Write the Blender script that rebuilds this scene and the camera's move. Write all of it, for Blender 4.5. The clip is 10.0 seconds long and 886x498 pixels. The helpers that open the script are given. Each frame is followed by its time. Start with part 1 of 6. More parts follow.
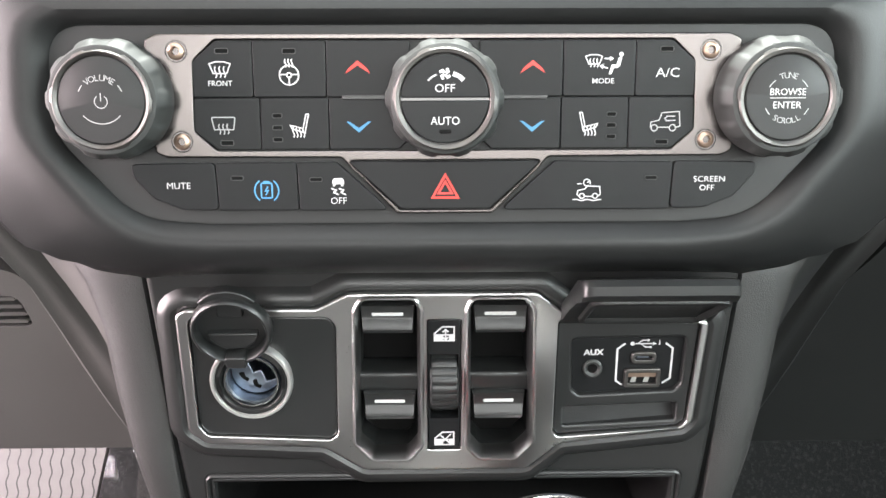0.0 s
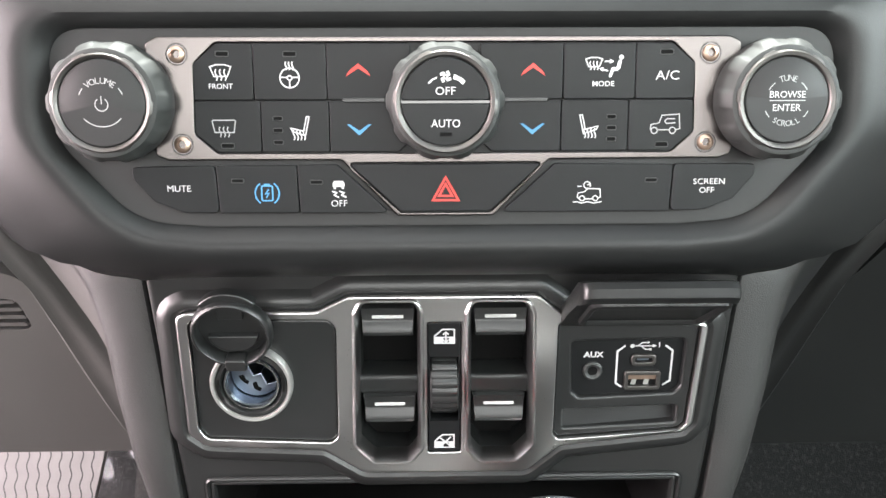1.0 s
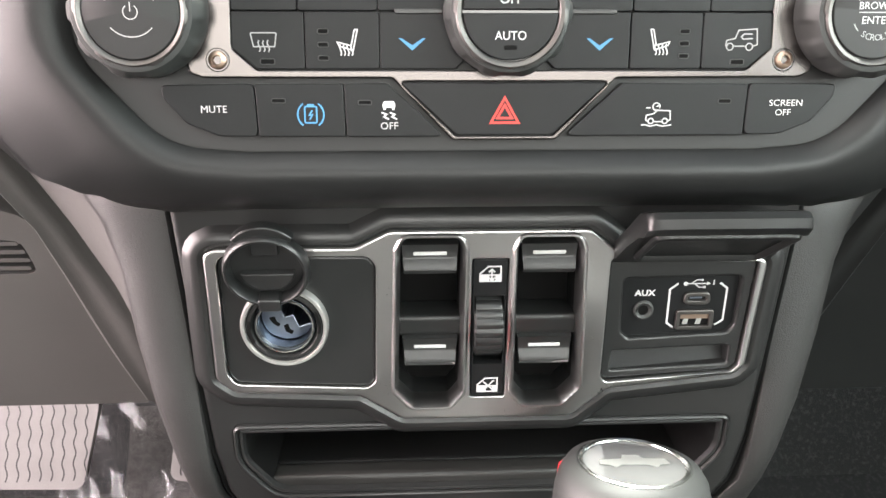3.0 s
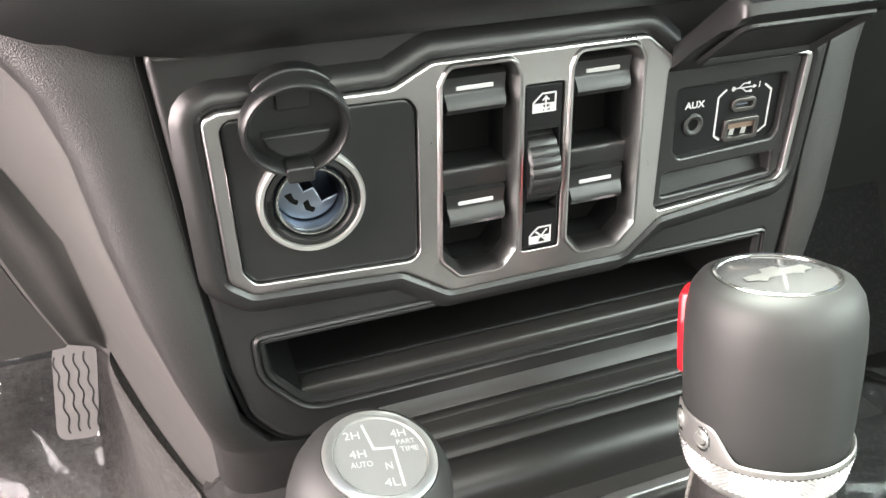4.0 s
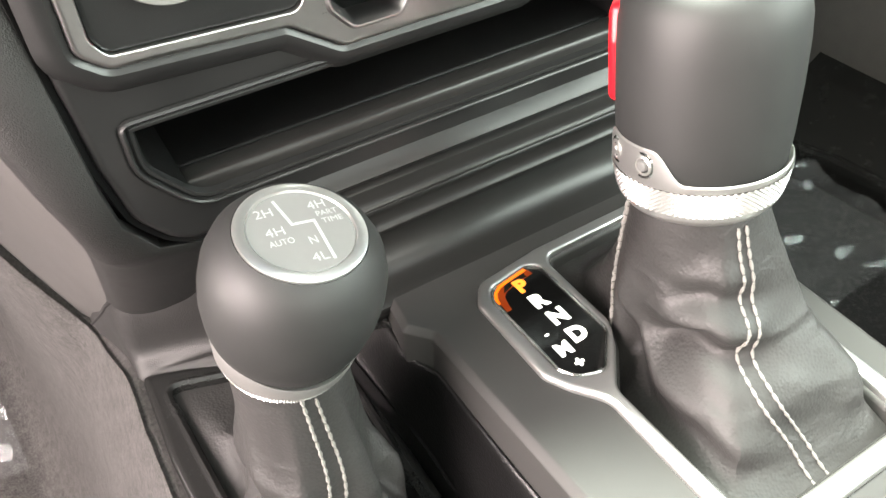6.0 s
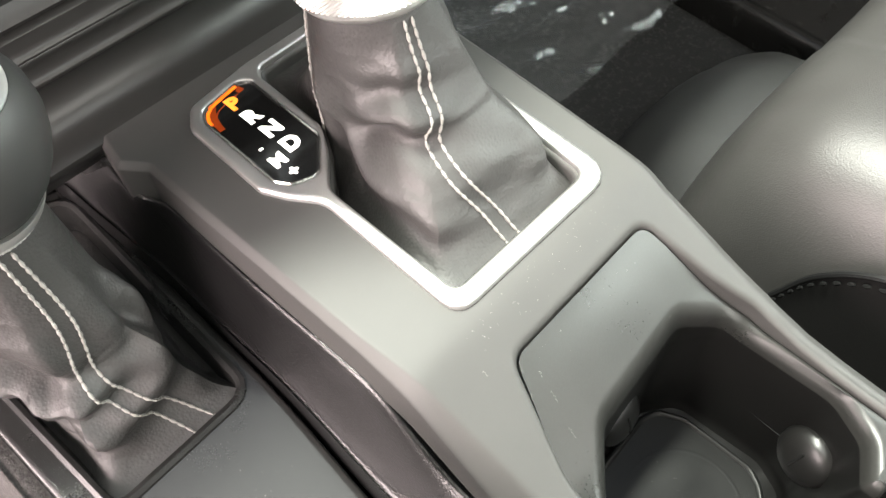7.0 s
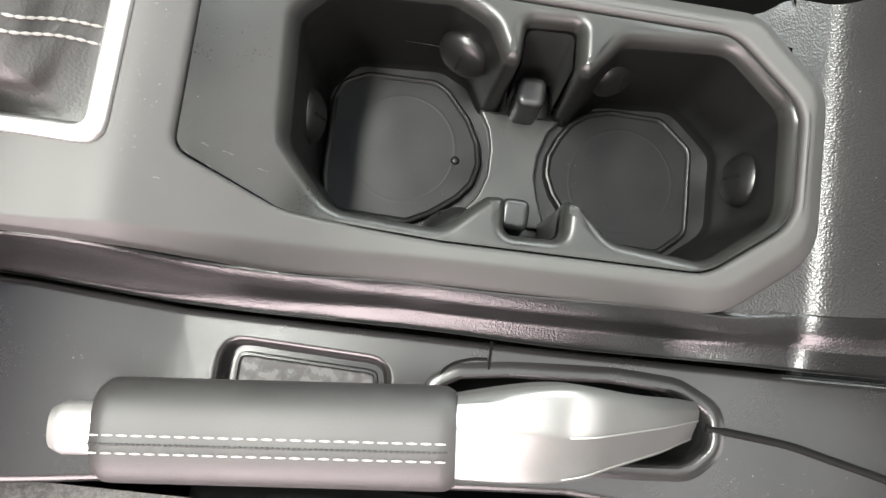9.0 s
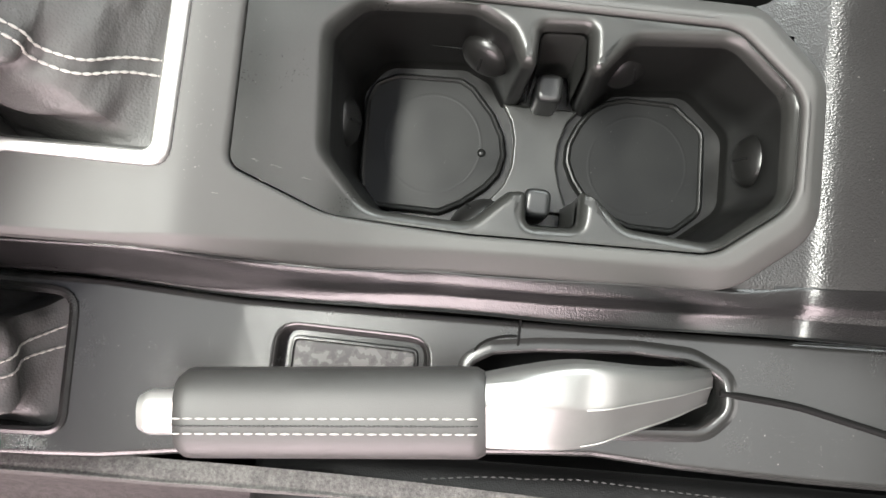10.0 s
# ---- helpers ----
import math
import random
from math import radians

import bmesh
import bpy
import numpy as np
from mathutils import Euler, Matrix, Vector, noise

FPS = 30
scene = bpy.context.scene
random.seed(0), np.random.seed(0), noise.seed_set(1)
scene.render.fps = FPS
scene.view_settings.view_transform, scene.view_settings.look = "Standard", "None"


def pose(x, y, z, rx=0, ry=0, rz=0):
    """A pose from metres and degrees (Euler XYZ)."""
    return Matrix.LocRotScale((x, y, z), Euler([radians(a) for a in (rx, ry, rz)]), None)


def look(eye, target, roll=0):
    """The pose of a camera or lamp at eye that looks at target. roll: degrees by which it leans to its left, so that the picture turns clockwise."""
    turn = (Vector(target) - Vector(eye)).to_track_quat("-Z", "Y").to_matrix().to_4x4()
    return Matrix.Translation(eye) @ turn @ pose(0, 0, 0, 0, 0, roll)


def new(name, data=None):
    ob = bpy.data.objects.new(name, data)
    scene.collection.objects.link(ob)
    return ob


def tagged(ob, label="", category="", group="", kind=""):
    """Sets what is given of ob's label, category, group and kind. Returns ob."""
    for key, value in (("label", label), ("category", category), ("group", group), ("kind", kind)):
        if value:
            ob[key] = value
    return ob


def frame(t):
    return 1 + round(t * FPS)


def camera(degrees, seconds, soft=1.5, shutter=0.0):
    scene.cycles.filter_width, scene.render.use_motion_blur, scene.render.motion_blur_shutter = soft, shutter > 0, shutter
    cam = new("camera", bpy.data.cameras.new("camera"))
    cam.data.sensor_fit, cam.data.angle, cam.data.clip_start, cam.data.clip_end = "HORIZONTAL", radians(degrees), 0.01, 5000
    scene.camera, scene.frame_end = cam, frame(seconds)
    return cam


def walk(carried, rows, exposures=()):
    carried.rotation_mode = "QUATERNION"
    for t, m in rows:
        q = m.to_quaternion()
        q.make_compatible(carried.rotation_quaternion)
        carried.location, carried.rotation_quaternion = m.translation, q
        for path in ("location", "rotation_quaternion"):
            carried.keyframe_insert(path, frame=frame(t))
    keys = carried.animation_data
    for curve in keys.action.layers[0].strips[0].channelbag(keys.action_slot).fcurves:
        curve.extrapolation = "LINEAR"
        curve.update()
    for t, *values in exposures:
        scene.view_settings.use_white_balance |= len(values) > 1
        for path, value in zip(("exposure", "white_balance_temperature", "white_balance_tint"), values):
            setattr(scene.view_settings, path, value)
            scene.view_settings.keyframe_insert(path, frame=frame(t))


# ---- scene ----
cam = camera(58.9, 10.0)
PATH = [
    (0.0, -0.0052, 0.0346, 0.7112, 71.02, 0.08, -0.96),
    (0.5, -0.0060, 0.0345, 0.7110, 71.25, 0.12, -1.12),
    (1.0, -0.0062, 0.0344, 0.7112, 71.22, 0.08, -1.14),
    (1.5, -0.0057, 0.0337, 0.7098, 71.47, 0.03, -1.05),
    (2.0, -0.0055, 0.0341, 0.7095, 70.82, -0.13, -0.92),
    (2.2, -0.0065, 0.0349, 0.7098, 70.21, -0.32, -0.88),
    (3.3, -0.0553, 0.0630, 0.6811, 67.45, -0.17, -5.84),
    (3.5, -0.0737, 0.0738, 0.6717, 66.41, 0.21, -9.24),
    (4.0, -0.1136, 0.1032, 0.6577, 60.96, 1.63, -19.69),
    (4.5, -0.1341, 0.1166, 0.6325, 55.40, 3.51, -26.24),
    (5.0, -0.1358, 0.1262, 0.6219, 50.91, 3.99, -30.41),
    (5.2, -0.1336, 0.1309, 0.6209, 49.60, 4.01, -31.80),
    (6.3, -0.1105, 0.1129, 0.6281, 44.47, 0.44, -32.14),
    (6.5, -0.1013, 0.1048, 0.6281, 41.64, -0.37, -34.12),
    (6.8, -0.0977, 0.1033, 0.6314, 35.69, -1.40, -41.32),
    (7.0, -0.0932, 0.0949, 0.6344, 32.57, -1.68, -46.65),
    (7.5, -0.0813, 0.0824, 0.6377, 24.26, -3.34, -62.98),
    (8.0, -0.0716, 0.0673, 0.6416, 18.45, -2.58, -73.56),
    (8.5, -0.0643, 0.0610, 0.6461, 11.74, -4.05, -79.11),
    (9.0, -0.0542, 0.0596, 0.6660, 7.66, -2.89, -81.60),
    (9.5, -0.0478, 0.0574, 0.6842, 5.73, -1.05, -82.75),
    (10.0, -0.0434, 0.0563, 0.6989, 4.59, 0.48, -83.47),
]
walk(cam, [(t, pose(*p)) for t, *p in PATH], [(0.0, 0.82, 6300, 8), (2.2, 0.82, 6300, 8), (3.4, 0.82, 6550, 6), (4.0, 0.84, 6500, 3), (5.2, 0.82, 6500, 2), (6.5, 0.84, 6650, 2), (7.5, 0.52, 6550, 10), (8.5, 0.4, 6480, 11), (10.0, 0.37, 6480, 11)])

# ---- world and light ----
world = bpy.data.worlds.new("sky")
scene.world = world
world.use_nodes = True
wn = world.node_tree
sky = wn.nodes.new("ShaderNodeTexSky")
sky.sky_type = "NISHITA"
sky.sun_disc = False
sky.sun_elevation, sky.sun_rotation = radians(52), radians(-120)
sky.air_density, sky.dust_density = 1.0, 4.0
wn.links.new(sky.outputs["Color"], wn.nodes["Background"].inputs["Color"])
wn.nodes["Background"].inputs["Strength"].default_value = 0.12


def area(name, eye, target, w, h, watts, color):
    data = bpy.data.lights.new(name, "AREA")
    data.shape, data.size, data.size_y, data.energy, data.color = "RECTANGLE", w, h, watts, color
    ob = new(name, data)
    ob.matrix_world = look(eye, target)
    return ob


# daylight standing in the door and window openings
area("door_opening_light", (-0.84, 0.26, 0.74), (0.0, 0.22, 0.46), 0.78, 0.66, 31.0, (1.0, 0.82, 0.83))
area("window_light_right", (0.83, -0.3, 0.97), (-0.05, 0.05, 0.40), 1.0, 0.42, 17.0, (0.93, 1.0, 0.965))
area("rear_window_light", (0, -1.1, 0.95), (0, 0.2, 0.5), 1.2, 0.46, 12.0, (1.0, 0.96, 0.90))
# added and unseen: a fill in the roof opening, a strip lamp above it
area("roof_fill_light", (0, -0.17, 1.27), (0, -0.168, 0.3), 0.6, 0.56, 3.2, (0.98, 1.0, 0.95))
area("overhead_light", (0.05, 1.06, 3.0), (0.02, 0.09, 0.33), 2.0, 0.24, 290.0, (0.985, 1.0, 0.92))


# ---- materials ----
def material(name, color, rough=0.5, metal=0.0, grain=0.0, scale=900.0, kind="noise", vary=0.12, coat=0.0, spec=0.5, blotch=40.0):
    m = bpy.data.materials.new(name)
    m.use_nodes = True
    t = m.node_tree
    b = t.nodes["Principled BSDF"]
    b.inputs["Base Color"].default_value = (*color, 1)
    b.inputs["Roughness"].default_value = rough
    b.inputs["Metallic"].default_value = metal
    b.inputs["Specular IOR Level"].default_value = spec
    b.inputs["Coat Weight"].default_value = coat
    b.inputs["Coat Roughness"].default_value = 0.08
    co = t.nodes.new("ShaderNodeTexCoord")
    if vary:
        # large soft blotches and fine speckle on colour and gloss
        n1, n2 = t.nodes.new("ShaderNodeTexNoise"), t.nodes.new("ShaderNodeTexNoise")
        n1.inputs["Scale"].default_value, n2.inputs["Scale"].default_value = blotch, scale * 0.6
        n1.inputs["Detail"].default_value, n2.inputs["Detail"].default_value = 4, 3
        mix = t.nodes.new("ShaderNodeMath")
        mix.operation = "MULTIPLY_ADD"
        t.links.new(co.outputs["Object"], n1.inputs["Vector"])
        t.links.new(co.outputs["Object"], n2.inputs["Vector"])
        t.links.new(n2.outputs["Fac"], mix.inputs[0])
        mix.inputs[1].default_value = 0.45
        t.links.new(n1.outputs["Fac"], mix.inputs[2])
        ramp = t.nodes.new("ShaderNodeMapRange")
        ramp.inputs["From Min"].default_value, ramp.inputs["From Max"].default_value = 0.35, 1.1
        ramp.inputs["To Min"].default_value, ramp.inputs["To Max"].default_value = 1 - vary, 1 + vary
        t.links.new(mix.outputs[0], ramp.inputs["Value"])
        hue = t.nodes.new("ShaderNodeVectorMath")
        hue.operation = "SCALE"
        hue.inputs[0].default_value = color
        t.links.new(ramp.outputs[0], hue.inputs["Scale"])
        t.links.new(hue.outputs[0], b.inputs["Base Color"])
        rr = t.nodes.new("ShaderNodeMath")
        rr.operation = "MULTIPLY"
        rr.inputs[1].default_value = rough
        t.links.new(ramp.outputs[0], rr.inputs[0])
        t.links.new(rr.outputs[0], b.inputs["Roughness"])
    if grain:
        if kind == "leather":
            v = t.nodes.new("ShaderNodeTexVoronoi")
            v.feature = "SMOOTH_F1"
            v.inputs["Scale"].default_value = scale
            v.inputs["Smoothness"].default_value = 0.5
            w = t.nodes.new("ShaderNodeTexNoise")
            w.inputs["Scale"].default_value, w.inputs["Detail"].default_value = scale * 0.35, 3
            add = t.nodes.new("ShaderNodeMath")
            add.operation = "MULTIPLY_ADD"
            add.inputs[1].default_value = 0.9
            t.links.new(co.outputs["Object"], v.inputs["Vector"])
            t.links.new(co.outputs["Object"], w.inputs["Vector"])
            t.links.new(w.outputs["Fac"], add.inputs[0])
            t.links.new(v.outputs["Distance"], add.inputs[2])
            out = add.outputs[0]
        else:
            w = t.nodes.new("ShaderNodeTexNoise")
            w.inputs["Scale"].default_value, w.inputs["Detail"].default_value = scale, 4
            if kind == "brushed":
                mp = t.nodes.new("ShaderNodeMapping")
                mp.inputs["Scale"].default_value = (0.04, 1, 1)
                t.links.new(co.outputs["Object"], mp.inputs["Vector"])
                t.links.new(mp.outputs[0], w.inputs["Vector"])
            else:
                t.links.new(co.outputs["Object"], w.inputs["Vector"])
            out = w.outputs["Fac"]
        bump = t.nodes.new("ShaderNodeBump")
        bump.inputs["Strength"].default_value = grain
        bump.inputs["Distance"].default_value = 0.0006
        t.links.new(out, bump.inputs["Height"])
        t.links.new(bump.outputs[0], b.inputs["Normal"])
    return m


def glow(name, color, strength):
    m = material(name, color, 0.4, vary=0)
    b = m.node_tree.nodes["Principled BSDF"]
    b.inputs["Emission Color"].default_value = (*color, 1)
    b.inputs["Emission Strength"].default_value = strength
    return m


BLACK = material("black_moulded_plastic", (0.0115, 0.012, 0.012), 0.33, grain=0.12, scale=2600)
BASE = material("matt_panel_base", (0.015, 0.0151, 0.015), 0.5, grain=0.08, scale=2600, spec=0.35)
FACE = material("knob_face_plastic", (0.0125, 0.0125, 0.0125), 0.5, grain=0.08, scale=3200, spec=0.35)
BUTTON = material("button_plastic", (0.006, 0.0064, 0.0068), 0.42, grain=0.1, scale=3200, spec=0.22)
GLOSS = material("gloss_black", (0.006, 0.006, 0.006), 0.12, vary=0.05, coat=0.4)
RAMP = material("ramp_plastic", (0.016, 0.0157, 0.015), 0.36, grain=0.06, scale=2200, spec=0.36)
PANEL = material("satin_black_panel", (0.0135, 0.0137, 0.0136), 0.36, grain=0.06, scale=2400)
STACK = material("soft_touch_dash", (0.0095, 0.01, 0.01), 0.42, grain=0.1, scale=1800, spec=0.3)
SKIN = material("grained_dash_skin", (0.019, 0.0186, 0.0181), 0.5, grain=0.26, scale=2100, kind="leather")
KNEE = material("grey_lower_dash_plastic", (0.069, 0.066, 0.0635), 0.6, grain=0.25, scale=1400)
SHELL = material("satin_console_plastic", (0.036, 0.0355, 0.034), 0.58, grain=0.05, scale=2600, spec=0.42)
LEDGE = material("console_side_plastic", (0.012, 0.0122, 0.0118), 0.26, grain=0.05, scale=2400)
TRAY = material("cup_tray_plastic", (0.0155, 0.0158, 0.0148), 0.34, grain=0.07, scale=1900, vary=0.34, spec=0.42, blotch=26)
# tray plastic darkened in colour for the shade down in the wells
CUPIN = material("shaded_well_plastic", (0.005, 0.005, 0.0048), 0.34, grain=0.12, scale=1800, vary=0.2, spec=0.28)
PAD = material("grip_pad_rubber", (0.0065, 0.0064, 0.0062), 0.34, grain=0.05, scale=1800, spec=0.4)
RUBBER = material("rubber_mat", (0.005, 0.0052, 0.005), 0.36, grain=0.06, scale=1500, vary=0.35, spec=0.18)
def wrinkle(m, scale=150.0, strength=0.55, stretch=(1.0, 1.0, 1.0), turn=0.0):
    """Adds irregular creases over the fine grain of a leather."""
    t = m.node_tree
    b = t.nodes["Principled BSDF"]
    old = b.inputs["Normal"].links[0].from_socket
    co, w, bump = t.nodes.new("ShaderNodeTexCoord"), t.nodes.new("ShaderNodeTexNoise"), t.nodes.new("ShaderNodeBump")
    w.noise_type = "RIDGED_MULTIFRACTAL"
    w.inputs["Scale"].default_value, w.inputs["Detail"].default_value, w.inputs["Distortion"].default_value = scale, 3, 0.8
    bump.inputs["Strength"].default_value, bump.inputs["Distance"].default_value = strength, 0.0016
    mp = t.nodes.new("ShaderNodeMapping")
    mp.inputs["Scale"].default_value, mp.inputs["Rotation"].default_value = stretch, (0.0, turn, 0.0)
    t.links.new(co.outputs["Object"], mp.inputs["Vector"])
    t.links.new(mp.outputs[0], w.inputs["Vector"])
    t.links.new(w.outputs["Fac"], bump.inputs["Height"])
    t.links.new(old, bump.inputs["Normal"])
    t.links.new(bump.outputs[0], b.inputs["Normal"])
    return m


STRIP = material("leather_trim", (0.0055, 0.0054, 0.0055), 0.3, grain=0.18, scale=1300, kind="leather", spec=0.55)
# trim leather with coarser grain, lightened in colour for its broad reflection
DECKSKIN = material("lightened_coarse_leather", (0.016, 0.0158, 0.0156), 0.34, grain=0.32, scale=1100, kind="leather")
LEATHER = wrinkle(material("black_leather", (0.031, 0.0303, 0.0293), 0.54, grain=0.24, scale=900, kind="leather", vary=0.2), 62, 0.75, (0.45, 0.6, 1.5), 0.5)
wrinkle(LEATHER, 190, 0.12, (0.7, 0.5, 1.3), -0.6)
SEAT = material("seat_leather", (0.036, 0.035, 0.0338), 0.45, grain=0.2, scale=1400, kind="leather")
KNOB = material("soft_knob_coating", (0.021, 0.0217, 0.021), 0.56, grain=0.05, scale=3000)
SATIN = material("satin_metal_trim", (0.115, 0.104, 0.101), 0.27, 1.0, grain=0.0, scale=2200, kind="brushed", vary=0.025)
CHROME = material("bright_chrome", (0.62, 0.62, 0.6), 0.22, 1.0, vary=0.05)
DARKMETAL = material("dark_satin_metal", (0.54, 0.535, 0.53), 0.28, 1.0, grain=0.02, scale=2000, vary=0.04)
SILVER = material("satin_silver_paint", (0.6, 0.6, 0.58), 0.32, 0.85, vary=0.06)
NECK = material("satin_grey_paint", (0.25, 0.25, 0.243), 0.36, 0.8, vary=0.06)
MAPDISC = material("grey_map_disc", (0.2, 0.2, 0.195), 0.3, vary=0.05)
BEZEL = material("satin_bezel_paint", (0.46, 0.46, 0.45), 0.36, 0.85, vary=0.06)
SCREW = material("warm_screw_metal", (0.42, 0.31, 0.245), 0.36, 1.0, vary=0.1)
STEEL = material("socket_steel", (0.21, 0.24, 0.29), 0.33, 1.0, vary=0.08)
RINGMETAL = material("knob_ring_metal", (0.105, 0.1, 0.096), 0.46, 1.0, vary=0.06)
# near-black felt; also paints shade on the tray liner and finger groove
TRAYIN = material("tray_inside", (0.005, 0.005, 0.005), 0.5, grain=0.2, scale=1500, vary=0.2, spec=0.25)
GRIP = material("fine_grip_leather", (0.0175, 0.0169, 0.0163), 0.55, grain=0.1, scale=2600, kind="leather", vary=0.12)
DUST = material("pale_dust", (0.16, 0.155, 0.145), 0.8, vary=0)
RINGGREY = material("knob_ring_rubber", (0.021, 0.0225, 0.0215), 0.6, grain=0.04, scale=2500)
WHITE = material("white_print", (0.46, 0.46, 0.46), 0.6, vary=0)
GREYPRINT = material("grey_print", (0.28, 0.28, 0.28), 0.6, vary=0)
RED = material("red_print", (0.5, 0.03, 0.022), 0.5, vary=0)
BLUE = material("blue_print", (0.05, 0.2, 0.36), 0.5, vary=0)
REDPLASTIC = material("red_release_button", (0.7, 0.01, 0.02), 0.3, vary=0.05)
THREAD = material("pale_thread", (0.22, 0.215, 0.2), 0.7, vary=0.1)
DARKTHREAD = material("dark_thread", (0.012, 0.012, 0.012), 0.7, vary=0.1)
CARPET = material("carpet", (0.04, 0.038, 0.037), 0.95, grain=1.0, scale=600, vary=0)
tk = CARPET.node_tree
pile = tk.nodes.new("ShaderNodeTexNoise")
pile.inputs["Scale"].default_value, pile.inputs["Detail"].default_value, pile.inputs["Roughness"].default_value = 620, 3, 0.75
patchy = tk.nodes.new("ShaderNodeTexNoise")
patchy.inputs["Scale"].default_value, patchy.inputs["Detail"].default_value = 140, 3
addn = tk.nodes.new("ShaderNodeMath")
addn.operation = "MULTIPLY_ADD"
addn.inputs[1].default_value = 0.5
pr_ = tk.nodes.new("ShaderNodeValToRGB")
pr_.color_ramp.elements[0].position, pr_.color_ramp.elements[0].color = 0.5, (0.021, 0.020, 0.0195, 1)
pr_.color_ramp.elements[1].position, pr_.color_ramp.elements[1].color = 1.0, (0.082, 0.078, 0.075, 1)
kc_ = tk.nodes.new("ShaderNodeTexCoord")
tk.links.new(kc_.outputs["Object"], pile.inputs["Vector"])
tk.links.new(kc_.outputs["Object"], patchy.inputs["Vector"])
tk.links.new(patchy.outputs["Fac"], addn.inputs[0])
tk.links.new(pile.outputs["Fac"], addn.inputs[2])
tk.links.new(addn.outputs[0], pr_.inputs[0])
tk.links.new(pr_.outputs[0], tk.nodes["Principled BSDF"].inputs["Base Color"])
# carpet copy with a much darker base colour, for passenger side and toe board
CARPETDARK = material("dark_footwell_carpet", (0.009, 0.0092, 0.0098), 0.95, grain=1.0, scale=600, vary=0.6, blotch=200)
HUMP = material("seat_base_trim", (0.03, 0.031, 0.0305), 0.7, grain=0.3, scale=900)
# seat leather darkened in colour for the shade beside the console
SEATSIDE = material("seat_side_shade", (0.008, 0.0077, 0.0074), 0.5, grain=0.15, scale=1500, kind="leather")
# seat leather blackened in colour for the shade on the driver's side; also piping
SEATBLACK = material("shaded_seat_leather", (0.005, 0.005, 0.0052), 0.6, grain=0.2, scale=1400, kind="leather", spec=0.18)
PEDAL = material("pedal_rubber_grey", (0.145, 0.139, 0.136), 0.6, grain=0.3, scale=900, vary=0.15)
LENS = material("smoked_lens", (0.09, 0.09, 0.09), 0.07, vary=0.05)
# near-black for joints; also stands in for shade inside holes and wells
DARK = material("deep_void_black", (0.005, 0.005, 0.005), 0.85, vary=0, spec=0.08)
LINER = material("black_headliner", (0.06, 0.06, 0.06), 0.9, grain=0.4, scale=600)
TRIM = material("cabin_trim_grey", (0.14, 0.136, 0.13), 0.7, grain=0.3, scale=600)
PGLOW = glow("amber_lamp", (1.0, 0.26, 0.03), 0.95)
AMBER = glow("amber_edge_spill", (1.0, 0.16, 0.005), 0.62)
EMBER = glow("dim_amber_spill", (0.22, 0.026, 0.001), 0.22)
WGLOW = glow("white_backlight", (1.0, 0.98, 0.95), 1.6)
CAMO = material("camo_mat_rubber", (0.03, 0.03, 0.03), 0.6, vary=0)
tcam = CAMO.node_tree
nz = tcam.nodes.new("ShaderNodeTexNoise")
nz.inputs["Scale"].default_value, nz.inputs["Detail"].default_value = 210, 2
cr = tcam.nodes.new("ShaderNodeValToRGB")
cr.color_ramp.interpolation = "CONSTANT"
cr.color_ramp.elements[0].color = (0.016, 0.016, 0.016, 1)
e = cr.color_ramp.elements.new(0.47)
e.color = (0.028, 0.028, 0.0275, 1)
cr.color_ramp.elements[-1].position, cr.color_ramp.elements[-1].color = 0.56, (0.055, 0.055, 0.053, 1)
tc = tcam.nodes.new("ShaderNodeTexCoord")
tcam.links.new(tc.outputs["Object"], nz.inputs["Vector"])
tcam.links.new(nz.outputs["Fac"], cr.inputs[0])
tcam.links.new(cr.outputs[0], tcam.nodes["Principled BSDF"].inputs["Base Color"])
FILM = bpy.data.materials.new("clear_plastic_film")
FILM.use_nodes = True
ft = FILM.node_tree
ft.nodes.remove(ft.nodes["Principled BSDF"])
clear_, shine_, both_ = ft.nodes.new("ShaderNodeBsdfTransparent"), ft.nodes.new("ShaderNodeBsdfGlossy"), ft.nodes.new("ShaderNodeMixShader")
shine_.inputs["Color"].default_value = (0.9, 0.92, 0.95, 1)
shine_.inputs["Roughness"].default_value = 0.13
both_.inputs[0].default_value = 0.022
ft.links.new(clear_.outputs[0], both_.inputs[1])
ft.links.new(shine_.outputs[0], both_.inputs[2])
milky_, veil_ = ft.nodes.new("ShaderNodeBsdfDiffuse"), ft.nodes.new("ShaderNodeMixShader")
milky_.inputs["Color"].default_value = (0.7, 0.72, 0.74, 1)
veil_.inputs[0].default_value = 0.05
ft.links.new(both_.outputs[0], veil_.inputs[1])
ft.links.new(milky_.outputs[0], veil_.inputs[2])
ft.links.new(veil_.outputs[0], ft.nodes["Material Output"].inputs["Surface"])

# ---- building helpers ----
AT = {}
MM = 0.001


def thing(name, at, label, category, group="", kind=""):
    ob = new(name)
    ob.empty_display_size = 0.02
    ob.location = at
    AT[ob] = Vector(at)
    return tagged(ob, label, category, group, kind)


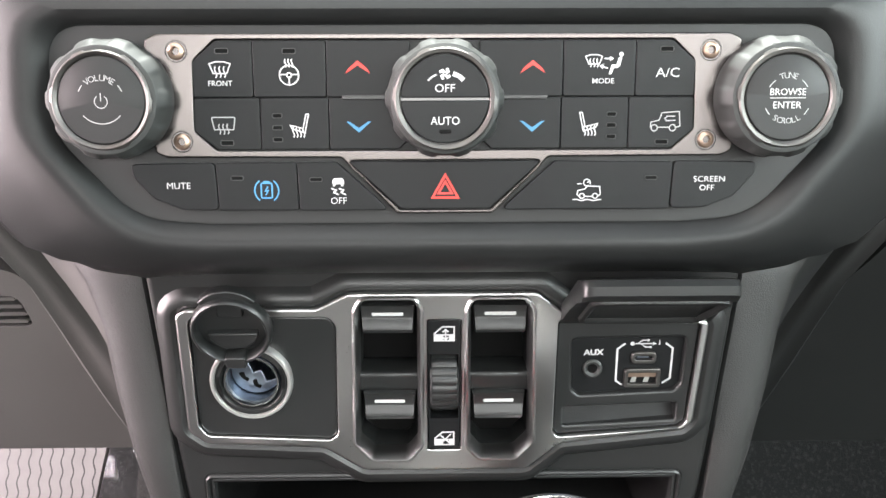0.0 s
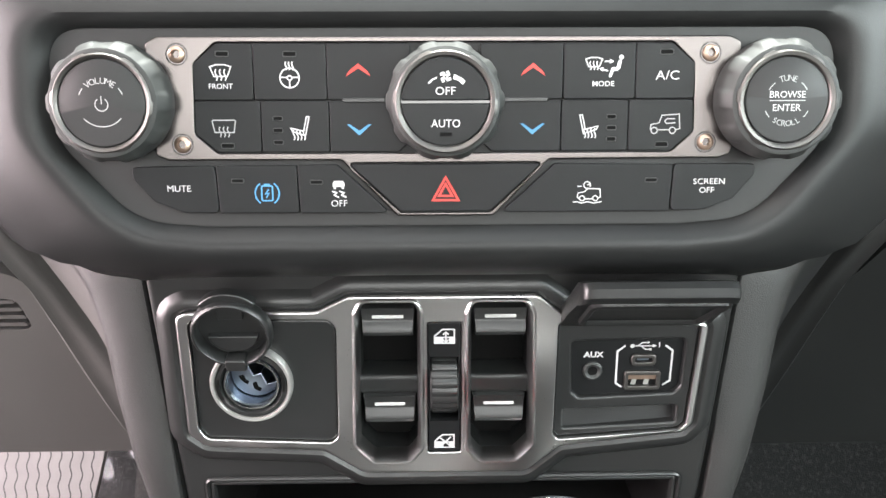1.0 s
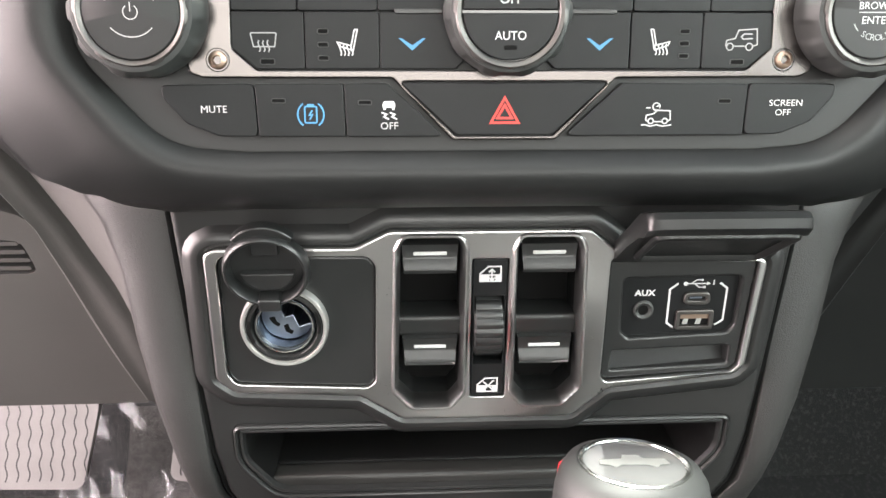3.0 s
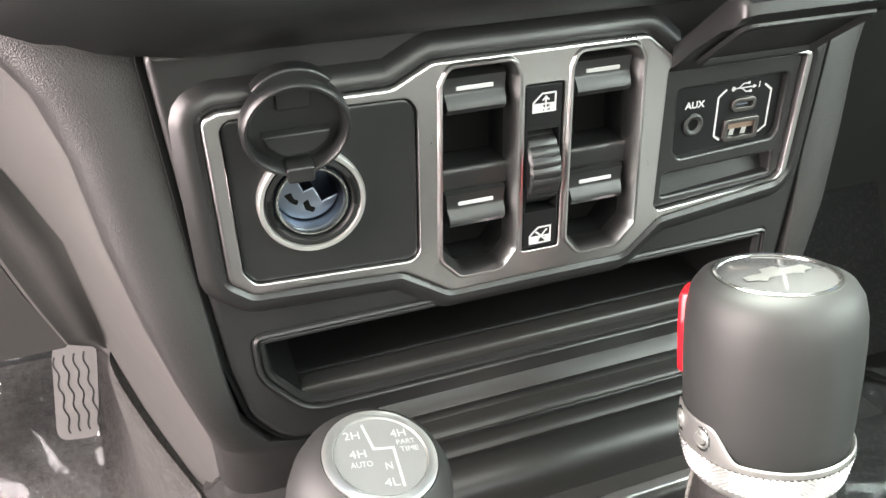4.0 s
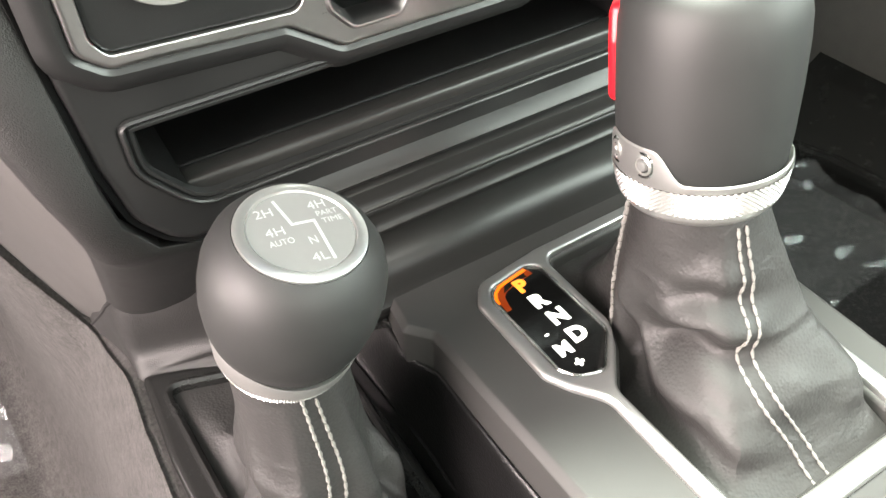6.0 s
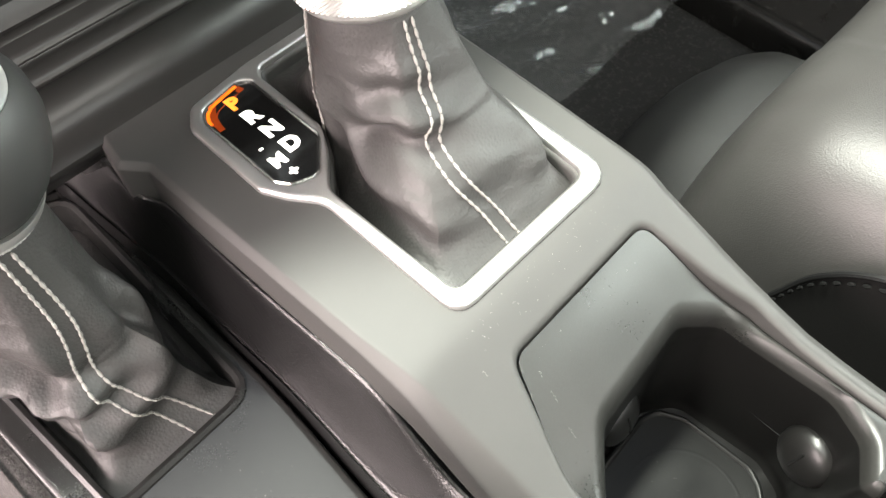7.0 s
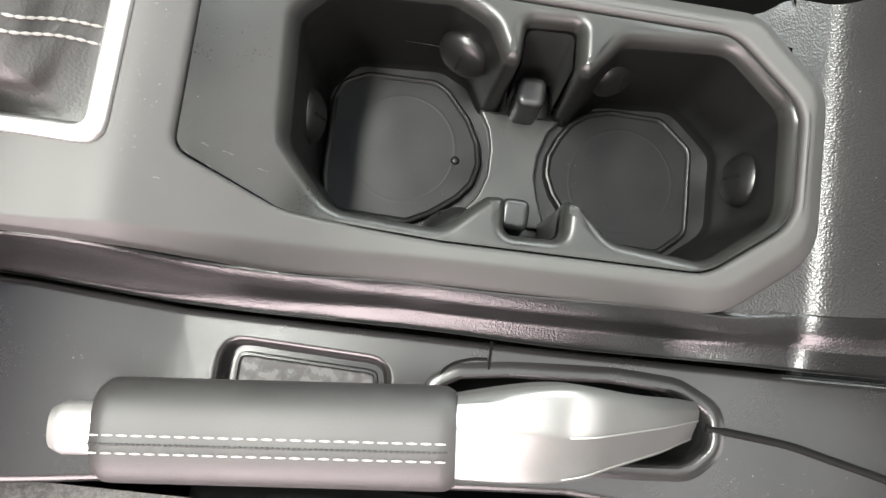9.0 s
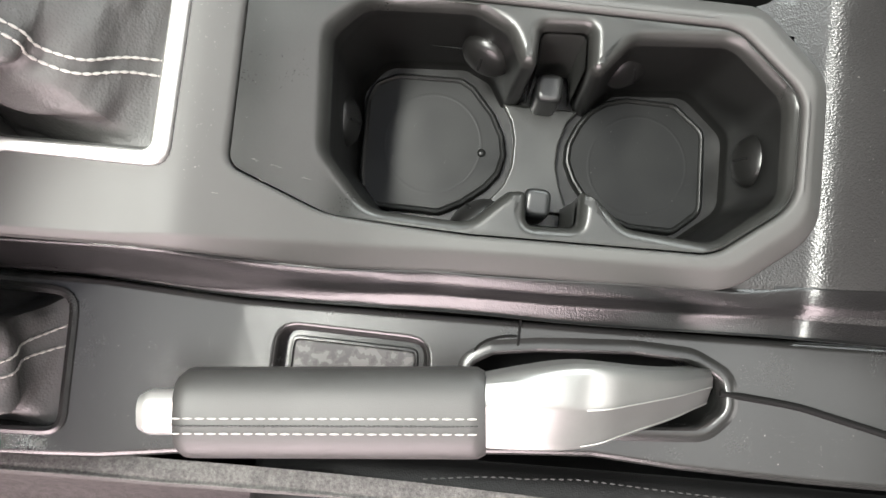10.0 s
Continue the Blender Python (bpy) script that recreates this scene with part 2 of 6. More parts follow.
def part(name, bm, mat, parent=None, label="", smooth=True):
    bmesh.ops.remove_doubles(bm, verts=bm.verts, dist=1e-6)
    bmesh.ops.recalc_face_normals(bm, faces=bm.faces)
    me = bpy.data.meshes.new(name)
    c = sum((v.co for v in bm.verts), Vector()) / max(1, len(bm.verts))
    bmesh.ops.translate(bm, verts=bm.verts, vec=-c)
    if smooth:
        for f in bm.faces:
            f.smooth = True
        for ed in bm.edges:
            if len(ed.link_faces) == 2 and ed.calc_face_angle(0) > 0.6:
                ed.smooth = False
    bm.to_mesh(me)
    bm.free()
    me.materials.append(mat)
    ob = new(name, me)
    base = Vector()
    if parent:
        ob.parent = parent
        base = AT[parent]
    ob.location = c - base
    AT[ob] = c
    if label:
        tagged(ob, label)
    return ob


def rounded(pts, r, seg=5):
    """A closed outline with its corners rounded; r: one radius or one for each corner."""
    n, out = len(pts), []
    for i in range(n):
        a, b, c = (Vector(pts[(i + k) % n]).to_2d() for k in (-1, 0, 1))
        rad = r[i] if isinstance(r, (list, tuple)) else r
        d1, d2 = (a - b), (c - b)
        l1, l2 = d1.length, d2.length
        if rad <= 0 or l1 < 1e-7 or l2 < 1e-7:
            out.append(b)
            continue
        d1, d2 = d1 / l1, d2 / l2
        ang = math.acos(max(-1, min(1, d1.dot(d2))))
        if ang > 3.1 or ang < 0.02:
            out.append(b)
            continue
        cut = min(rad / math.tan(ang / 2), 0.48 * l1, 0.48 * l2)
        p, q = b + d1 * cut, b + d2 * cut
        for k in range(seg + 1):
            s = k / seg
            out.append((1 - s) ** 2 * p + 2 * s * (1 - s) * b + s * s * q)
    return out


def circle(cx, cy, r, n=48, a0=0.0):
    return [Vector((cx + r * math.cos(a0 + 2 * math.pi * i / n), cy + r * math.sin(a0 + 2 * math.pi * i / n))) for i in range(n)]


def rect(x0, y0, x1, y1):
    return [(x0, y0), (x1, y0), (x1, y1), (x0, y1)]


def signed(poly):
    return sum(poly[i].x * poly[(i + 1) % len(poly)].y - poly[(i + 1) % len(poly)].x * poly[i].y for i in range(len(poly))) / 2


def ccw(poly):
    poly = [Vector(p).to_2d() for p in poly]
    return poly if signed(poly) > 0 else poly[::-1]


def inset(poly, d):
    """The outline moved inwards by d (outwards when d is negative); counter-clockwise outlines."""
    n, out = len(poly), []
    for i in range(n):
        a, b, c = poly[i - 1], poly[i], poly[(i + 1) % n]
        e1, e2 = (b - a), (c - b)
        if e1.length < 1e-9:
            e1 = e2
        if e2.length < 1e-9:
            e2 = e1
        n1, n2 = Vector((-e1.y, e1.x)).normalized(), Vector((-e2.y, e2.x)).normalized()
        m = n1 + n2
        m = m.normalized() if m.length > 1e-6 else n1
        out.append(b + m * (d / max(0.45, m.dot(n1))))
    return out


def ring_verts(bm, poly, d, fr):
    return [bm.verts.new(fr(p.x, p.y, d)) for p in poly]


def bridge(bm, a, b):
    n = len(a)
    for i in range(n):
        try:
            bm.faces.new((a[i], a[(i + 1) % n], b[(i + 1) % n], b[i]))
        except ValueError:
            pass


def edge_rings(bm, poly, d0, d1, bev, fr, hole=False, seg=3, taper=None):
    """Wall from d0 up to d1 with a rounded top edge; gives the top ring."""
    s = -1 if hole else 1
    if taper:
        # edge radius that changes along the outline
        step = [q - p for p, q in zip(poly, inset(poly, 1.0))]
        rings = [ring_verts(bm, poly, d0, fr)]
        for go, drop in ((0, 1), (0.02, 0.9), (0.07, 0.79), (0.16, 0.68), (0.32, 0.51), (0.52, 0.31), (0.7, 0.14), (0.8, 0.06), (0.9, 0.015), (1.0, 0.0), (1.12, 0.0)):
            rings.append([bm.verts.new(fr(*(p + v * (bev * taper(p) * go)), d1 - bev * taper(p) * drop)) for p, v in zip(poly, step)])
        for a, b in zip(rings, rings[1:]):
            bridge(bm, a, b)
        return rings[0], rings[-1]
    rings = [ring_verts(bm, poly, d0, fr)]
    if bev > 0:
        for k in range(seg + 1):
            a = k / seg * math.pi / 2
            rings.append(ring_verts(bm, inset(poly, s * bev * (1 - math.cos(a))), d1 - bev * (1 - math.sin(a)), fr))
    else:
        rings.append(ring_verts(bm, poly, d1, fr))
    if bev > 0:
        rings.append(ring_verts(bm, inset(poly, s * bev * 1.25), d1, fr))
    for a, b in zip(rings, rings[1:]):
        bridge(bm, a, b)
    return rings[0], rings[-1]


def prism(poly, d0, d1, fr, bev=0.0, holes=(), hole_bev=0.0, back=False, bm=None, seg=3, taper=None):
    """A plate with an outline, from depth d0 to its face at d1, with rounded edges and openings."""
    bm = bm or bmesh.new()
    poly = ccw(poly)
    low, top = edge_rings(bm, poly, d0, d1, bev, fr, seg=seg, taper=taper)
    tops = [top]
    for h in holes:
        h = ccw(h)
        tops.append(edge_rings(bm, h, d0, d1, hole_bev, fr, True, seg=seg)[1])
    if holes:
        edges = []
        for t in tops:
            for i in range(len(t)):
                ed = bm.edges.get((t[i], t[(i + 1) % len(t)]))
                if ed:
                    edges.append(ed)
        bmesh.ops.triangle_fill(bm, use_beauty=True, edges=edges)
    elif len(top) > 4:
        bmesh.ops.triangle_fill(bm, use_beauty=True, edges=[bm.edges.get((top[i], top[(i + 1) % len(top)])) for i in range(len(top))])
    else:
        bm.faces.new(top)
    if back:
        bm.faces.new(low[::-1])
    return bm


def lathe(profile, fr, n=64, wave=None, bm=None):
    """Turned shape: profile of (radius, height) pairs; fr maps x, y, height. wave(angle, i) scales the radius."""
    bm = bm or bmesh.new()
    rings = []
    for i, (r, h) in enumerate(profile):
        if r < 1e-7:
            rings.append([bm.verts.new(fr(0, 0, h))])
            continue
        rings.append([bm.verts.new(fr(*(r * (wave(2 * math.pi * k / n, i) if wave else 1) * c for c in (math.cos(2 * math.pi * k / n), math.sin(2 * math.pi * k / n))), h)) for k in range(n)])
    for a, b in zip(rings, rings[1:]):
        if len(a) == 1 and len(b) > 1:
            for k in range(n):
                bm.faces.new((a[0], b[k], b[(k + 1) % n]))
        elif len(b) == 1 and len(a) > 1:
            for k in range(n):
                bm.faces.new((a[k], a[(k + 1) % n], b[0]))
        else:
            bridge(bm, a, b)
    return bm


def loft(rings, closed=True, caps=False, bm=None):
    bm = bm or bmesh.new()
    vs = [[bm.verts.new(p) for p in r] for r in rings]
    for a, b in zip(vs, vs[1:]):
        n = len(a)
        for i in range(n if closed else n - 1):
            try:
                bm.faces.new((a[i], a[(i + 1) % n], b[(i + 1) % n], b[i]))
            except ValueError:
                pass
    if caps:
        bm.faces.new(vs[0])
        bm.faces.new(vs[-1][::-1])
    return bm


def smooth_path(pts, n=6):
    """A Catmull-Rom curve through points."""
    pts = [Vector(p) for p in pts]
    out = []
    for i in range(len(pts) - 1):
        p0, p1, p2, p3 = pts[max(0, i - 1)], pts[i], pts[i + 1], pts[min(len(pts) - 1, i + 2)]
        for k in range(n):
            s = k / n
            out.append(0.5 * (2 * p1 + (p2 - p0) * s + (2 * p0 - 5 * p1 + 4 * p2 - p3) * s * s + (3 * p1 - p0 - 3 * p2 + p3) * s ** 3))
    out.append(pts[-1])
    return out


def smooth_rows(rows, n=4):
    cols_ = list(zip(*rows))
    sm = [smooth_path(c, n) for c in cols_]
    return [list(r) for r in zip(*sm)]


def tube(pts, r, n=8, closed=False, bm=None, taper=None):
    bm = bm or bmesh.new()
    pts = [Vector(p) for p in pts]
    rings, m = [], len(pts)
    up = Vector((0.13, 0.31, 0.94))
    for i, p in enumerate(pts):
        a = pts[i - 1] if (i or closed) else p
        b = pts[(i + 1) % m] if (i < m - 1 or closed) else p
        t = (b - a).normalized()
        s = t.cross(up).normalized()
        u = s.cross(t)
        rad = r * (taper(i / (m - 1)) if taper else 1)
        rings.append([bm.verts.new(p + rad * (math.cos(2 * math.pi * k / n) * s + math.sin(2 * math.pi * k / n) * u)) for k in range(n)])
    for a, b in zip(rings, rings[1:]):
        bridge(bm, a, b)
    if closed:
        bridge(bm, rings[-1], rings[0])
    else:
        bm.faces.new(rings[0])
        bm.faces.new(rings[-1][::-1])
    return bm


def ribbon(lines, width, d, fr, bm=None, thick=0.08 * MM):
    """Flat printed strokes: polylines of a given width lying at depth d."""
    bm = bm or bmesh.new()
    for line in lines:
        pts = [Vector(p).to_2d() for p in line]
        shut = len(pts) > 2 and (pts[0] - pts[-1]).length < 1e-6
        if shut:
            pts = pts[:-1]
        n, a, b = len(pts), [], []
        for i, p in enumerate(pts):
            q0 = pts[i - 1] if (i or shut) else p
            q1 = pts[(i + 1) % n] if (i < n - 1 or shut) else p
            e1, e2 = (p - q0), (q1 - p)
            e1 = e1 if e1.length > 1e-9 else e2
            e2 = e2 if e2.length > 1e-9 else e1
            n1, n2 = Vector((-e1.y, e1.x)).normalized(), Vector((-e2.y, e2.x)).normalized()
            m = (n1 + n2)
            m = m.normalized() if m.length > 1e-3 else n1
            k = width / 2 / max(0.5, m.dot(n1))
            a.append(bm.verts.new(fr(*(p + m * k), d + thick)))
            b.append(bm.verts.new(fr(*(p - m * k), d + thick)))
        for i in range(n if shut else n - 1):
            bm.faces.new((a[i], a[(i + 1) % n], b[(i + 1) % n], b[i]))
    return bm


def patch(polys, d, fr, bm=None, thick=0.08 * MM):
    bm = bm or bmesh.new()
    for poly in polys:
        bm.faces.new([bm.verts.new(fr(*Vector(p).to_2d(), d + thick)) for p in poly])
    return bm


def arc(cx, cy, r, a0, a1, n=12):
    return [(cx + r * math.cos(radians(a0 + (a1 - a0) * i / n)), cy + r * math.sin(radians(a0 + (a1 - a0) * i / n))) for i in range(n + 1)]


def words(text, cx, cy, height, fr, d, width=None, turn=None, bold=0.0, bm=None):
    """Printed letters with the built-in font, centred; turn maps a letter point to the plane."""
    cu = bpy.data.curves.new("letters", "FONT")
    cu.body, cu.size, cu.resolution_u, cu.offset = text, 1.0, 3, bold
    tmp = bpy.data.objects.new("letters", cu)
    me = bpy.data.meshes.new_from_object(tmp)
    bpy.data.objects.remove(tmp)
    bpy.data.curves.remove(cu)
    xs, ys = [v.co.x for v in me.vertices], [v.co.y for v in me.vertices]
    s = height / (max(ys) - min(ys))
    sx = s if not width else width / (max(xs) - min(xs))
    mx, my = (max(xs) + min(xs)) / 2, (max(ys) + min(ys)) / 2
    bm = bm or bmesh.new()
    vs = []
    for v in me.vertices:
        px, py = (v.co.x - mx) * sx, (v.co.y - my) * s
        px, py = turn(px, py) if turn else (px, py)
        vs.append(bm.verts.new(fr(cx + px, cy + py, d + 0.08 * MM)))
    for f in me.polygons:
        try:
            bm.faces.new([vs[i] for i in f.vertices])
        except ValueError:
            pass
    bpy.data.meshes.remove(me)
    return bm


def box(x0, y0, z0, x1, y1, z1, bev=0.0):
    return prism(rect(x0, y0, x1, y1), z0, z1, lambda a, b, c: Vector((a, b, c)), bev, back=True)


def knurl(fr, r0, r1, z0, z1, rows, cols, amp):
    """A band of small pointed diamonds round an axis."""
    bm = bmesh.new()
    g = []
    for i in range(rows + 1):
        r = r0 + (r1 - r0) * i / rows
        z = z0 + (z1 - z0) * i / rows
        ring = []
        for k in range(cols):
            q = r + (amp if (k + i) % 2 else 0)
            a = 2 * math.pi * k / cols
            ring.append(bm.verts.new(fr(q * math.cos(a), q * math.sin(a), z)))
        g.append(ring)
    for i in range(rows):
        for k in range(cols):
            a, b, c, d = g[i][k], g[i][(k + 1) % cols], g[i + 1][(k + 1) % cols], g[i + 1][k]
            if (k + i) % 2:
                bm.faces.new((a, b, d))
                bm.faces.new((b, c, d))
            else:
                bm.faces.new((a, b, c))
                bm.faces.new((a, c, d))
    return bm


def frame_at(o, ux, uy, uz):
    o, ux, uy, uz = Vector(o), Vector(ux).normalized(), Vector(uy).normalized(), Vector(uz).normalized()
    return lambda a, b, c: o + a * ux + b * uy + c * uz


LEAN_HV = radians(9)
HVN = (0, -math.cos(LEAN_HV), math.sin(LEAN_HV))
HVU = (0, math.sin(LEAN_HV), math.cos(LEAN_HV))
HV0 = frame_at((0, 0.3053, 0.650), (1, 0, 0), HVU, HVN)


def HV(u, v, d):
    """The climate panel's plane: millimetres across, up and out of it."""
    return HV0(u * MM, v * MM, d * MM)


def LP(x, z, d):
    """The switch panel's upright plane: millimetres across, height and out of it."""
    return Vector((x * MM, 0.3275 - d * MM, z * MM))


def TOP(x, y, z):
    return Vector((x * MM, y * MM, z * MM))


def lerp(a, b, s):
    return a + (b - a) * s


def along(y, table):
    """Piecewise value along the car's length; table of (y, value) from rear to front, y in mm."""
    if y <= table[0][0]:
        return table[0][1]
    for (y0, v0), (y1, v1) in zip(table, table[1:]):
        if y <= y1:
            s = (y - y0) / (y1 - y0)
            s = s * s * (3 - 2 * s)
            return lerp(v0, v1, s)
    return table[-1][1]


# ---- cabin that closes the place ----
def plain(name, bm, mat, label, category):
    return tagged(part(name, bm, mat), label, category, kind="structure")


plain("floor", box(-0.85, -1.1, -0.03, 0.85, 1.0, 0.0), CARPET, "dark grey cabin floor carpet", "floor")
# roof opening added out of view to let the overhead lamp in
plain("ceiling", prism(rect(-0.85, -1.1, 0.85, 1.0), 1.25, 1.29, lambda a, b, c: Vector((a, b, c)), holes=[rounded(rect(-0.55, -0.42, 0.55, 0.68), 0.04)], back=False), LINER, "black headliner, unseen, with an opening added for overhead light", "ceiling")
for name, x in (("wall_left", -0.8), ("wall_right", 0.8)):
    fr = frame_at((x, 0, 0), (0, 1, 0), (0, 0, 1), (1 if x > 0 else -1, 0, 0))
    plain(name, prism(rect(-1.1, 0, 1.0, 1.25), 0, 0.05, fr, holes=[rounded(rect(-0.55, 0.70, 0.6, 1.2) if x > 0 else rect(-0.16, 0.3, 0.68, 1.18), 0.06)], back=False), TRIM, "dark door panel with a window opening" if x > 0 else "dark body side with the door standing open", "door panel")
fr = frame_at((0, 0.95, 0), (1, 0, 0), (0, 0, 1), (0, 1, 0))
plain("wall_front", prism(rect(-0.85, 0, 0.85, 1.25), 0, 0.04, fr, holes=[rounded(rect(-0.68, 0.95, 0.68, 1.18), 0.06)]), DARK, "black firewall below the windscreen opening", "firewall")
fr = frame_at((0, -1.05, 0), (1, 0, 0), (0, 0, 1), (0, -1, 0))
plain("wall_rear", prism(rect(-0.85, 0, 0.85, 1.25), 0, 0.04, fr, holes=[rounded(rect(-0.68, 0.8, 0.68, 1.2), 0.06)]), TRIM, "grey rear panel with a window opening", "rear panel")

# ---- dashboard ----
dash = thing("dashboard", (0, 0.42, 0.62), "black soft-touch dashboard with grained lower bolsters", "dashboard")
PANEL_OUT = [(-135.5, 47.5), (135.5, 47.5), (137, 11), (109.5, -19.5), (84, -21.5), (-84, -21.5), (-109.5, -19.5), (-137, 11)]
panel_poly = ccw(rounded(PANEL_OUT, [13, 13, 24, 30, 30, 30, 30, 24], 8))


def stack_ring(k):
    """One contour round the climate panel: growth, reach, height and fall of the outer skin."""
    out = []
    for p in panel_poly:
        c = Vector((max(-88, min(88, p.x)), max(6, min(22, p.y))))
        w = (p - c)
        w = w.normalized() if w.length > 1e-6 else Vector((0, -1))
        side, down, up = abs(w.x), max(0, -w.y), max(0, w.y)
        reach = (62 * side ** 2 + 10 * down ** 2 + 60 * up ** 2)
        fall = (34 * side ** 2 + 26 * down ** 2 + 12 * up ** 2)
        q = p + w * (k[0] + k[1] * reach)
        if k[1] > 0.1:
            # the chin rises towards both ends
            q.y = max(q.y, along(-abs(q.x), [(-215, -13), (-177, -25), (-157, -31), (-140, -36.5), (-125, -41), (-100, -44.5)]))
        out.append(HV(q.x, q.y, k[2] - k[3] * fall))
    return out


stack = loft([stack_ring(k) for k in ((-2, 0, -8, 0), (-0.5, 0, -1.5, 0), (0.6, 0, -0.3, 0), (2.0, 0, 0.8, 0), (4.2, 0.0, 2.6, 0), (6.5, 0.02, 3.6, 0), (9.5, 0.05, 3.4, 0.02), (12, 0.16, 2.2, 0.07), (13, 0.36, 0.6, 0.2), (13, 0.62, -0.2, 0.4), (13, 0.85, -0.6, 0.68), (13, 1.0, -1.0, 1.0), (12.5, 1.02, -6, 1.25), (9, 1.0, -14, 1.6))])
part("center_bezel", stack, STACK, dash, "soft black surround with a raised rolled rim")


def level(z, table):
    for (z0, *a), (z1, *b) in zip(table, table[1:]):
        if z <= z1:
            k = max(0.0, (z - z0) / (z1 - z0))
            return [p + (q - p) * k for p, q in zip(a, b)]
    return table[-1][1:]


# outer fold of the bolster's return face and the knee seam: z, x out, y
FOLD = [(0.325, 139, 0.448), (0.335, 142, 0.450), (0.36, 152, 0.458), (0.39, 163, 0.466), (0.415, 171, 0.474), (0.45, 168.5, 0.452), (0.517, 167, 0.412), (0.545, 177, 0.405), (0.58, 189, 0.394), (0.65, 222, 0.378)]
SEAM = [(0.325, 148, 0.4850), (0.39, 170, 0.4950), (0.415, 178, 0.4900), (0.432, 187, 0.4635), (0.476, 193, 0.4410), (0.514, 196, 0.4210), (0.543, 197.5, 0.4060), (0.567, 199, 0.3940), (0.60, 214, 0.3830), (0.65, 250, 0.3750)]


def bolster(s):
    """Grained column beside the switch panel with its smooth return face; s: -1 for the driver's side."""
    rows = []
    for z, xi, xo, yf in ((0.640, 150, 205, 0.350), (0.615, 131, 175, 0.349), (0.602, 122.5, 164, 0.343), (0.590, 121.6, 156, 0.341), (0.57, 120.4, 150, 0.339), (0.54, 119.0, 146, 0.335), (0.51, 117.4, 140, 0.331), (0.485, 116, 134, 0.330), (0.47, 114, 130, 0.331), (0.455, 105, 127.5, 0.334), (0.447, 84, 127, 0.338), (0.437, 70, 127, 0.344), (0.42, 62, 127.5, 0.355), (0.40, 60, 128, 0.366), (0.385, 60, 130, 0.378), (0.36, 60, 134, 0.402), (0.345, 60, 137, 0.42), (0.33, 60, 139, 0.43)):
        r = []
        w = xo - xi
        (fx, fy), (sx_, sy_) = level(z, FOLD), level(z, SEAM)
        ry = yf + 0.020
        for f, dy in ((0.0, 6), (0.02, 1.0), (0.06, 0.0), (0.25, -1.0), (0.5, -0.6), (0.72, 1.5), (0.86, 5.5), (0.95, 11.5), (1.0, 20)):
            r.append(Vector((s * (xi + w * f) * MM, yf + dy * MM, z)))
        for f in (0.25, 0.6, 0.92):
            r.append(Vector((s * (xo + (fx - xo) * f) * MM, ry + (fy - ry) * f, z)))
        r.append(Vector((s * (fx + 1.5) * MM, fy + 0.004, z)))
        r.append(Vector((s * (fx + (sx_ - fx) * 0.35) * MM, fy + (sy_ - fy) * 0.55, z)))
        r.append(Vector((s * (fx + (sx_ - fx) * 0.7) * MM, fy + (sy_ - fy) * 0.85, z)))
        r.append(Vector((s * sx_ * MM, sy_, z)))
        r.append(Vector((s * (sx_ + 1) * MM, sy_ + 0.02, z)))
        rows.append(r)
    fine = [smooth_path(r, 3) for r in rows]
    return loft([r[:25] for r in fine], closed=False), loft([r[24:] for r in fine], closed=False)


# return faces grey on the lit side, black on the unlit side, by colour
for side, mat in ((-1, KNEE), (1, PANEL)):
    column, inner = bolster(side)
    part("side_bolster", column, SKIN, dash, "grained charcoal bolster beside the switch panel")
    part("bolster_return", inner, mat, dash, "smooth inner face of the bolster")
# driver's lower dash: inner return panel, knee panel with its seam and a louvred vent
knee = [(-320, 640), (-260, 640), (-226, 592), (-212, 581.5), (-204.5, 578), (-199.5, 570), (-198.5, 543), (-197.5, 514), (-194.5, 476), (-188, 430.5), (-420, 430.5), (-420, 640)]
KNEE_AT = lambda a, b, c: Vector((a * MM, 0.468 - 0.53 * (b - 430) * MM - c, b * MM))
VENT = rounded(rect(-264, 541.5, -210, 563.5), 6, 3)
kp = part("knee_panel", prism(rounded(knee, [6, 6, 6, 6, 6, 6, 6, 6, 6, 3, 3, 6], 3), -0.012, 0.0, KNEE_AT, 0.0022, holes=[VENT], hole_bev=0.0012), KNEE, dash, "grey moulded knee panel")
# near-black back sheet in place of the vent's shaded depth
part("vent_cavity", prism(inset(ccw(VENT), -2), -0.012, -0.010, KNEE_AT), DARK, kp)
for i in range(4):
    z = 559.6 - i * 5.3
    part("vent_slat", prism(rounded(rect(-263, z, -211.5 + (0 if i in (1, 2) else -1.5), z + 2.5), 1.0, 3), -0.009, -0.001, KNEE_AT, 0.0008), KNEE, kp, "grey vent slat")
# passenger's lower dash: mirrored knee panel, darkened in colour as the unlit side
part("knee_panel", prism(rounded([(-a, b) for a, b in [(-340, 670), (-268, 670), (-232, 622), (-214, 601)] + knee[4:]], [6, 6, 6, 6, 6, 6, 6, 6, 6, 3, 3, 6], 3), -0.012, 0.0, KNEE_AT, 0.0022), PANEL, dash, "smooth passenger lower panel, its unlit tone put in the colour")
part("dash_top", box(-0.8, 0.40, 0.73, 0.8, 0.94, 0.80, 0.03), STACK, dash, "black dash top")
part("upper_fascia", prism(rect(-800, 690, 800, 800), 0, 0.02, lambda a, b, c: Vector((a * MM, 0.40 - c, b * MM)), 0.004), STACK, dash)
part("lower_fascia", prism([(-800, 690), (-800, 600), (-200, 640), (-120, 690), (120, 690), (200, 640), (800, 600), (800, 690)], 0, 0.01, lambda a, b, c: Vector((a * MM, 0.425 - c, b * MM)), 0.004), STACK, dash)

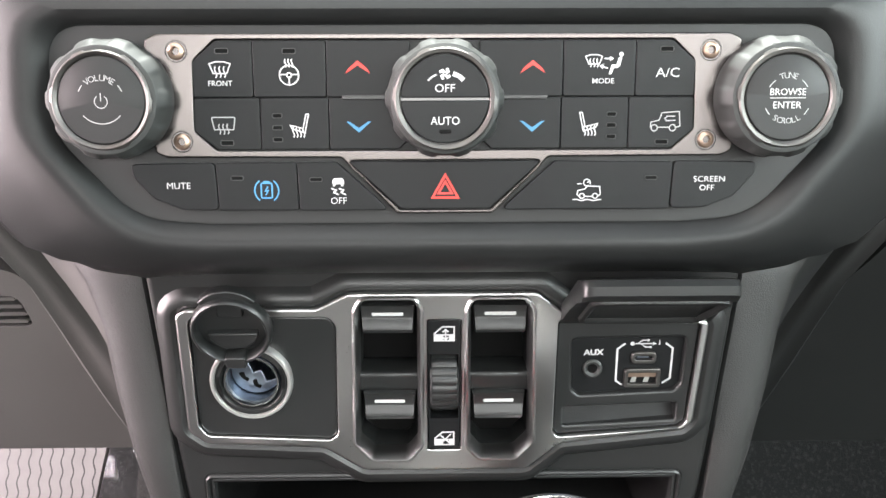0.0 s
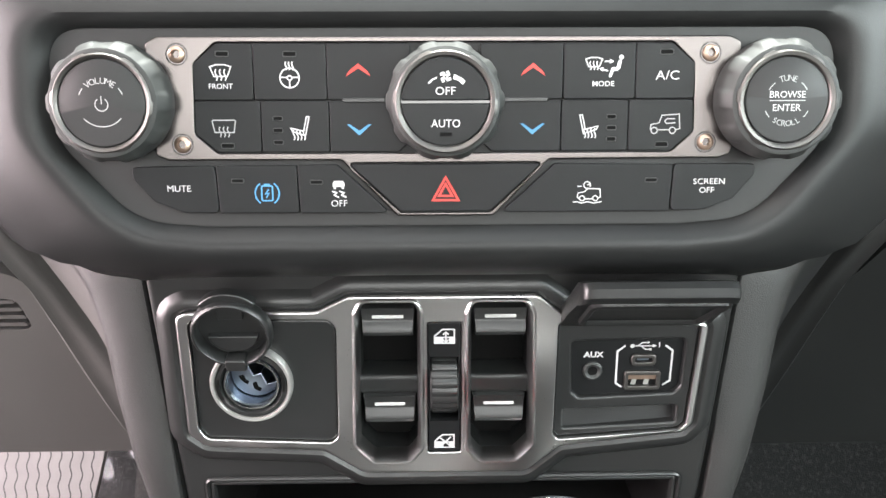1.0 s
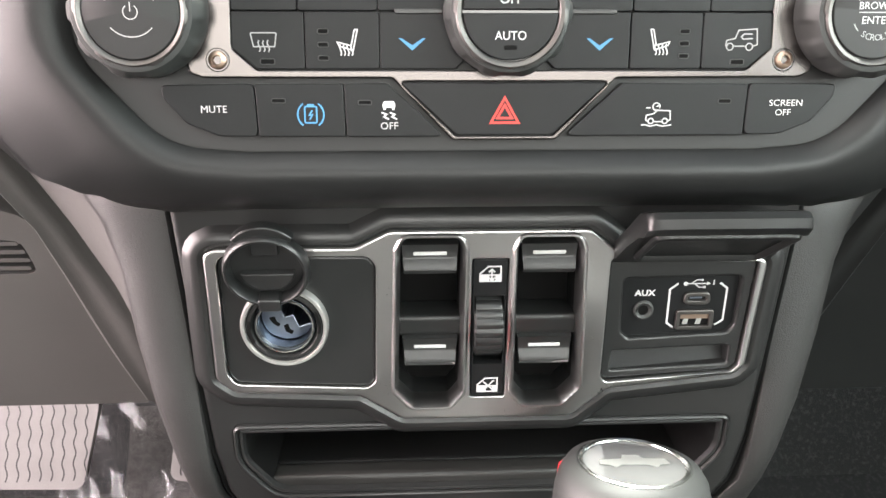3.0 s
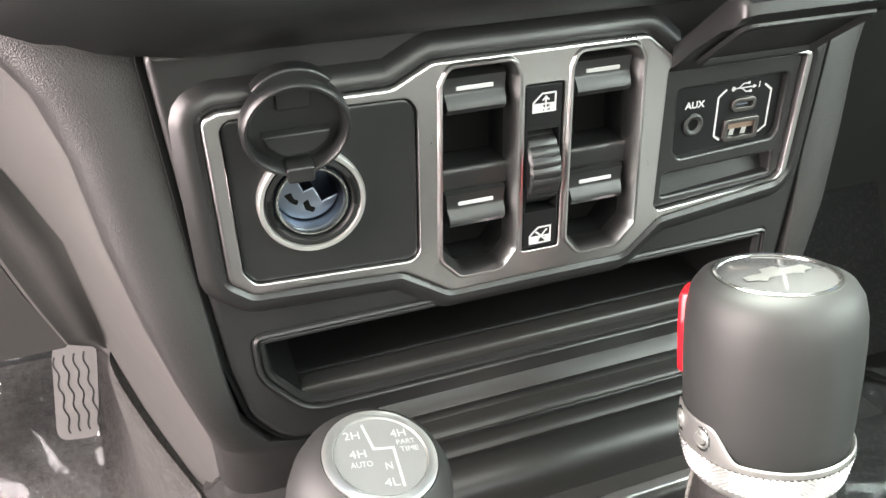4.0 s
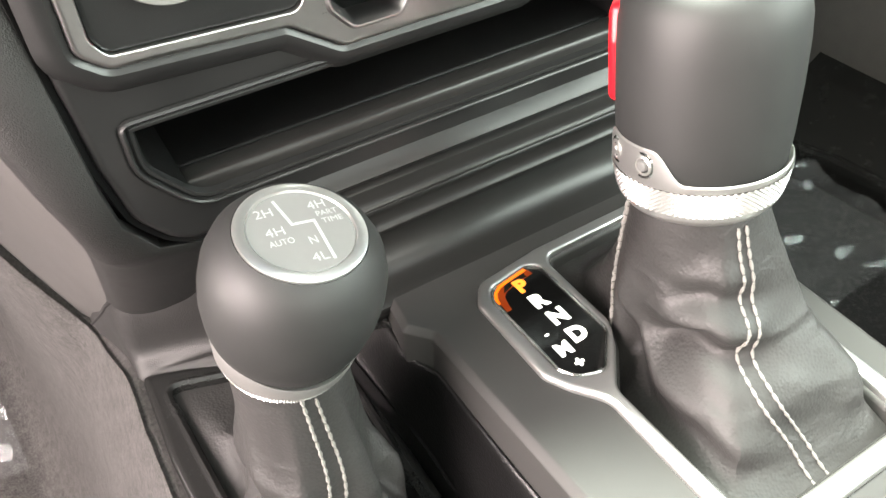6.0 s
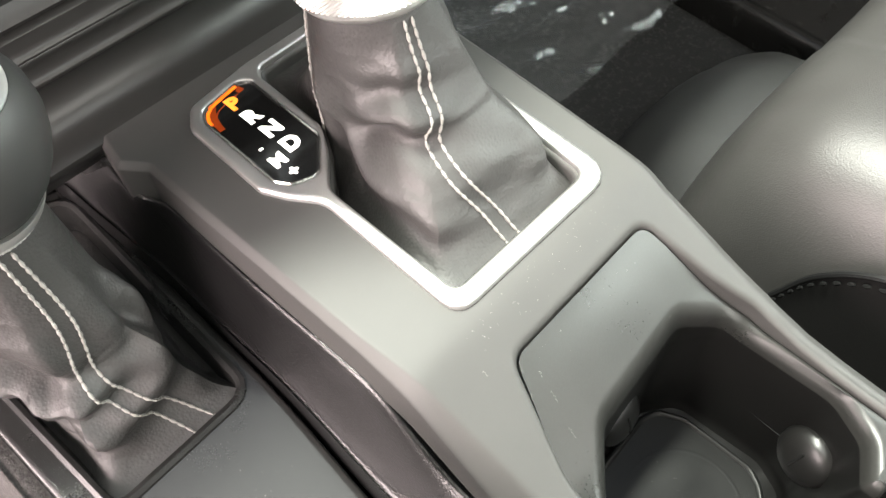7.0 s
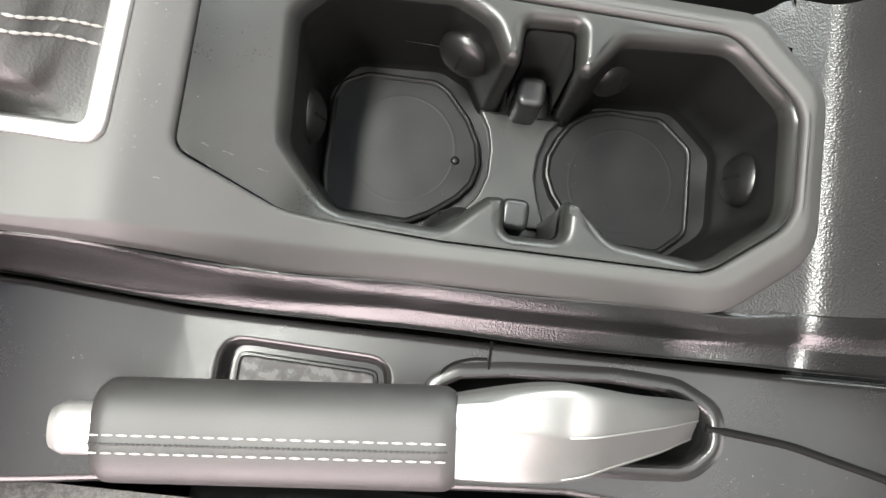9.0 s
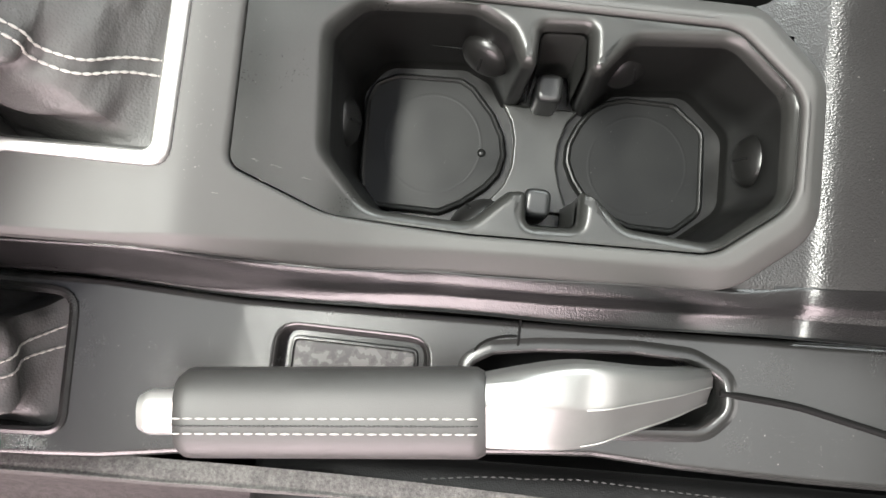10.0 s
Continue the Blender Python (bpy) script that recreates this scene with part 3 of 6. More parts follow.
# ---- climate control panel ----
hv = thing("climate_control_panel", HV(0, 13, 0), "black climate and audio panel with three knobs and backlit buttons", "control panel")
part("base_plate", prism(inset(panel_poly, -0.3), -9, -1.2, HV, 0.8, seg=2), BASE, hv, "matt charcoal base plate")
TRIM_OUT = [(-102, 42.5), (-98, 44.3), (98, 44.3), (102, 42.5), (104, 24), (100.4, 4), (96.5, 2.4), (36.3, 2.2), (17, -17.6), (-17, -17.6), (-36.3, 2.2), (-96.5, 2.4), (-100.4, 4), (-104, 24)]
IN_HOLE = [(-78.5, 42.3), (78.5, 42.3), (86.2, 35.2), (86.9, 11.5), (79.2, 4.6), (-79.2, 4.6), (-86.9, 11.5), (-86.2, 35.2)]
HAZ_HOLE = [(-34.6, 1.2), (34.6, 1.2), (15.9, -16.4), (-15.9, -16.4)]
trim = part("trim_plate", prism(rounded(TRIM_OUT, 2.0, 3), -2, 1.0, HV, 0.5, holes=[rounded(IN_HOLE, 3, 3), rounded(HAZ_HOLE, 1.2, 3)], hole_bev=0.4), SATIN, hv, "brushed satin metal trim plate")
for u, v in ((-91.5, 38.4), (91.5, 38.4), (91.2, 7.9), (-91.2, 7.9)):
    fr = lambda a, b, c, u=u, v=v: HV(u + a, v + b, c)
    sc = part("screw", lathe([(2.95, 0.4), (2.95, 1.2), (2.7, 1.75), (2.1, 2.1), (1.5, 2.2), (1.4, 1.9), (1.3, 0.9), (0, 0.8)], fr, 36, lambda a, k: 1 - (0.09 if k > 4 else 0.0) * abs(math.sin(3 * a))), SCREW, trim, "bronze-tinted socket screw")
    part("counterbore", lathe([(3.75, 1.02), (3.6, 1.16), (3.45, 1.0), (3.4, 0.45), (2.9, 0.45)], fr, 36), DARK, sc, "dark recess round the screw")


def button(poly, d=1.1, bev=0.34, r=0.9):
    return part("button", prism(rounded(poly, r, 3), -2, d, HV, bev), BUTTON, hv)


G = 0.13
top, mid, low = 42.0, 22.8, 4.9
btns = {}
for sgn in (-1, 1):
    def quad(a, b, y0, y1):
        a, b = sorted((a, b))
        return [(a + G, y0 + G), (b - G, y0 + G), (b - G, y1 - G), (a + G, y1 - G)]
    for j, (y0, y1) in enumerate(((mid, top), (low, mid))):
        xo, xi = sgn * 86.4, sgn * (65.8 if j == 0 else 63.8)
        if j == 0:
            poly = [(xo, y0 + G), (xi + sgn * G, y0 + G), (xi + sgn * G, y1 - G), (sgn * 78.4, y1 - G), (xo, 35)]
        else:
            poly = [(xo, y1 - G), (xi + sgn * G, y1 - G), (xi + sgn * G, y0 + G), (sgn * 79, y0 + G), (sgn * 86.8, 11.6)]
        btns[sgn, j, 0] = button(poly)
        xj = sgn * (40.7 if j == 0 else 40.2)
        btns[sgn, j, 1] = button(quad(xi, xj, y0, y1))
        btns[sgn, j, 2] = button([(xj - sgn * G, y0 + G), (xj - sgn * G, y1 - G), (sgn * 12, y1 - G), (sgn * 12, y0 + G)] if j == 0 else [(xj - sgn * G, y0 + G), (xj - sgn * G, y1 - G), (sgn * 12, y1 - G), (sgn * 12, 9), (sgn * 16, y0 + G)])
    part("divider_bar", prism(rounded(rect(*sorted((sgn * 20, sgn * 35.5))[:1], 22.0, sorted((sgn * 20, sgn * 35.5))[1], 23.6), 0.7, 3), 0, 1.8, HV, 0.3), BLACK, hv)
# lower button row
for sgn in (-1, 1):
    edge = [(sgn * 109.8, 0.2), (sgn * 80.6, 0.6), (sgn * 79.8, -16.2), (sgn * 92, -16.0), (sgn * 102, -12), (sgn * 109, -4)]
    btns[sgn, 2, 0] = button(edge, r=2.0)
b_batt = button([(-80.2, 0.5), (-52.2, 0.6), (-51.6, -16.3), (-79.4, -16.2)])
b_esc = button([(-51.8, 0.6), (-38, 0.7), (-19.6, -16.4), (-51.2, -16.4)], r=1.2)
b_hdc = button([(80.2, 0.3), (38.4, 0.7), (19.6, -16.4), (79.4, -16.4)], r=1.2)
b_haz = button([(-34, 0.8), (34, 0.8), (15.7, -16.0), (-15.7, -16.0)], d=0.9)


def knob(cx, cy, r_base, r_face, r_ring, label, split=False, tilt=0.0):
    fr = lambda a, b, c: HV(cx + a + c * tilt, cy + b - 0.06 * max(0, c - 2), c)
    wave = lambda a, i: 1 + ((0.0, 0.0, 0.03, 0.05, 0.05, 0.02, 0.0, 0.0, 0.0)[i]) * (0.5 + 0.5 * math.tanh(3.0 * math.cos(10 * a)))
    k = part("knob", lathe([(r_base * 0.99, -1), (r_base, 1.0), (r_base * 0.99, 4), (r_base * 0.975, 7.5), (r_base * 0.945, 10), (r_base * 0.91, 11.6), (lerp(r_base, r_ring, 0.6), 12.8), (r_ring * 1.0, 13.3), (r_ring * 0.97, 13.2)], fr, 200, wave), RINGGREY, hv, label)
    part("bright_ring", lathe([(r_ring * 1.0, 12.6), (r_ring * 0.995, 13.7), (r_ring * 0.965, 14.2), (r_face * 1.05, 13.9), (r_face * 1.01, 13.2)], fr, 120, lambda a, i: 1 + (0.03 if i < 2 else 0) * (1 if math.cos(6 * a + 0.5) > 0.72 else 0)), RINGMETAL, k, "satin metal ring")
    if split:
        for s in (1, -1):
            half = [Vector((r_face * math.cos(t), s * (0.45 + (r_face - 0.45) * math.sin(t)))) for t in [math.pi * i / 32 for i in range(33)]]
            part("face_button", prism(half, 10, 13.8, fr, 0.5), BUTTON, k)
        part("face_gap", lathe([(r_face * 1.02, 12.4), (0, 12.4)], fr, 48), GLOSS, k)
    else:
        part("face_disc", lathe([(r_face * 1.02, 12.8), (r_face, 13.2), (r_face * 0.97, 13.5), (0, 13.7)], fr, 96), FACE, k, "matt black face disc")
    return k, fr


kl, frl = knob(-113.0, 22.6, 20.0, 14.3, 16.3, "grey scalloped volume knob")
kc, frc = knob(-0.2, 22.6, 19.7, 14.5, 16.9, "grey scalloped fan knob with split buttons", split=True)
kr, frr = knob(113.6, 22.7, 20.4, 14.1, 16.5, "grey scalloped tuning knob")


def curved(text, r, a_mid, spread, height, fr, d, parent, down=False):
    """Letters set round an arc about the knob's middle."""
    bm = bmesh.new()
    n = len(text)
    for i, ch in enumerate(text):
        a = radians(a_mid + (spread * (0.5 - (i + 0.5) / n)) * (-1 if down else 1))
        rot = a + (math.pi / 2 if down else -math.pi / 2)
        words(ch, r * math.cos(a), r * math.sin(a), height, fr, d, turn=lambda x, y, rot=rot: (x * math.cos(rot) - y * math.sin(rot), x * math.sin(rot) + y * math.cos(rot)), bm=bm)
    return part("lettering", bm, GREYPRINT, parent)


T = 0.34
curved("VOLUME", 7.3, 90, 84, 2.0, frl, 13.7, kl)
part("icon", ribbon([arc(0, -0.4, 2.1, 125, 415, 20), [(0, 2.4), (0, -0.3)], arc(0, 0.6, 8.2, 222, 318, 14), arc(0, 0, 7.6, 140, 158, 3), arc(0, 0, 7.6, 22, 40, 3)], T, 13.7, frl), GREYPRINT, kl)
curved("TUNE", 7.3, 90, 50, 1.9, frr, 13.7, kr)
curved("SCROLL", 7.6, 270, 72, 1.9, frr, 13.7, kr, down=True)
part("lettering", words("BROWSE", 0, 1.9, 2.2, frr, 13.7, 12.0, bm=words("ENTER", 0, -2.4, 2.2, frr, 13.7, 9.4)), WHITE, kr)
part("icon", ribbon([[(-6, -0.1), (6, -0.1)], arc(0, 0, 7.2, 128, 152, 4), arc(0, 0, 7.2, 28, 52, 4), arc(0, 0, 8.0, 206, 224, 4), arc(0, 0, 8.0, 316, 334, 4)], T, 13.7, frr), GREYPRINT, kr)
part("lettering", words("OFF", 0, 3.6, 2.6, frc, 13.8, 6.6, bm=words("AUTO", 0, -7.0, 2.6, frc, 13.8, 9.6)), WHITE, kc)
fan = bmesh.new()
for i in range(4):
    a = radians(20 + 90 * i)
    ribbon([[(0.3 * math.cos(a), 8.2 + 0.3 * math.sin(a)), (1.3 * math.cos(a + 0.3), 8.2 + 1.3 * math.sin(a + 0.3)), (1.9 * math.cos(a + 0.9), 8.2 + 1.9 * math.sin(a + 0.9))]], 0.95, 13.8, frc, fan)
ribbon([[(-5.6, 6.0), (-4.4, 7.2), (-2.8, 7.9)]], 0.55, 13.8, frc, fan)
patch([[(2.4, 7.5), (2.9, 9.0), (5.4, 7.8), (6.6, 6.7), (5.6, 5.6), (4.2, 6.9)]], 13.8, frc, fan)
part("icon", fan, WHITE, kc)
part("indicator", prism(rounded(rect(-2.0, -11.2, 2.0, -9.9), 0.5, 3), 13.0, 14.0, frc, 0.15), DARK, kc)

# printed symbols and small indicator lenses
D1 = 1.1


def icon(b, lines, width=0.42, mat=WHITE, fills=()):
    bm = ribbon(lines, width, D1, HV)
    if fills:
        patch(fills, D1, HV, bm)
    return part("icon", bm, mat, b)


def letters(b, text, u, v, h, w, mat=WHITE, bold=-0.004, d=D1):
    return part("lettering", words(text, u, v, h, HV, d, w, bold=bold), mat, b)


def led(b, u, v, w=4.4, h=1.6):
    part("indicator", prism(rounded(rect(u - w / 2, v - h / 2, u + w / 2, v + h / 2), 0.5, 3), 0.6, D1 + 0.12, HV, 0.1), DARK, b)
    lens = ccw(rounded(rect(u - w / 2, v - h / 2, u + w / 2, v + h / 2), 0.5, 3))
    part("indicator_rim", loft([[HV(p.x, p.y, d) for p in inset(lens, k)] for k, d in ((-0.2, D1 + 0.02), (-0.1, D1 + 0.22), (0.06, D1 + 0.22), (0.16, D1 + 0.1))]), RINGGREY, b)


def heat(u, v, s=1.0, n=3, gap=1.5):
    return [[(u + (i - (n - 1) / 2) * gap * s + 0.35 * s * math.sin(k * 1.25), v + k * 0.75 * s) for k in range(6)] for i in range(n)]


def defrost(u, v, s=1.0):
    return [[(u - 3.6 * s, v + 2.2 * s), (u - 1.5 * s, v + 2.9 * s), (u + 1.5 * s, v + 2.9 * s), (u + 3.6 * s, v + 2.2 * s), (u + 2.3 * s, v - 1.0 * s), (u - 2.3 * s, v - 1.0 * s), (u - 3.6 * s, v + 2.2 * s)]] + heat(u, v - 2.4 * s, s)


def seat(u, v, m):
    return [[(u + m * 3.0, v + 4.0), (u + m * 1.6, v - 2.4), (u - m * 2.8, v - 1.0), (u - m * 3.4, v + 0.2), (u + m * 1.0, v - 0.9), (u + m * 2.1, v + 4.0), (u + m * 3.0, v + 4.0)]] + heat(u - m * 0.6, v - 4.0, 0.95, 4, 1.25)


icon(btns[-1, 0, 0], defrost(-76.9, 32.0))
letters(btns[-1, 0, 0], "FRONT", -77.0, 27.7, 1.8, 8.2, bold=0.008)
led(btns[-1, 0, 0], -76.1, 38.5)
icon(btns[-1, 1, 0], [[(-80.3, 16.2), (-72.9, 16.2), (-72.6, 15.9), (-73.2, 12.0), (-79.8, 12.0), (-80.6, 15.9), (-80.3, 16.2)]] + heat(-76.6, 10.4, 0.95), 0.4, GREYPRINT)
led(btns[-1, 1, 0], -75.6, 7.4)
icon(btns[-1, 0, 1], [arc(-53.4, 30.4, 3.3, 0, 360, 24), arc(-53.4, 30.4, 0.8, 0, 360, 10), [(-56.6, 30.6), (-54.2, 30.6)], [(-52.6, 30.6), (-50.2, 30.6)], [(-53.4, 29.6), (-53.4, 27.2)]] + heat(-53.4, 33.0, 0.75), 0.45)
led(btns[-1, 0, 1], -53.2, 38.4)
icon(btns[-1, 1, 1], seat(-50.2, 13.2, 1), 0.4)
for v in (16.7, 12.6, 8.5):
    led(btns[-1, 1, 1], -58.0, v, 3.2, 1.4)
for s in (-1, 1):
    cx = -29.9 if s < 0 else 30.3
    icon(btns[s, 0, 2], [], 1, RED, [[(cx - 4.3, 30.8), (cx, 33.6), (cx + 4.3, 30.8), (cx + 3.2, 32.6), (cx, 35.2), (cx - 3.2, 32.6)]])
    icon(btns[s, 1, 2], [], 1, BLUE, [[(cx - 4.3, 14.6), (cx - 3.3, 14.6), (cx, 12.4), (cx + 3.3, 14.6), (cx + 4.3, 14.6), (cx, 10.8)]])
icon(btns[1, 0, 1], defrost(51.3, 34.6, 0.8), 0.4)
icon(btns[1, 0, 1], [[(54.9, 35.6), (56.9, 35.6)], [(54.2, 32.9), (56.2, 32.4)]], 0.5, WHITE, [[(56.8, 36.4), (58.2, 35.6), (56.8, 34.8)], [(54.6, 33.8), (53.1, 33.2), (54.5, 32.0)], circle(60.7, 37.0, 0.8, 14), rounded([(59.8, 36.0), (61.0, 36.2), (60.4, 33.2), (59.4, 32.4), (58.2, 32.4), (57.4, 30.2), (56.4, 30.4), (57.4, 33.6), (59.0, 33.6)], 0.3, 2)])
letters(btns[1, 0, 1], "MODE", 54.7, 28.1, 1.8, 7.6, bold=0.008)
letters(btns[1, 0, 0], "A/C", 76.9, 30.9, 3.1, 8.2)
led(btns[1, 0, 0], 76.4, 38.8)
icon(btns[1, 1, 1], seat(49.8, 13.4, -1), 0.4)
for v in (16.8, 13.0, 9.1):
    led(btns[1, 1, 1], 57.9, v, 3.2, 1.4)
car = [(71.6, 12.2), (71.8, 14.0), (74.6, 14.6), (75.6, 17.2), (81.6, 17.6), (82.0, 12.6), (80.6, 12.2)]
icon(btns[1, 1, 0], [car, [(78.2, 12.2), (74.4, 12.2)], arc(73.0, 12.0, 1.1, 0, 360, 12), arc(79.4, 12.0, 1.1, 0, 360, 12), [(80.4, 14.6), (77.2, 14.4), (76.6, 15.2), (77.4, 16.0), (80.2, 16.0)]], 0.4, GREYPRINT)
led(btns[1, 1, 0], 75.7, 7.2)
letters(btns[-1, 2, 0], "MUTE", -93.3, -7.4, 2.2, 8.2)
icon(b_batt, [rounded(rect(-64.6, -11.8, -60.8, -6.6), 0.5, 2) + [Vector((-64.6, -11.3))], [(-63.8, -6.1), (-61.6, -6.1)], arc(-62.7, -9.2, 4.2, 125, 235, 10), arc(-62.7, -9.2, 4.2, -55, 55, 10), [(-62.2, -7.8), (-63.2, -9.4), (-62.2, -9.2), (-63.1, -10.8)]], 0.5, BLUE)
led(b_batt, -72.8, -4.8, 4.2, 1.3)
icon(b_esc, [[(-40.0, -8.6), (-38.4, -9.2), (-39.2, -10.0), (-37.6, -10.8)], [(-37.4, -8.6), (-35.8, -9.2), (-36.6, -10.0), (-35.0, -10.8)]], 0.5, WHITE, [rounded([(-39.6, -7.1), (-35.6, -7.1), (-35.5, -6.0), (-36.1, -5.0), (-39.1, -5.0), (-39.7, -6.0)], 0.3, 2), rect(-39.4, -7.8, -38.6, -7.1), rect(-36.6, -7.8, -35.8, -7.1)])
letters(b_esc, "OFF", -37.5, -12.9, 2.3, 5.6)
led(b_esc, -45.3, -5.4, 4.2, 1.3)
tri = lambda s: [(0, -8.9 + 5.3 * s), (4.9 * s, -8.9 - 3.4 * s), (-4.9 * s, -8.9 - 3.4 * s), (0, -8.9 + 5.3 * s)]
part("icon", ribbon([tri(0.92), tri(0.48)], 0.75, 0.9, HV), RED, b_haz)
icon(b_hdc, [[(47.2, -11.8), (46.6, -11.2), (46.8, -9.8), (49.2, -9.3), (50.3, -8.2), (54.6, -8.4), (54.8, -11.2), (54.0, -11.7)], arc(48.3, -11.7, 0.9, 0, 360, 12), arc(53.0, -11.7, 0.9, 0, 360, 12), [(49.4, -11.9), (51.9, -11.9)], [(45.1, -13.0), (46.6, -12.9), (48.2, -13.4), (50.2, -12.9), (52.4, -13.4), (55.3, -12.9)], arc(50.0, -7.0, 1.2, -30, 300, 12), [(46.6, -7.4), (48.2, -7.4)], [(50.0, -7.0), (50.9, -6.6)]], 0.36, WHITE)
led(b_hdc, 72.6, -5.3, 4.2, 1.3)
part("lettering", words("SCREEN", 93.3, -5.9, 2.0, HV, D1, 11.2, bm=words("OFF", 92.6, -9.0, 2.0, HV, D1, 5.2)), WHITE, btns[1, 2, 0])

# ---- switch panel below ----
lp = thing("switch_panel", LP(0, 550, 0), "black lower switch panel with window switches, power outlet and media ports", "switch panel")
PAN = [(-121, 603), (121, 603), (117, 530), (114.5, 492), (110, 470), (99, 455), (-99, 455), (-110, 470), (-114.5, 492), (-117, 530)]
CHR = [(-109.4, 583.0), (-104.5, 585.2), (-52, 585.2), (-39, 591.8), (37.8, 591.8), (49, 582.5), (109.4, 578.5), (107, 531), (103, 526.6), (50, 520.8), (35.6, 508.2), (-34.6, 508.2), (-51.6, 519.6), (-102, 522.4), (-109.4, 528.5)]
TRAYO = [(-104.5, 503.6), (104.5, 503.6), (104.5, 487), (90, 468.5), (-90, 468.5), (-104.5, 487)]
chr_poly = ccw(rounded(CHR, [5, 5, 6, 6, 6, 6, 4, 4, 4, 6, 6, 6, 6, 6, 5], 4))
tray_poly = ccw(rounded(TRAYO, [3, 3, 15, 16, 16, 15], 6))
sur = part("surround", prism(rounded(PAN, [3, 3, 30, 30, 16, 22, 22, 16, 30, 30], 5), -14, -4.0, LP, 2.5, holes=[inset(chr_poly, 1.2), inset(tray_poly, -1.0)], hole_bev=1.0), PANEL, lp, "satin black moulded surround")
part("panel_gap", loft([[LP(p.x, p.y, d) for p in inset(ccw(rounded(PAN, [3, 3, 30, 30, 16, 22, 22, 16, 30, 30], 5)), k)] for k, d in ((0.2, -7.0), (-0.5, -6.4), (-2.0, -6.2), (-2.6, -9.0))]), DARK, sur, "dark gap round the panel")
em = loft([[LP(p.x, p.y, d) for p in inset(chr_poly, k)] for k, d in ((0.3, -3.6), (-0.2, -1.6), (-2.0, -0.4), (-4.0, -0.5), (-6.5, -2.0), (-8.2, -3.9), (-9.0, -4.6))])
part("raised_rim", em, PANEL, sur, "soft raised rim")
PLATE = [(-104.4, 579.5), (-102.2, 582.2), (-47, 581.4), (-44.2, 577.5), (-45.5, 526.4), (-48.5, 523.8), (-101.4, 526.4), (-104.6, 531.5)]
USBM = [(46.8, 579.5), (106.2, 577.2), (104, 531), (101, 528), (48.8, 524.2), (46.6, 527)]
WL = rounded([(-33.6, 589.2), (-11.6, 589.2), (-9.6, 584), (-9.9, 521), (-15, 514.2), (-31, 514.2), (-38, 522), (-36.2, 584)], [4.4, 4.4, 4.4, 4.4, 4.4, 4.4, 4.4, 4.4], 4)
WR = [(-p[0], p[1]) for p in WL]
DI = rect(-7.2, 518.5, 7.2, 580)
switch_frame = part("bright_frame", prism(chr_poly, -5, 0.0, LP, 1.3, holes=[rounded(PLATE, 4.5, 5), rounded(USBM, 2, 3), WL, WR, rounded(DI, 1, 2)], hole_bev=0.5), DARKMETAL, lp, "satin metal switch frame")
for w in (WL, WR):
    w = ccw(w)
    part("switch_rim", loft([[LP(p.x, p.y, d) for p in inset(w, k)] for k, d in ((-1.5, -0.2), (-1.1, 0.6), (-0.5, 1.0), (0.1, 0.9), (0.7, -0.5), (1.2, -2.6), (1.5, -4.5), (1.6, -9))]), DARKMETAL, switch_frame, "bright switch well rim")
    part("switch_well", prism(inset(w, 0.6), -22, -21, LP), DARK, switch_frame, "back of the switch well, near-black for its shade")
    part("well_wall", loft([[LP(p.x, p.y, d) for p in inset(w, k)] for k, d in ((1.6, -9), (1.8, -21.5))]), BLACK, switch_frame)
for x in (-23.3, 23.3):
    part("well_bridge", prism(rect(x - 13.5, 544, x + 13.5, 553), -20, -5.5, LP, 2.0), BLACK, switch_frame, "black bridge between switches")
    for z0 in (585.6, 545.0):
        prof = [(-2, 0), (0.4, -1.2), (0.1, -6.2), (0.5, -7.2), (1.9, -9.2), (2.3, -11.2), (1.2, -12.9), (-2, -13.6), (-9, -13.8), (-16, -9), (-16, 0)]
        rows = []
        for f in (-1, -0.94, -0.5, 0, 0.5, 0.94, 1):
            taper = 11.7 if abs(f) < 1 else 11.4
            rows.append([LP(x + f * (taper - 0.08 * -zz), z0 + zz, dd - 4.5 - (1.2 if abs(f) == 1 else 0)) for dd, zz in prof])
        sw = part("window_switch", loft(rows, closed=True, caps=True), BLACK, lp, "black rocker window switch")
        part("indicator_bar", prism(rounded(rect(x - 6.5, z0 - 5.6, x + 6.5, z0 - 4.1), 0.4, 2), -5.5, -4.05, LP, 0.2), WHITE, sw, "white printed bar")
dial_plate = part("dial_plate", prism(rounded(rect(-6.8, 518.9, 6.8, 579.6), 1, 2), -12, -0.8, LP, 0.5, holes=[rect(-6.0, 533.5, 6.0, 564)]), BUTTON, lp, "black window lock plate")
bm = bmesh.new()
rows = []
for i in range(33):
    a = radians(-80 + 160 * i / 32)
    groove = 0.55 if i % 3 == 0 else 0.0
    r = 16.5 - groove
    rows.append([LP(x, 548.8 + (r - e) * 0.93 * math.sin(a), -12.5 + (r - e) * math.cos(a)) for x, e in ((-6.0, 1.4), (-5.2, 0.3), (-4.0, 0.0), (4.0, 0.0), (5.2, 0.3), (6.0, 1.4))])
part("lock_dial", loft(rows, closed=False), BLACK, lp, "dark grey ribbed thumb dial")
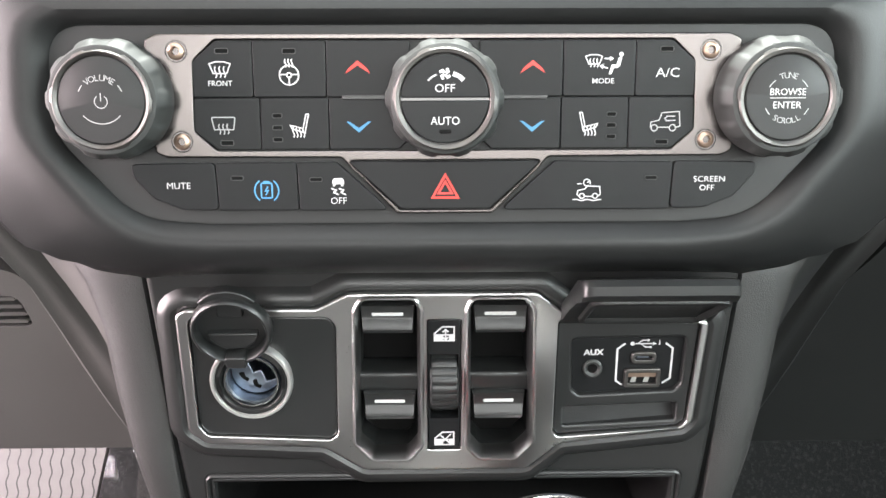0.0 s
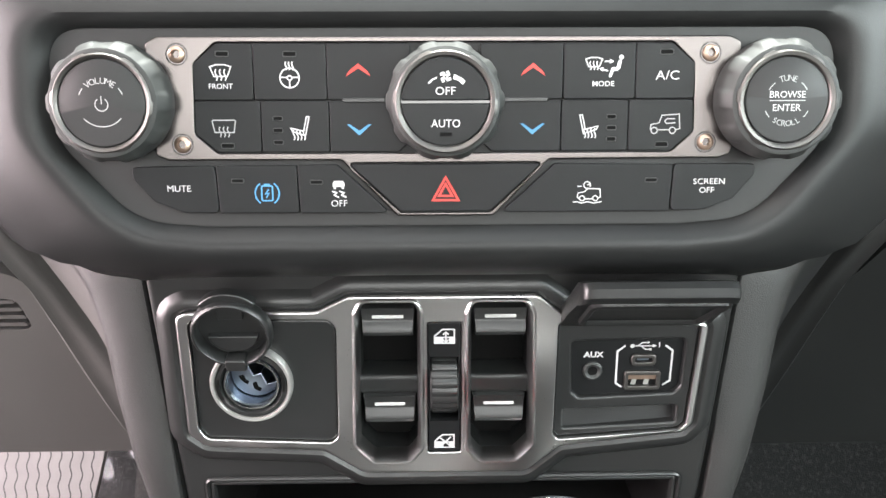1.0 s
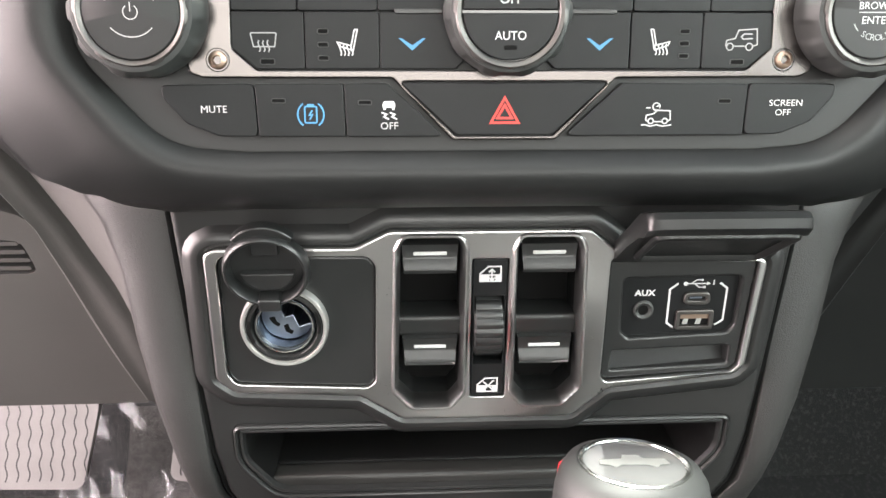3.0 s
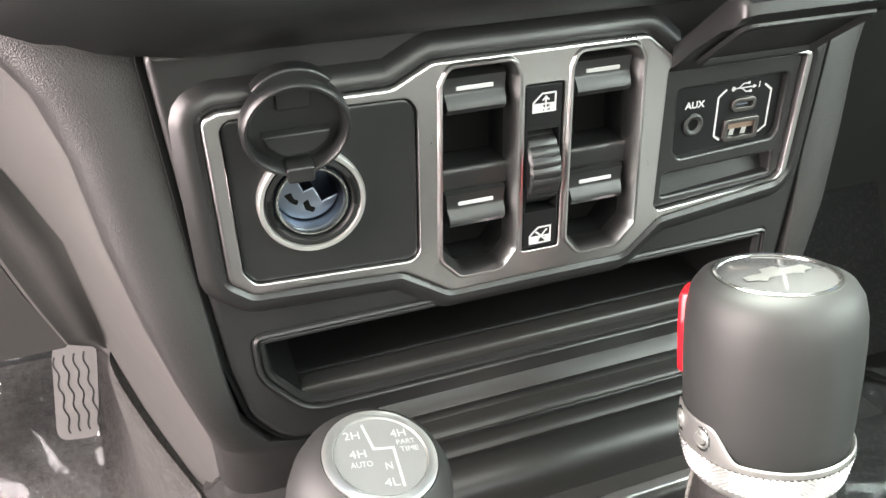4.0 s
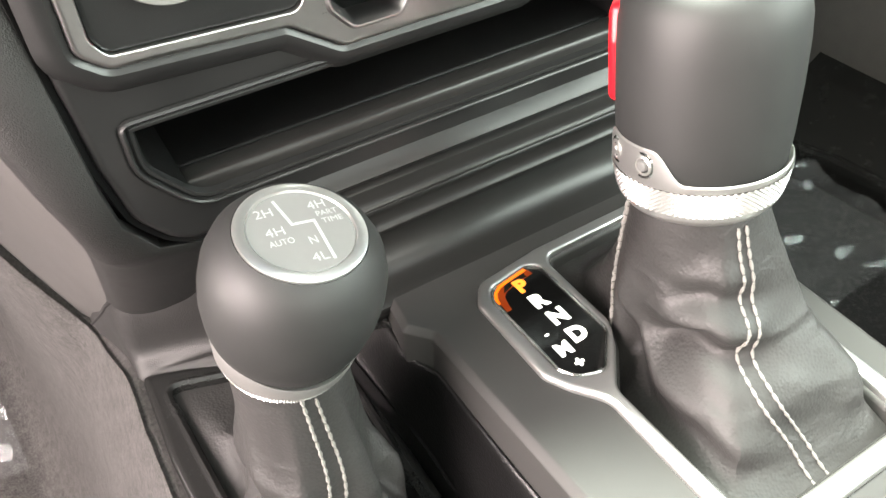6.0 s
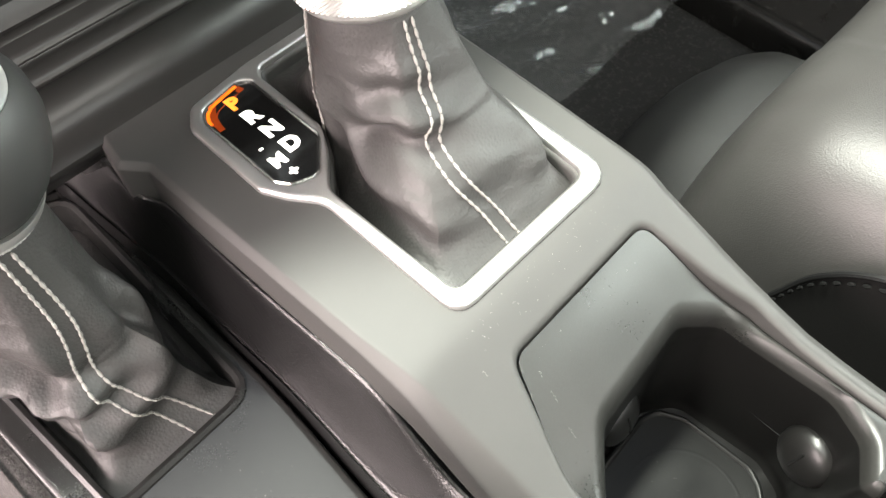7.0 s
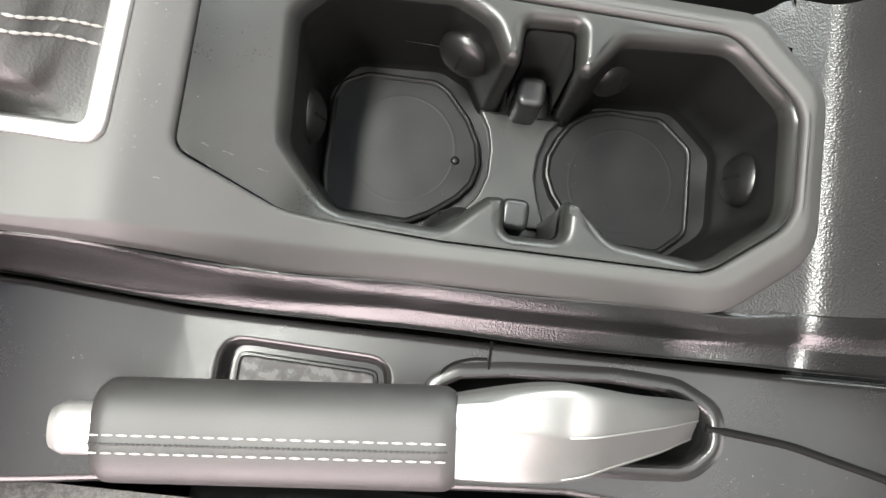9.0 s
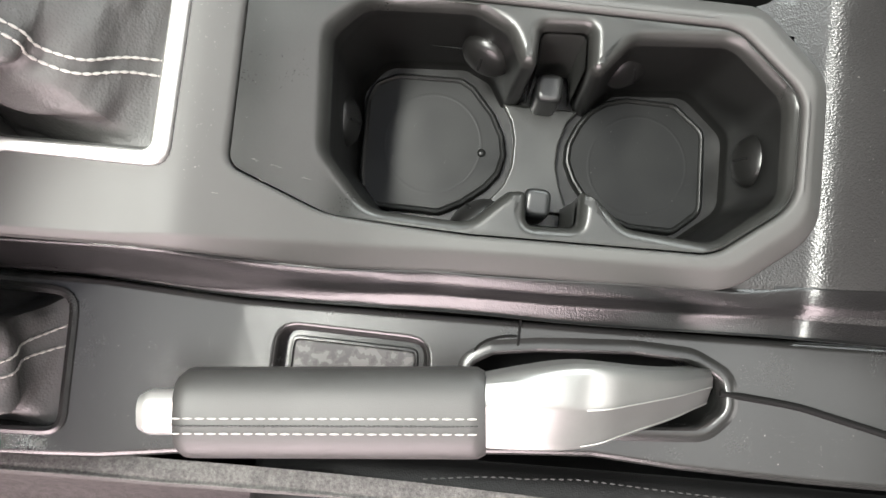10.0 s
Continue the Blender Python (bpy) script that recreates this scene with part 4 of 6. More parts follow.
for z0, cross in ((573.2, False), (523.6, True)):
    ln = [[(-4.0, z0 - 3), (-4.0, z0 + 0.2), (-0.8, z0 + 3.2), (4.1, z0 + 3.2), (4.1, z0 - 3), (-4.0, z0 - 3)], [(-4.0, z0 - 0.4), (4.1, z0 - 0.4)]]
    ln += [[(-1.6, z0 - 2.6), (2.8, z0 + 2.2)], [(-1.6, z0 + 1.6), (2.8, z0 - 2.6)]] if cross else [[(0.6, z0 - 2.4), (0.6, z0 + 1.8)], [(-0.6, z0 + 0.8), (0.6, z0 + 2.0), (1.8, z0 + 0.8)], [(-0.6, z0 - 1.4), (0.6, z0 - 2.6), (1.8, z0 - 1.4)]]
    part("icon", patch([[(-3.7, z0 - 2.7), (-0.4, z0 - 2.7), (-0.4, z0 - 0.6), (-3.7, z0 - 0.6)], [(2.0, z0 - 2.7), (3.8, z0 - 2.7), (3.8, z0 - 0.6), (2.0, z0 - 0.6)]], -0.8, LP, ribbon(ln, 0.62, -0.8, LP)), WHITE, dial_plate)
# outlet plate and power outlet
plate = part("outlet_plate", prism(rounded(PLATE, 4.5, 5), -6, -1.2, LP, 1.5, holes=[circle(-80.2, 553.2, 13, 48)], seg=5), BLACK, lp, "matt black outlet plate")
so = thing("power_outlet", LP(-80.2, 553.2, 0), "round twelve volt power outlet with its flap open", "power outlet")
fs = lambda a, b, c: LP(-80.2 + a, 553.0 + b, c)
part("bright_ring", lathe([(17.1, -2.4), (17.1, 1.6), (16.5, 2.6), (15.4, 2.6), (14.9, 1.4)], fs, 72), SILVER, so, "silver outer ring")
part("black_collar", lathe([(15.1, 1.0), (14.7, 2.0), (13.2, 2.2), (12.4, 0.8), (11.9, -1)], fs, 72), BLACK, so, "black plastic collar")
part("barrel", lathe([(11.9, -0.5), (11.6, 0.9), (11.0, 0.6), (10.8, -2), (10.6, -34), (0, -34.5)], fs, 64), STEEL, so, "bare steel barrel")
arc_pts = [(10.5 * math.cos(radians(t)), 10.5 * math.sin(radians(t))) for t in range(128, 345, 8)]
part("contact_spring", prism(arc_pts + [(8.0, -3.4), (4.4, -4.6), (2.2, 0.8), (-1.2, -0.4), (-3.2, 5.4)], -33, -8.0, fs, 0.5), STEEL, so, "folded steel contact filling most of the barrel")
# slots drawn as near-black plates, their shade put in the colour
for slot in ([(-7.6, -0.6), (-5.2, 0.0), (-4.4, -2.4), (-3.0, -3.2), (-3.8, -4.8), (-6.0, -3.2)], [(-1.8, -4.2), (0.0, -3.2), (0.6, -5.8), (2.2, -6.6), (1.2, -8.2), (-1.2, -6.8)]):
    part("contact_slot", prism(rounded(slot, 0.4, 2), -9, -7.9, fs), DARK, so, "contact slot, its shade drawn as a near-black plate")
part("barrel_lip", lathe([(11.6, 0.7), (11.3, 1.5), (10.7, 1.5), (10.4, 0.4), (10.3, -1.2)], fs, 64), CHROME, so, "bright rolled barrel lip")
for a0 in (-12, 168):
    part("collar_notch", prism([(13.0 * math.cos(radians(a0 + t)), 13.0 * math.sin(radians(a0 + t))) for t in range(0, 41, 5)] + [(14.2 * math.cos(radians(a0 + t)), 14.2 * math.sin(radians(a0 + t))) for t in range(40, -1, -5)], 1.6, 2.28, fs), DARK, so)
# open cap: a shallow cup swung up on its hinge, facing the cabin
cap_tilt = radians(15)
fcap = frame_at(LP(-83.7, 566.6, 4.2), (1, 0, 0), (0, -math.sin(cap_tilt), math.cos(cap_tilt)), (0, -math.cos(cap_tilt), -math.sin(cap_tilt)))
FC = lambda a, b, c: fcap(a * MM, (b + 15.5) * MM, c * MM)
cap = part("cap", lathe([(13.5, -0.6), (13.6, 2.0), (13.8, 4.6), (14.2, 5.2), (14.9, 5.2), (15.6, 4.4), (15.9, 3.0), (15.9, 0), (14.8, -1.6), (0, -1.8)], FC, 72), BLACK, so, "black open outlet flap")
part("cap_dish", lathe([(13.6, -0.6), (6, -0.9), (0, -1.0)], FC, 48), BLACK, cap)
part("inner_ledge", prism([(-9.8, -2.2), (9.8, -2.2)] + [(10.6 * math.cos(radians(t)), 10.6 * math.sin(radians(t))) for t in range(-22, -76, -9)] + [(10.6 * math.cos(radians(t)), 10.6 * math.sin(radians(t))) for t in range(-105, -158, -9)], -0.8, 2.4, FC, 0.9), BLACK, cap)
part("latch_tab", prism(rounded(rect(-5, 5.5, 5, 12.2), 1, 3), -0.9, 1.4, FC, 0.5), BLACK, cap)
part("hinge_tab", prism(rounded(rect(-4.2, -17.5, 4.2, -12), 1.2, 3), -1, 5.8, FC, 0.8), BLACK, cap)
part("finger_tab", prism([(15.2 * math.cos(radians(t)), 15.2 * math.sin(radians(t))) for t in range(52, 131, 6)] + [((17.6 + 1.4 * math.sin(radians((t - 52) / 78 * 180))) * math.cos(radians(t)), (17.6 + 1.4 * math.sin(radians((t - 52) / 78 * 180))) * math.sin(radians(t))) for t in range(130, 51, -6)], -1.6, 2.6, FC, 0.8), BLACK, cap)
part("hinge_clip", prism(rounded(rect(-3.4, -1.5, 3.4, 2.6), 0.8, 3), 1, 5, lambda a, b, c: LP(-84.5 + a, 565.8 + b, c), 0.6), BLACK, so)
# media ports module
USBIN = [(53.2, 569.6), (101.0, 570.4), (100.6, 548.5), (98, 545.2), (57, 543.2), (54.2, 546)]
us = thing("media_port_module", LP(76, 552, 0), "black media port module with its cover flipped up", "media ports")
um = ccw(rounded(USBM, 2, 3))
ui = ccw(rounded(USBIN, 2.5, 3))
part("module_body", prism(inset(um, 0.5), -14, -2.2, LP, 0.6, holes=[ui, rounded([(51, 537.6), (99.6, 539.2), (99.8, 531), (51, 528.5)], 1, 2)], hole_bev=1.2), BLACK, us, "black port housing")
face = part("port_face", prism(inset(ui, -1.5), -14, -5.0, LP), BUTTON, us, "recessed port face")
# groove coloured near-black in place of its shade
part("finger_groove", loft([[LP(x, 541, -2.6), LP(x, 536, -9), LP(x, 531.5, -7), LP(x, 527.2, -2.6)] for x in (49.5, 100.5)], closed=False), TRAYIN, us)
fa = lambda cx, cz: (lambda a, b, c: LP(cx + a, cz + b, c))
PF = lambda a, b, c: LP(a + 1.2, b - 2.4, c)
part("aux_jack", lathe([(4.2, -5), (4.2, -4.2), (3.4, -3.6), (2.6, -4.0), (2.1, -4.6), (1.8, -9), (0, -9)], fa(63.0, 554.8), 32), RINGGREY, us, "grey round audio jack")
# near-black disc on the face for the jack's shaded hole
part("jack_hole_shade", lathe([(2.3, -4.5), (1.0, -4.8), (0, -4.9)], fa(63.0, 554.8), 24), DARK, us)
part("usb_c_port", prism(rounded(rect(77.8, 559.4, 88.6, 565.0), 2.6, 5), -5, -3.7, PF, 0.5, holes=[rounded(rect(79.4, 561.3, 87.0, 563.2), 0.9, 4)], hole_bev=0.3), RINGMETAL, us, "small oval charging port")
part("port_pin", prism(rect(80.5, 561.9, 85.4, 562.6), -8, -4.8, PF), STEEL, us)
part("usb_a_port", prism(rounded(rect(75.4, 548.2, 91.0, 557.2), 1.6, 3), -5, -3.5, PF, 0.5, holes=[rect(77.2, 550.1, 89.2, 555.3)], hole_bev=0.3), RINGMETAL, us, "grey rectangular port")
# near-black sheet before the face, drawn as the port's shaded opening
part("port_hole_shade", prism(rect(77.0, 550.0, 89.4, 555.4), -12, -4.85, PF), DARK, us)
part("port_shell", prism(rect(77.2, 552.9, 89.2, 555.3), -12, -4.7, PF), SCREW, us, "pale port tongue")
for x in (78.4, 83.8):
    part("port_pin", prism([(x, 550.4), (x + 2.2, 550.4), (x + 2.6, 552.9), (x + 0.6, 552.9)], -8, -4.7, PF), SILVER, us)
part("lettering", words("AUX", 62.0, 564.6, 2.7, PF, -5.0, 8.6, bold=0.03), WHITE, face)
part("lettering", words("1", 89.6, 568.9, 2.2, PF, -5.0, bold=0.02), WHITE, face)
part("icon", ribbon([[(75.0, 549.0), (72.2, 551.0), (72.0, 566.0), (75.2, 568.6)], [(92.2, 549.8), (95.4, 552.0), (95.4, 566.2), (92.2, 568.6)]], 0.8, -5.0, PF, ribbon([[(78.0, 568.4), (87.0, 568.4)], [(80.4, 568.4), (82.4, 570.0), (84.6, 570.0)], [(81.8, 568.4), (83.8, 566.8), (86.0, 566.8)]], 0.45, -5.0, PF)), WHITE, face)
part("icon", patch([circle(78.2, 568.4, 0.9, 14), [(86.8, 569.2), (88.4, 568.4), (86.8, 567.6)], circle(84.8, 570.0, 0.55, 10), rect(85.4, 566.3, 86.4, 567.3)], -5.0, PF), WHITE, face)
# cover: swung up, seen along its lower edge
lid_rows = []
LIDP = [(577.0, -2.0), (580.0, 2.0), (589.5, 13), (597.6, 24.0), (599.4, 28.6), (602.6, 31.0), (606.0, 30.4), (607.6, 27.4), (606.6, 23.5), (596.5, 12), (586.5, 0), (582, -4)]
for x, c in ((47.6, 5.0), (48.4, 2.8), (50.0, 1.0), (52.8, 0.0), (105.2, 0.0), (107.8, 1.0), (109.2, 2.8), (109.9, 5.0)):
    lid_rows.append([LP(x + (2.5 if x < 60 else -1.5) * d / 30, z - c * 0.3, d - c * 0.5) for z, d in LIDP])
lid = part("cover", loft(lid_rows, closed=True, caps=True), BLACK, us, "black flip-up port cover")
UN = lambda a, b, c: LP(a, 581.0 + b * 0.62 - c * 0.76, 3.2 + b * 0.78 + c * 0.6)
rim = ccw(rounded([(55.5, 1), (102, 1), (106, 27), (56, 27)], 3, 3))
part("cover_rim", loft([[UN(p.x, p.y, d) for p in inset(rim, k)] for k, d in ((-2.2, 0.2), (-1.6, 1.6), (-0.4, 2.0), (0.6, 1.4), (1.4, 0.1))]), BLACK, lid)
# open tray under the switches
tr = thing("storage_tray", LP(0, 485, 0), "shallow black storage tray with a rubber mat", "storage tray")
part("tray_lip", loft([[LP(p.x, p.y, d) for p in inset(tray_poly, k)] for k, d in ((-1.4, -4.6), (-1.0, -3.0), (-0.3, -2.4), (0.3, -2.8), (0.8, -4.2), (1.6, -3.4), (2.6, -3.6), (3.4, -6))]), PANEL, tr, "rounded satin lip")
# liner and back carry the tray's shade in their near-black colour
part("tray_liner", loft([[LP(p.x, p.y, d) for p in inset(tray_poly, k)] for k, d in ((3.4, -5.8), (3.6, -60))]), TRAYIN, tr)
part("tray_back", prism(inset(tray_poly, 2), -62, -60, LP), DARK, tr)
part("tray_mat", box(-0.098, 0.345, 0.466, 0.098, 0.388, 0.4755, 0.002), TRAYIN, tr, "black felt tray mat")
part("mat_edge", box(-0.092, 0.3335, 0.464, 0.092, 0.3445, 0.4765, 0.003), RAMP, tr, "dark rubber front edge")

# ---- center console ----
con = thing("center_console", (0.02, 0.1, 0.33), "grey satin center console with cup holders and leather edge", "center console")


def curve(y, table):
    """Smooth value along the car's length through the table's points."""
    if y <= table[0][0]:
        return table[0][1]
    for i in range(len(table) - 1):
        (y0, v0), (y1, v1) = table[i], table[i + 1]
        if y <= y1:
            ya, va = table[max(0, i - 1)]
            yb, vb = table[min(len(table) - 1, i + 2)]
            m0, m1 = (v1 - va) / (y1 - ya), (vb - v0) / (yb - y0)
            h, s = y1 - y0, (y - y0) / (y1 - y0)
            return (2 * s ** 3 - 3 * s * s + 1) * v0 + (s ** 3 - 2 * s * s + s) * h * m0 + (3 * s * s - 2 * s ** 3) * v1 + (s ** 3 - s * s) * h * m1
    return table[-1][1]


Z_TOP = [(-95, 381), (40, 381.2), (74, 382.4), (92, 386), (110, 393), (130, 403), (146, 411), (153, 414.3), (158, 416.2), (164, 417.1), (174, 417.4), (240, 418), (300, 416), (312, 412)]
X_LEFT = [(-95, -17), (-60, -22), (60, -27), (110, -31), (165, -31.5), (255, -35), (281, -35.5), (291, -42), (312, -39)]
INSERT = [(2, 145), (72, 146), (80, 118), (87, 100), (87, -50), (62, -79), (16, -79), (-8, -48), (-11, 52), (-10, 110)]
ins_poly = ccw(rounded(INSERT, [7, 7, 20, 20, 18, 18, 20, 20, 30, 30], 5))
SHELLO = [(-38.5, 313), (93, 312), (94, 150), (101, 100), (101, -62), (72, -92), (6, -93), (-22, -58), (-27, 60), (-31, 112), (-32, 180), (-35, 255), (-35.5, 282), (-42.5, 291)]
shell_poly = ccw(rounded(SHELLO, [3, 10, 20, 20, 20, 20, 28, 30, 40, 30, 30, 30, 3, 4], 6))


def drape(bm, extra=0.0):
    """Lift flat geometry on to the console's long profile."""
    for v in bm.verts:
        v.co.z += (curve(v.co.y / MM, Z_TOP) + extra) * MM
    return bm


def cut_rows(bm, ys):
    for y in ys:
        bmesh.ops.bisect_plane(bm, geom=bm.verts[:] + bm.edges[:] + bm.faces[:], plane_co=(0, y * MM, 0), plane_no=(0, 1, 0))
    return bm


BEZ_OUT = [(-3.2, 164.3), (76.2, 164.3), (77, 297.5), (20, 297), (-9, 293), (-15.2, 284), (-15.6, 245), (-11, 236), (-3.6, 226)]
BEZ_IN = [(2.4, 171), (69, 171), (71, 216), (71, 292), (22, 291), (19, 286), (18.5, 252), (13, 242), (1.2, 228)]
DISP = [(-9.5, 282), (-6.5, 287.5), (11, 290.5), (14.8, 287), (14.6, 249), (3, 235.8), (-6, 239), (-9.5, 244)]
bz_out, bz_in, disp = (ccw(rounded(p, r, 4)) for p, r in ((BEZ_OUT, [8, 11, 8, 10, 8, 8, 8, 8, 10]), (BEZ_IN, [4.5, 6, 10, 5, 4, 4, 8, 8, 8]), (DISP, [5, 5, 5, 4, 5, 5, 5, 5])))
bm = prism(shell_poly, -24, 0, TOP, 10.0, holes=[inset(ins_poly, -0.5), inset(bz_in, 1.5)], hole_bev=2.2, seg=6, taper=lambda p: along(p.y, [(120, 1.0), (195, 0.3)]))
cut_rows(bm, list(range(-85, 96, 15)) + list(range(98, 174, 3)) + list(range(180, 311, 10)))
part("shell", drape(bm), SHELL, con, "satin dark grey console shell")
# cup insert
HOLE = [(16, 113), (64, 116.5), (80.5, 105), (84, 60), (77, 45), (63, 38), (63, 31.5), (80, 31), (81.5, 10.5), (64, 9.5), (62, 4), (78, -8.6), (81.6, -50), (60.6, -73.6), (18.4, -74.6), (-3.2, -48.5), (-0.6, -12), (10.5, 0.5), (13.5, 8), (-3, 8), (-4, 29), (10.5, 30), (9.5, 37.5), (4.5, 43), (-5.5, 53), (-4.4, 94.6)]
hole = ccw(rounded(HOLE, [10, 12, 14, 12, 10, 3, 3, 3, 3, 3, 4, 8, 14, 14, 14, 14, 10, 4, 3, 4, 4, 3, 4, 8, 12, 16], 5))


def insert_top(y):
    return along(y, [(-95, 378.6), (90, 378.8), (160, 413.2)])


def within(poly, p):
    hit = False
    for i in range(len(poly)):
        a, b = poly[i - 1], poly[i]
        if (a.y > p.y) != (b.y > p.y) and p.x < (b.x - a.x) * (p.y - a.y) / (b.y - a.y) + a.x:
            hit = not hit
    return hit


def fillet_ring(r):
    """The hole's outline widened by r, kept inside the insert."""
    limit, out = inset(ins_poly, 0.9), []
    for p, q in zip(hole, inset(hole, -r)):
        k = 1.0
        while k > 0.05 and not within(limit, p.lerp(q, k)):
            k -= 0.08
        out.append(p.lerp(q, k))
    return out


bm = bmesh.new()
outer = ring_verts(bm, inset(ins_poly, 0.3), 0, TOP)
wall = [ring_verts(bm, fillet_ring(r), d, TOP) for r, d in ((5.5, 0.25), (4.4, 0.2), (3.2, -0.2), (2.1, -1.0), (1.1, -2.3), (0.4, -4.4), (0, -7.5))]
for a, b in zip(wall, wall[1:]):
    bridge(bm, a, b)
edges = [bm.edges.get((r[i], r[(i + 1) % len(r)])) or bm.edges.new((r[i], r[(i + 1) % len(r)])) for r in (outer, wall[0]) for i in range(len(r))]
bmesh.ops.triangle_fill(bm, use_beauty=True, edges=edges)
bm2 = ring_verts(bm, inset(ins_poly, 0.3), -6, TOP)
bridge(bm, outer, bm2)
cut_rows(bm, list(range(92, 146, 3)))
for v in bm.verts:
    v.co.z += insert_top(v.co.y / MM) * MM
insert = part("cup_tray", bm, TRAY, con, "matt black cup holder tray with scuffs")
# wells: walls drawn in towards the floor
FLOOR = 313.5
rings = []


def well_ring(s):
    out = []
    for p in inset(hole, 0.0):
        c = Vector((38, 74)) if p.y > 20 else Vector((38, -32))
        k = 1 - 0.085 * s
        neck = max(0.0, 1 - abs(p.y - 20) / 22)
        q = c + (p - c) * lerp(k, 1, neck)
        out.append(q)
    return out


for s, z, _ in smooth_path([(0, -7.3, 0), (0.15, -14, 0), (0.55, -35, 0), (0.9, -56, 0), (1.1, -62, 0), (1.6, -65.5, 0)], 4):
    rings.append([TOP(q.x, q.y, min(378.5, insert_top(p.y)) + z if z > -50 else 378.5 + z) for q, p in zip(well_ring(s), hole)])
rings[0] = [TOP(p.x, p.y, insert_top(p.y) - 7.3) for p in hole]
part("well_wall", loft(rings), CUPIN, con, "cup well wall, its shade put in a near-black colour")
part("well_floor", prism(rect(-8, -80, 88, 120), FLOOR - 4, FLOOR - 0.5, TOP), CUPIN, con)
for cy, pts in ((74, [(72, 95), (73, 63), (69, 56), (57, 45), (46, 39), (36, 37), (26, 39), (18, 45), (9, 56), (3, 67), (3, 100), (10, 107), (21, 109), (57, 110), (66, 107)]), (-27, [(72, -18), (72, -43), (59, -59), (18, -61), (6, -48), (6, -26), (11, -10), (18, -2), (27, 5), (36, 9), (45, 9), (55, 5), (63, 0), (69, -8)])):
    mat_poly = ccw(rounded(pts, 9, 4))
    pad = part("cup_mat", prism(mat_poly, FLOOR - 3, FLOOR + 3.4, TOP, 2.8), RUBBER, con, "black rubber cup mat")
    part("mat_lip", loft([[TOP(p.x, p.y, FLOOR + h) for p in inset(mat_poly, k)] for k, h in ((0.2, 1.5), (0.5, 3.2), (1.1, 4.1), (1.9, 4.3), (2.7, 4.0), (3.4, 3.3))]), RUBBER, pad, "raised lip round the mat")
    part("mat_ring", loft([[TOP(38 + (24.5 + e) * math.cos(a), cy + (24.5 + e) * math.sin(a) * 0.97, FLOOR + 3.4 + h) for a in [2 * math.pi * i / 64 for i in range(64)]] for e, h in ((-1.6, -0.1), (-0.4, 0.04), (0.6, 0.04), (2.0, -0.1))]), RUBBER, pad)
part("mat_nub", lathe([(2.2, -0.2), (1.8, 0.5), (1.0, 0.9), (0, 1.0)], lambda a, b, c: TOP(36 + a, 49.5 + b, FLOOR + 3.4 + c), 20), RUBBER, con, "small moulded nub on the mat")
part("well_bridge", prism(rounded([(10, 4), (24, 10.0), (34, 12.6), (44, 12.4), (56, 9), (62, 4), (62, 42), (53, 36.5), (44, 34.4), (31, 34.2), (21, 37.5), (10, 46)], [1, 8, 8, 8, 8, 1, 1, 8, 8, 8, 8, 1], 4), FLOOR - 1, FLOOR + 4.0, TOP, 1.0), TRAY, con, "flat bridge between the cup wells")
for x, y, n in ((71.5, 55, (-0.75, 0.35, 0.25)), (74, -15, (-0.7, -0.5, 0.3)), (40, -67.5, (0, 0.9, 0.3)), (4.5, 53, (0.7, 0.5, 0.3)), (38, 109.5, (0, -0.9, 0.3))):
    nv = Vector(n).normalized()
    sx = nv.cross(Vector((0, 0, 1))).normalized()
    fr0 = frame_at(TOP(x, y, 346), sx, sx.cross(nv) * -1, nv)
    FB = lambda a, b, c, fr0=fr0: fr0(a * MM, b * MM, c * MM)
    bp = part("grip_pad", lathe([(11.4, -9), (12.0, -5.0), (11.6, -3.2), (10.4, -1.6), (8.2, -0.2), (5.4, 0.7), (2.6, 1.2), (0, 1.3)], FB, 40), PAD, con, "rounded rubber grip pad")
    # slot drawn as a near-black bar in place of a shaded groove
    part("pad_slot", prism(rounded(rect(-0.55, -5.4, 0.55, 4.6), 0.5, 2), -0.4, 1.45, FB, 0.12), DARK, bp)
for x, y in ((10.5, 22.2), (64.5, 22)):
    part("clip", prism(rounded(rect(x - 6.8, y - 6.2, x + 6.8, y + 6.2), 4.2, 4), 318, 344, TOP, 2.6, seg=4), BLACK, con, "glossy black retaining clip")
# added tray-coloured skins over the slot walls, lighter to show them lit
for line in ([(65.5, 30.7), (77.5, 30.4), (79.4, 29.4), (80.3, 27), (81.0, 14), (80.4, 11.9), (78.6, 10.9), (66.5, 10.4)], [(8.5, 8.8), (-1, 8.8), (-2.6, 9.8), (-3.2, 12), (-3.5, 26), (-3, 28.4), (-1.2, 29.2), (7.0, 29.2)]):
    part("lit_slot_skin", loft([[TOP(x - math.copysign(k, x - 38), y, z) for x, y in line] for z, k in ((370, 0.3), (369, 0.4), (345, 2.2), (319, 3.4))], closed=False), TRAY, con, "added lighter skin for the lit walls of the clip slot")
# leather edge beside the shell
def rise(y):
    """Height gained where the leather turns up into the armrest box."""
    u = -89 - y
    return 0.0 if u <= 0 else 0.055 * u * u if u < 20 else 22.0 + (u - 20) * 2.2


rows = []
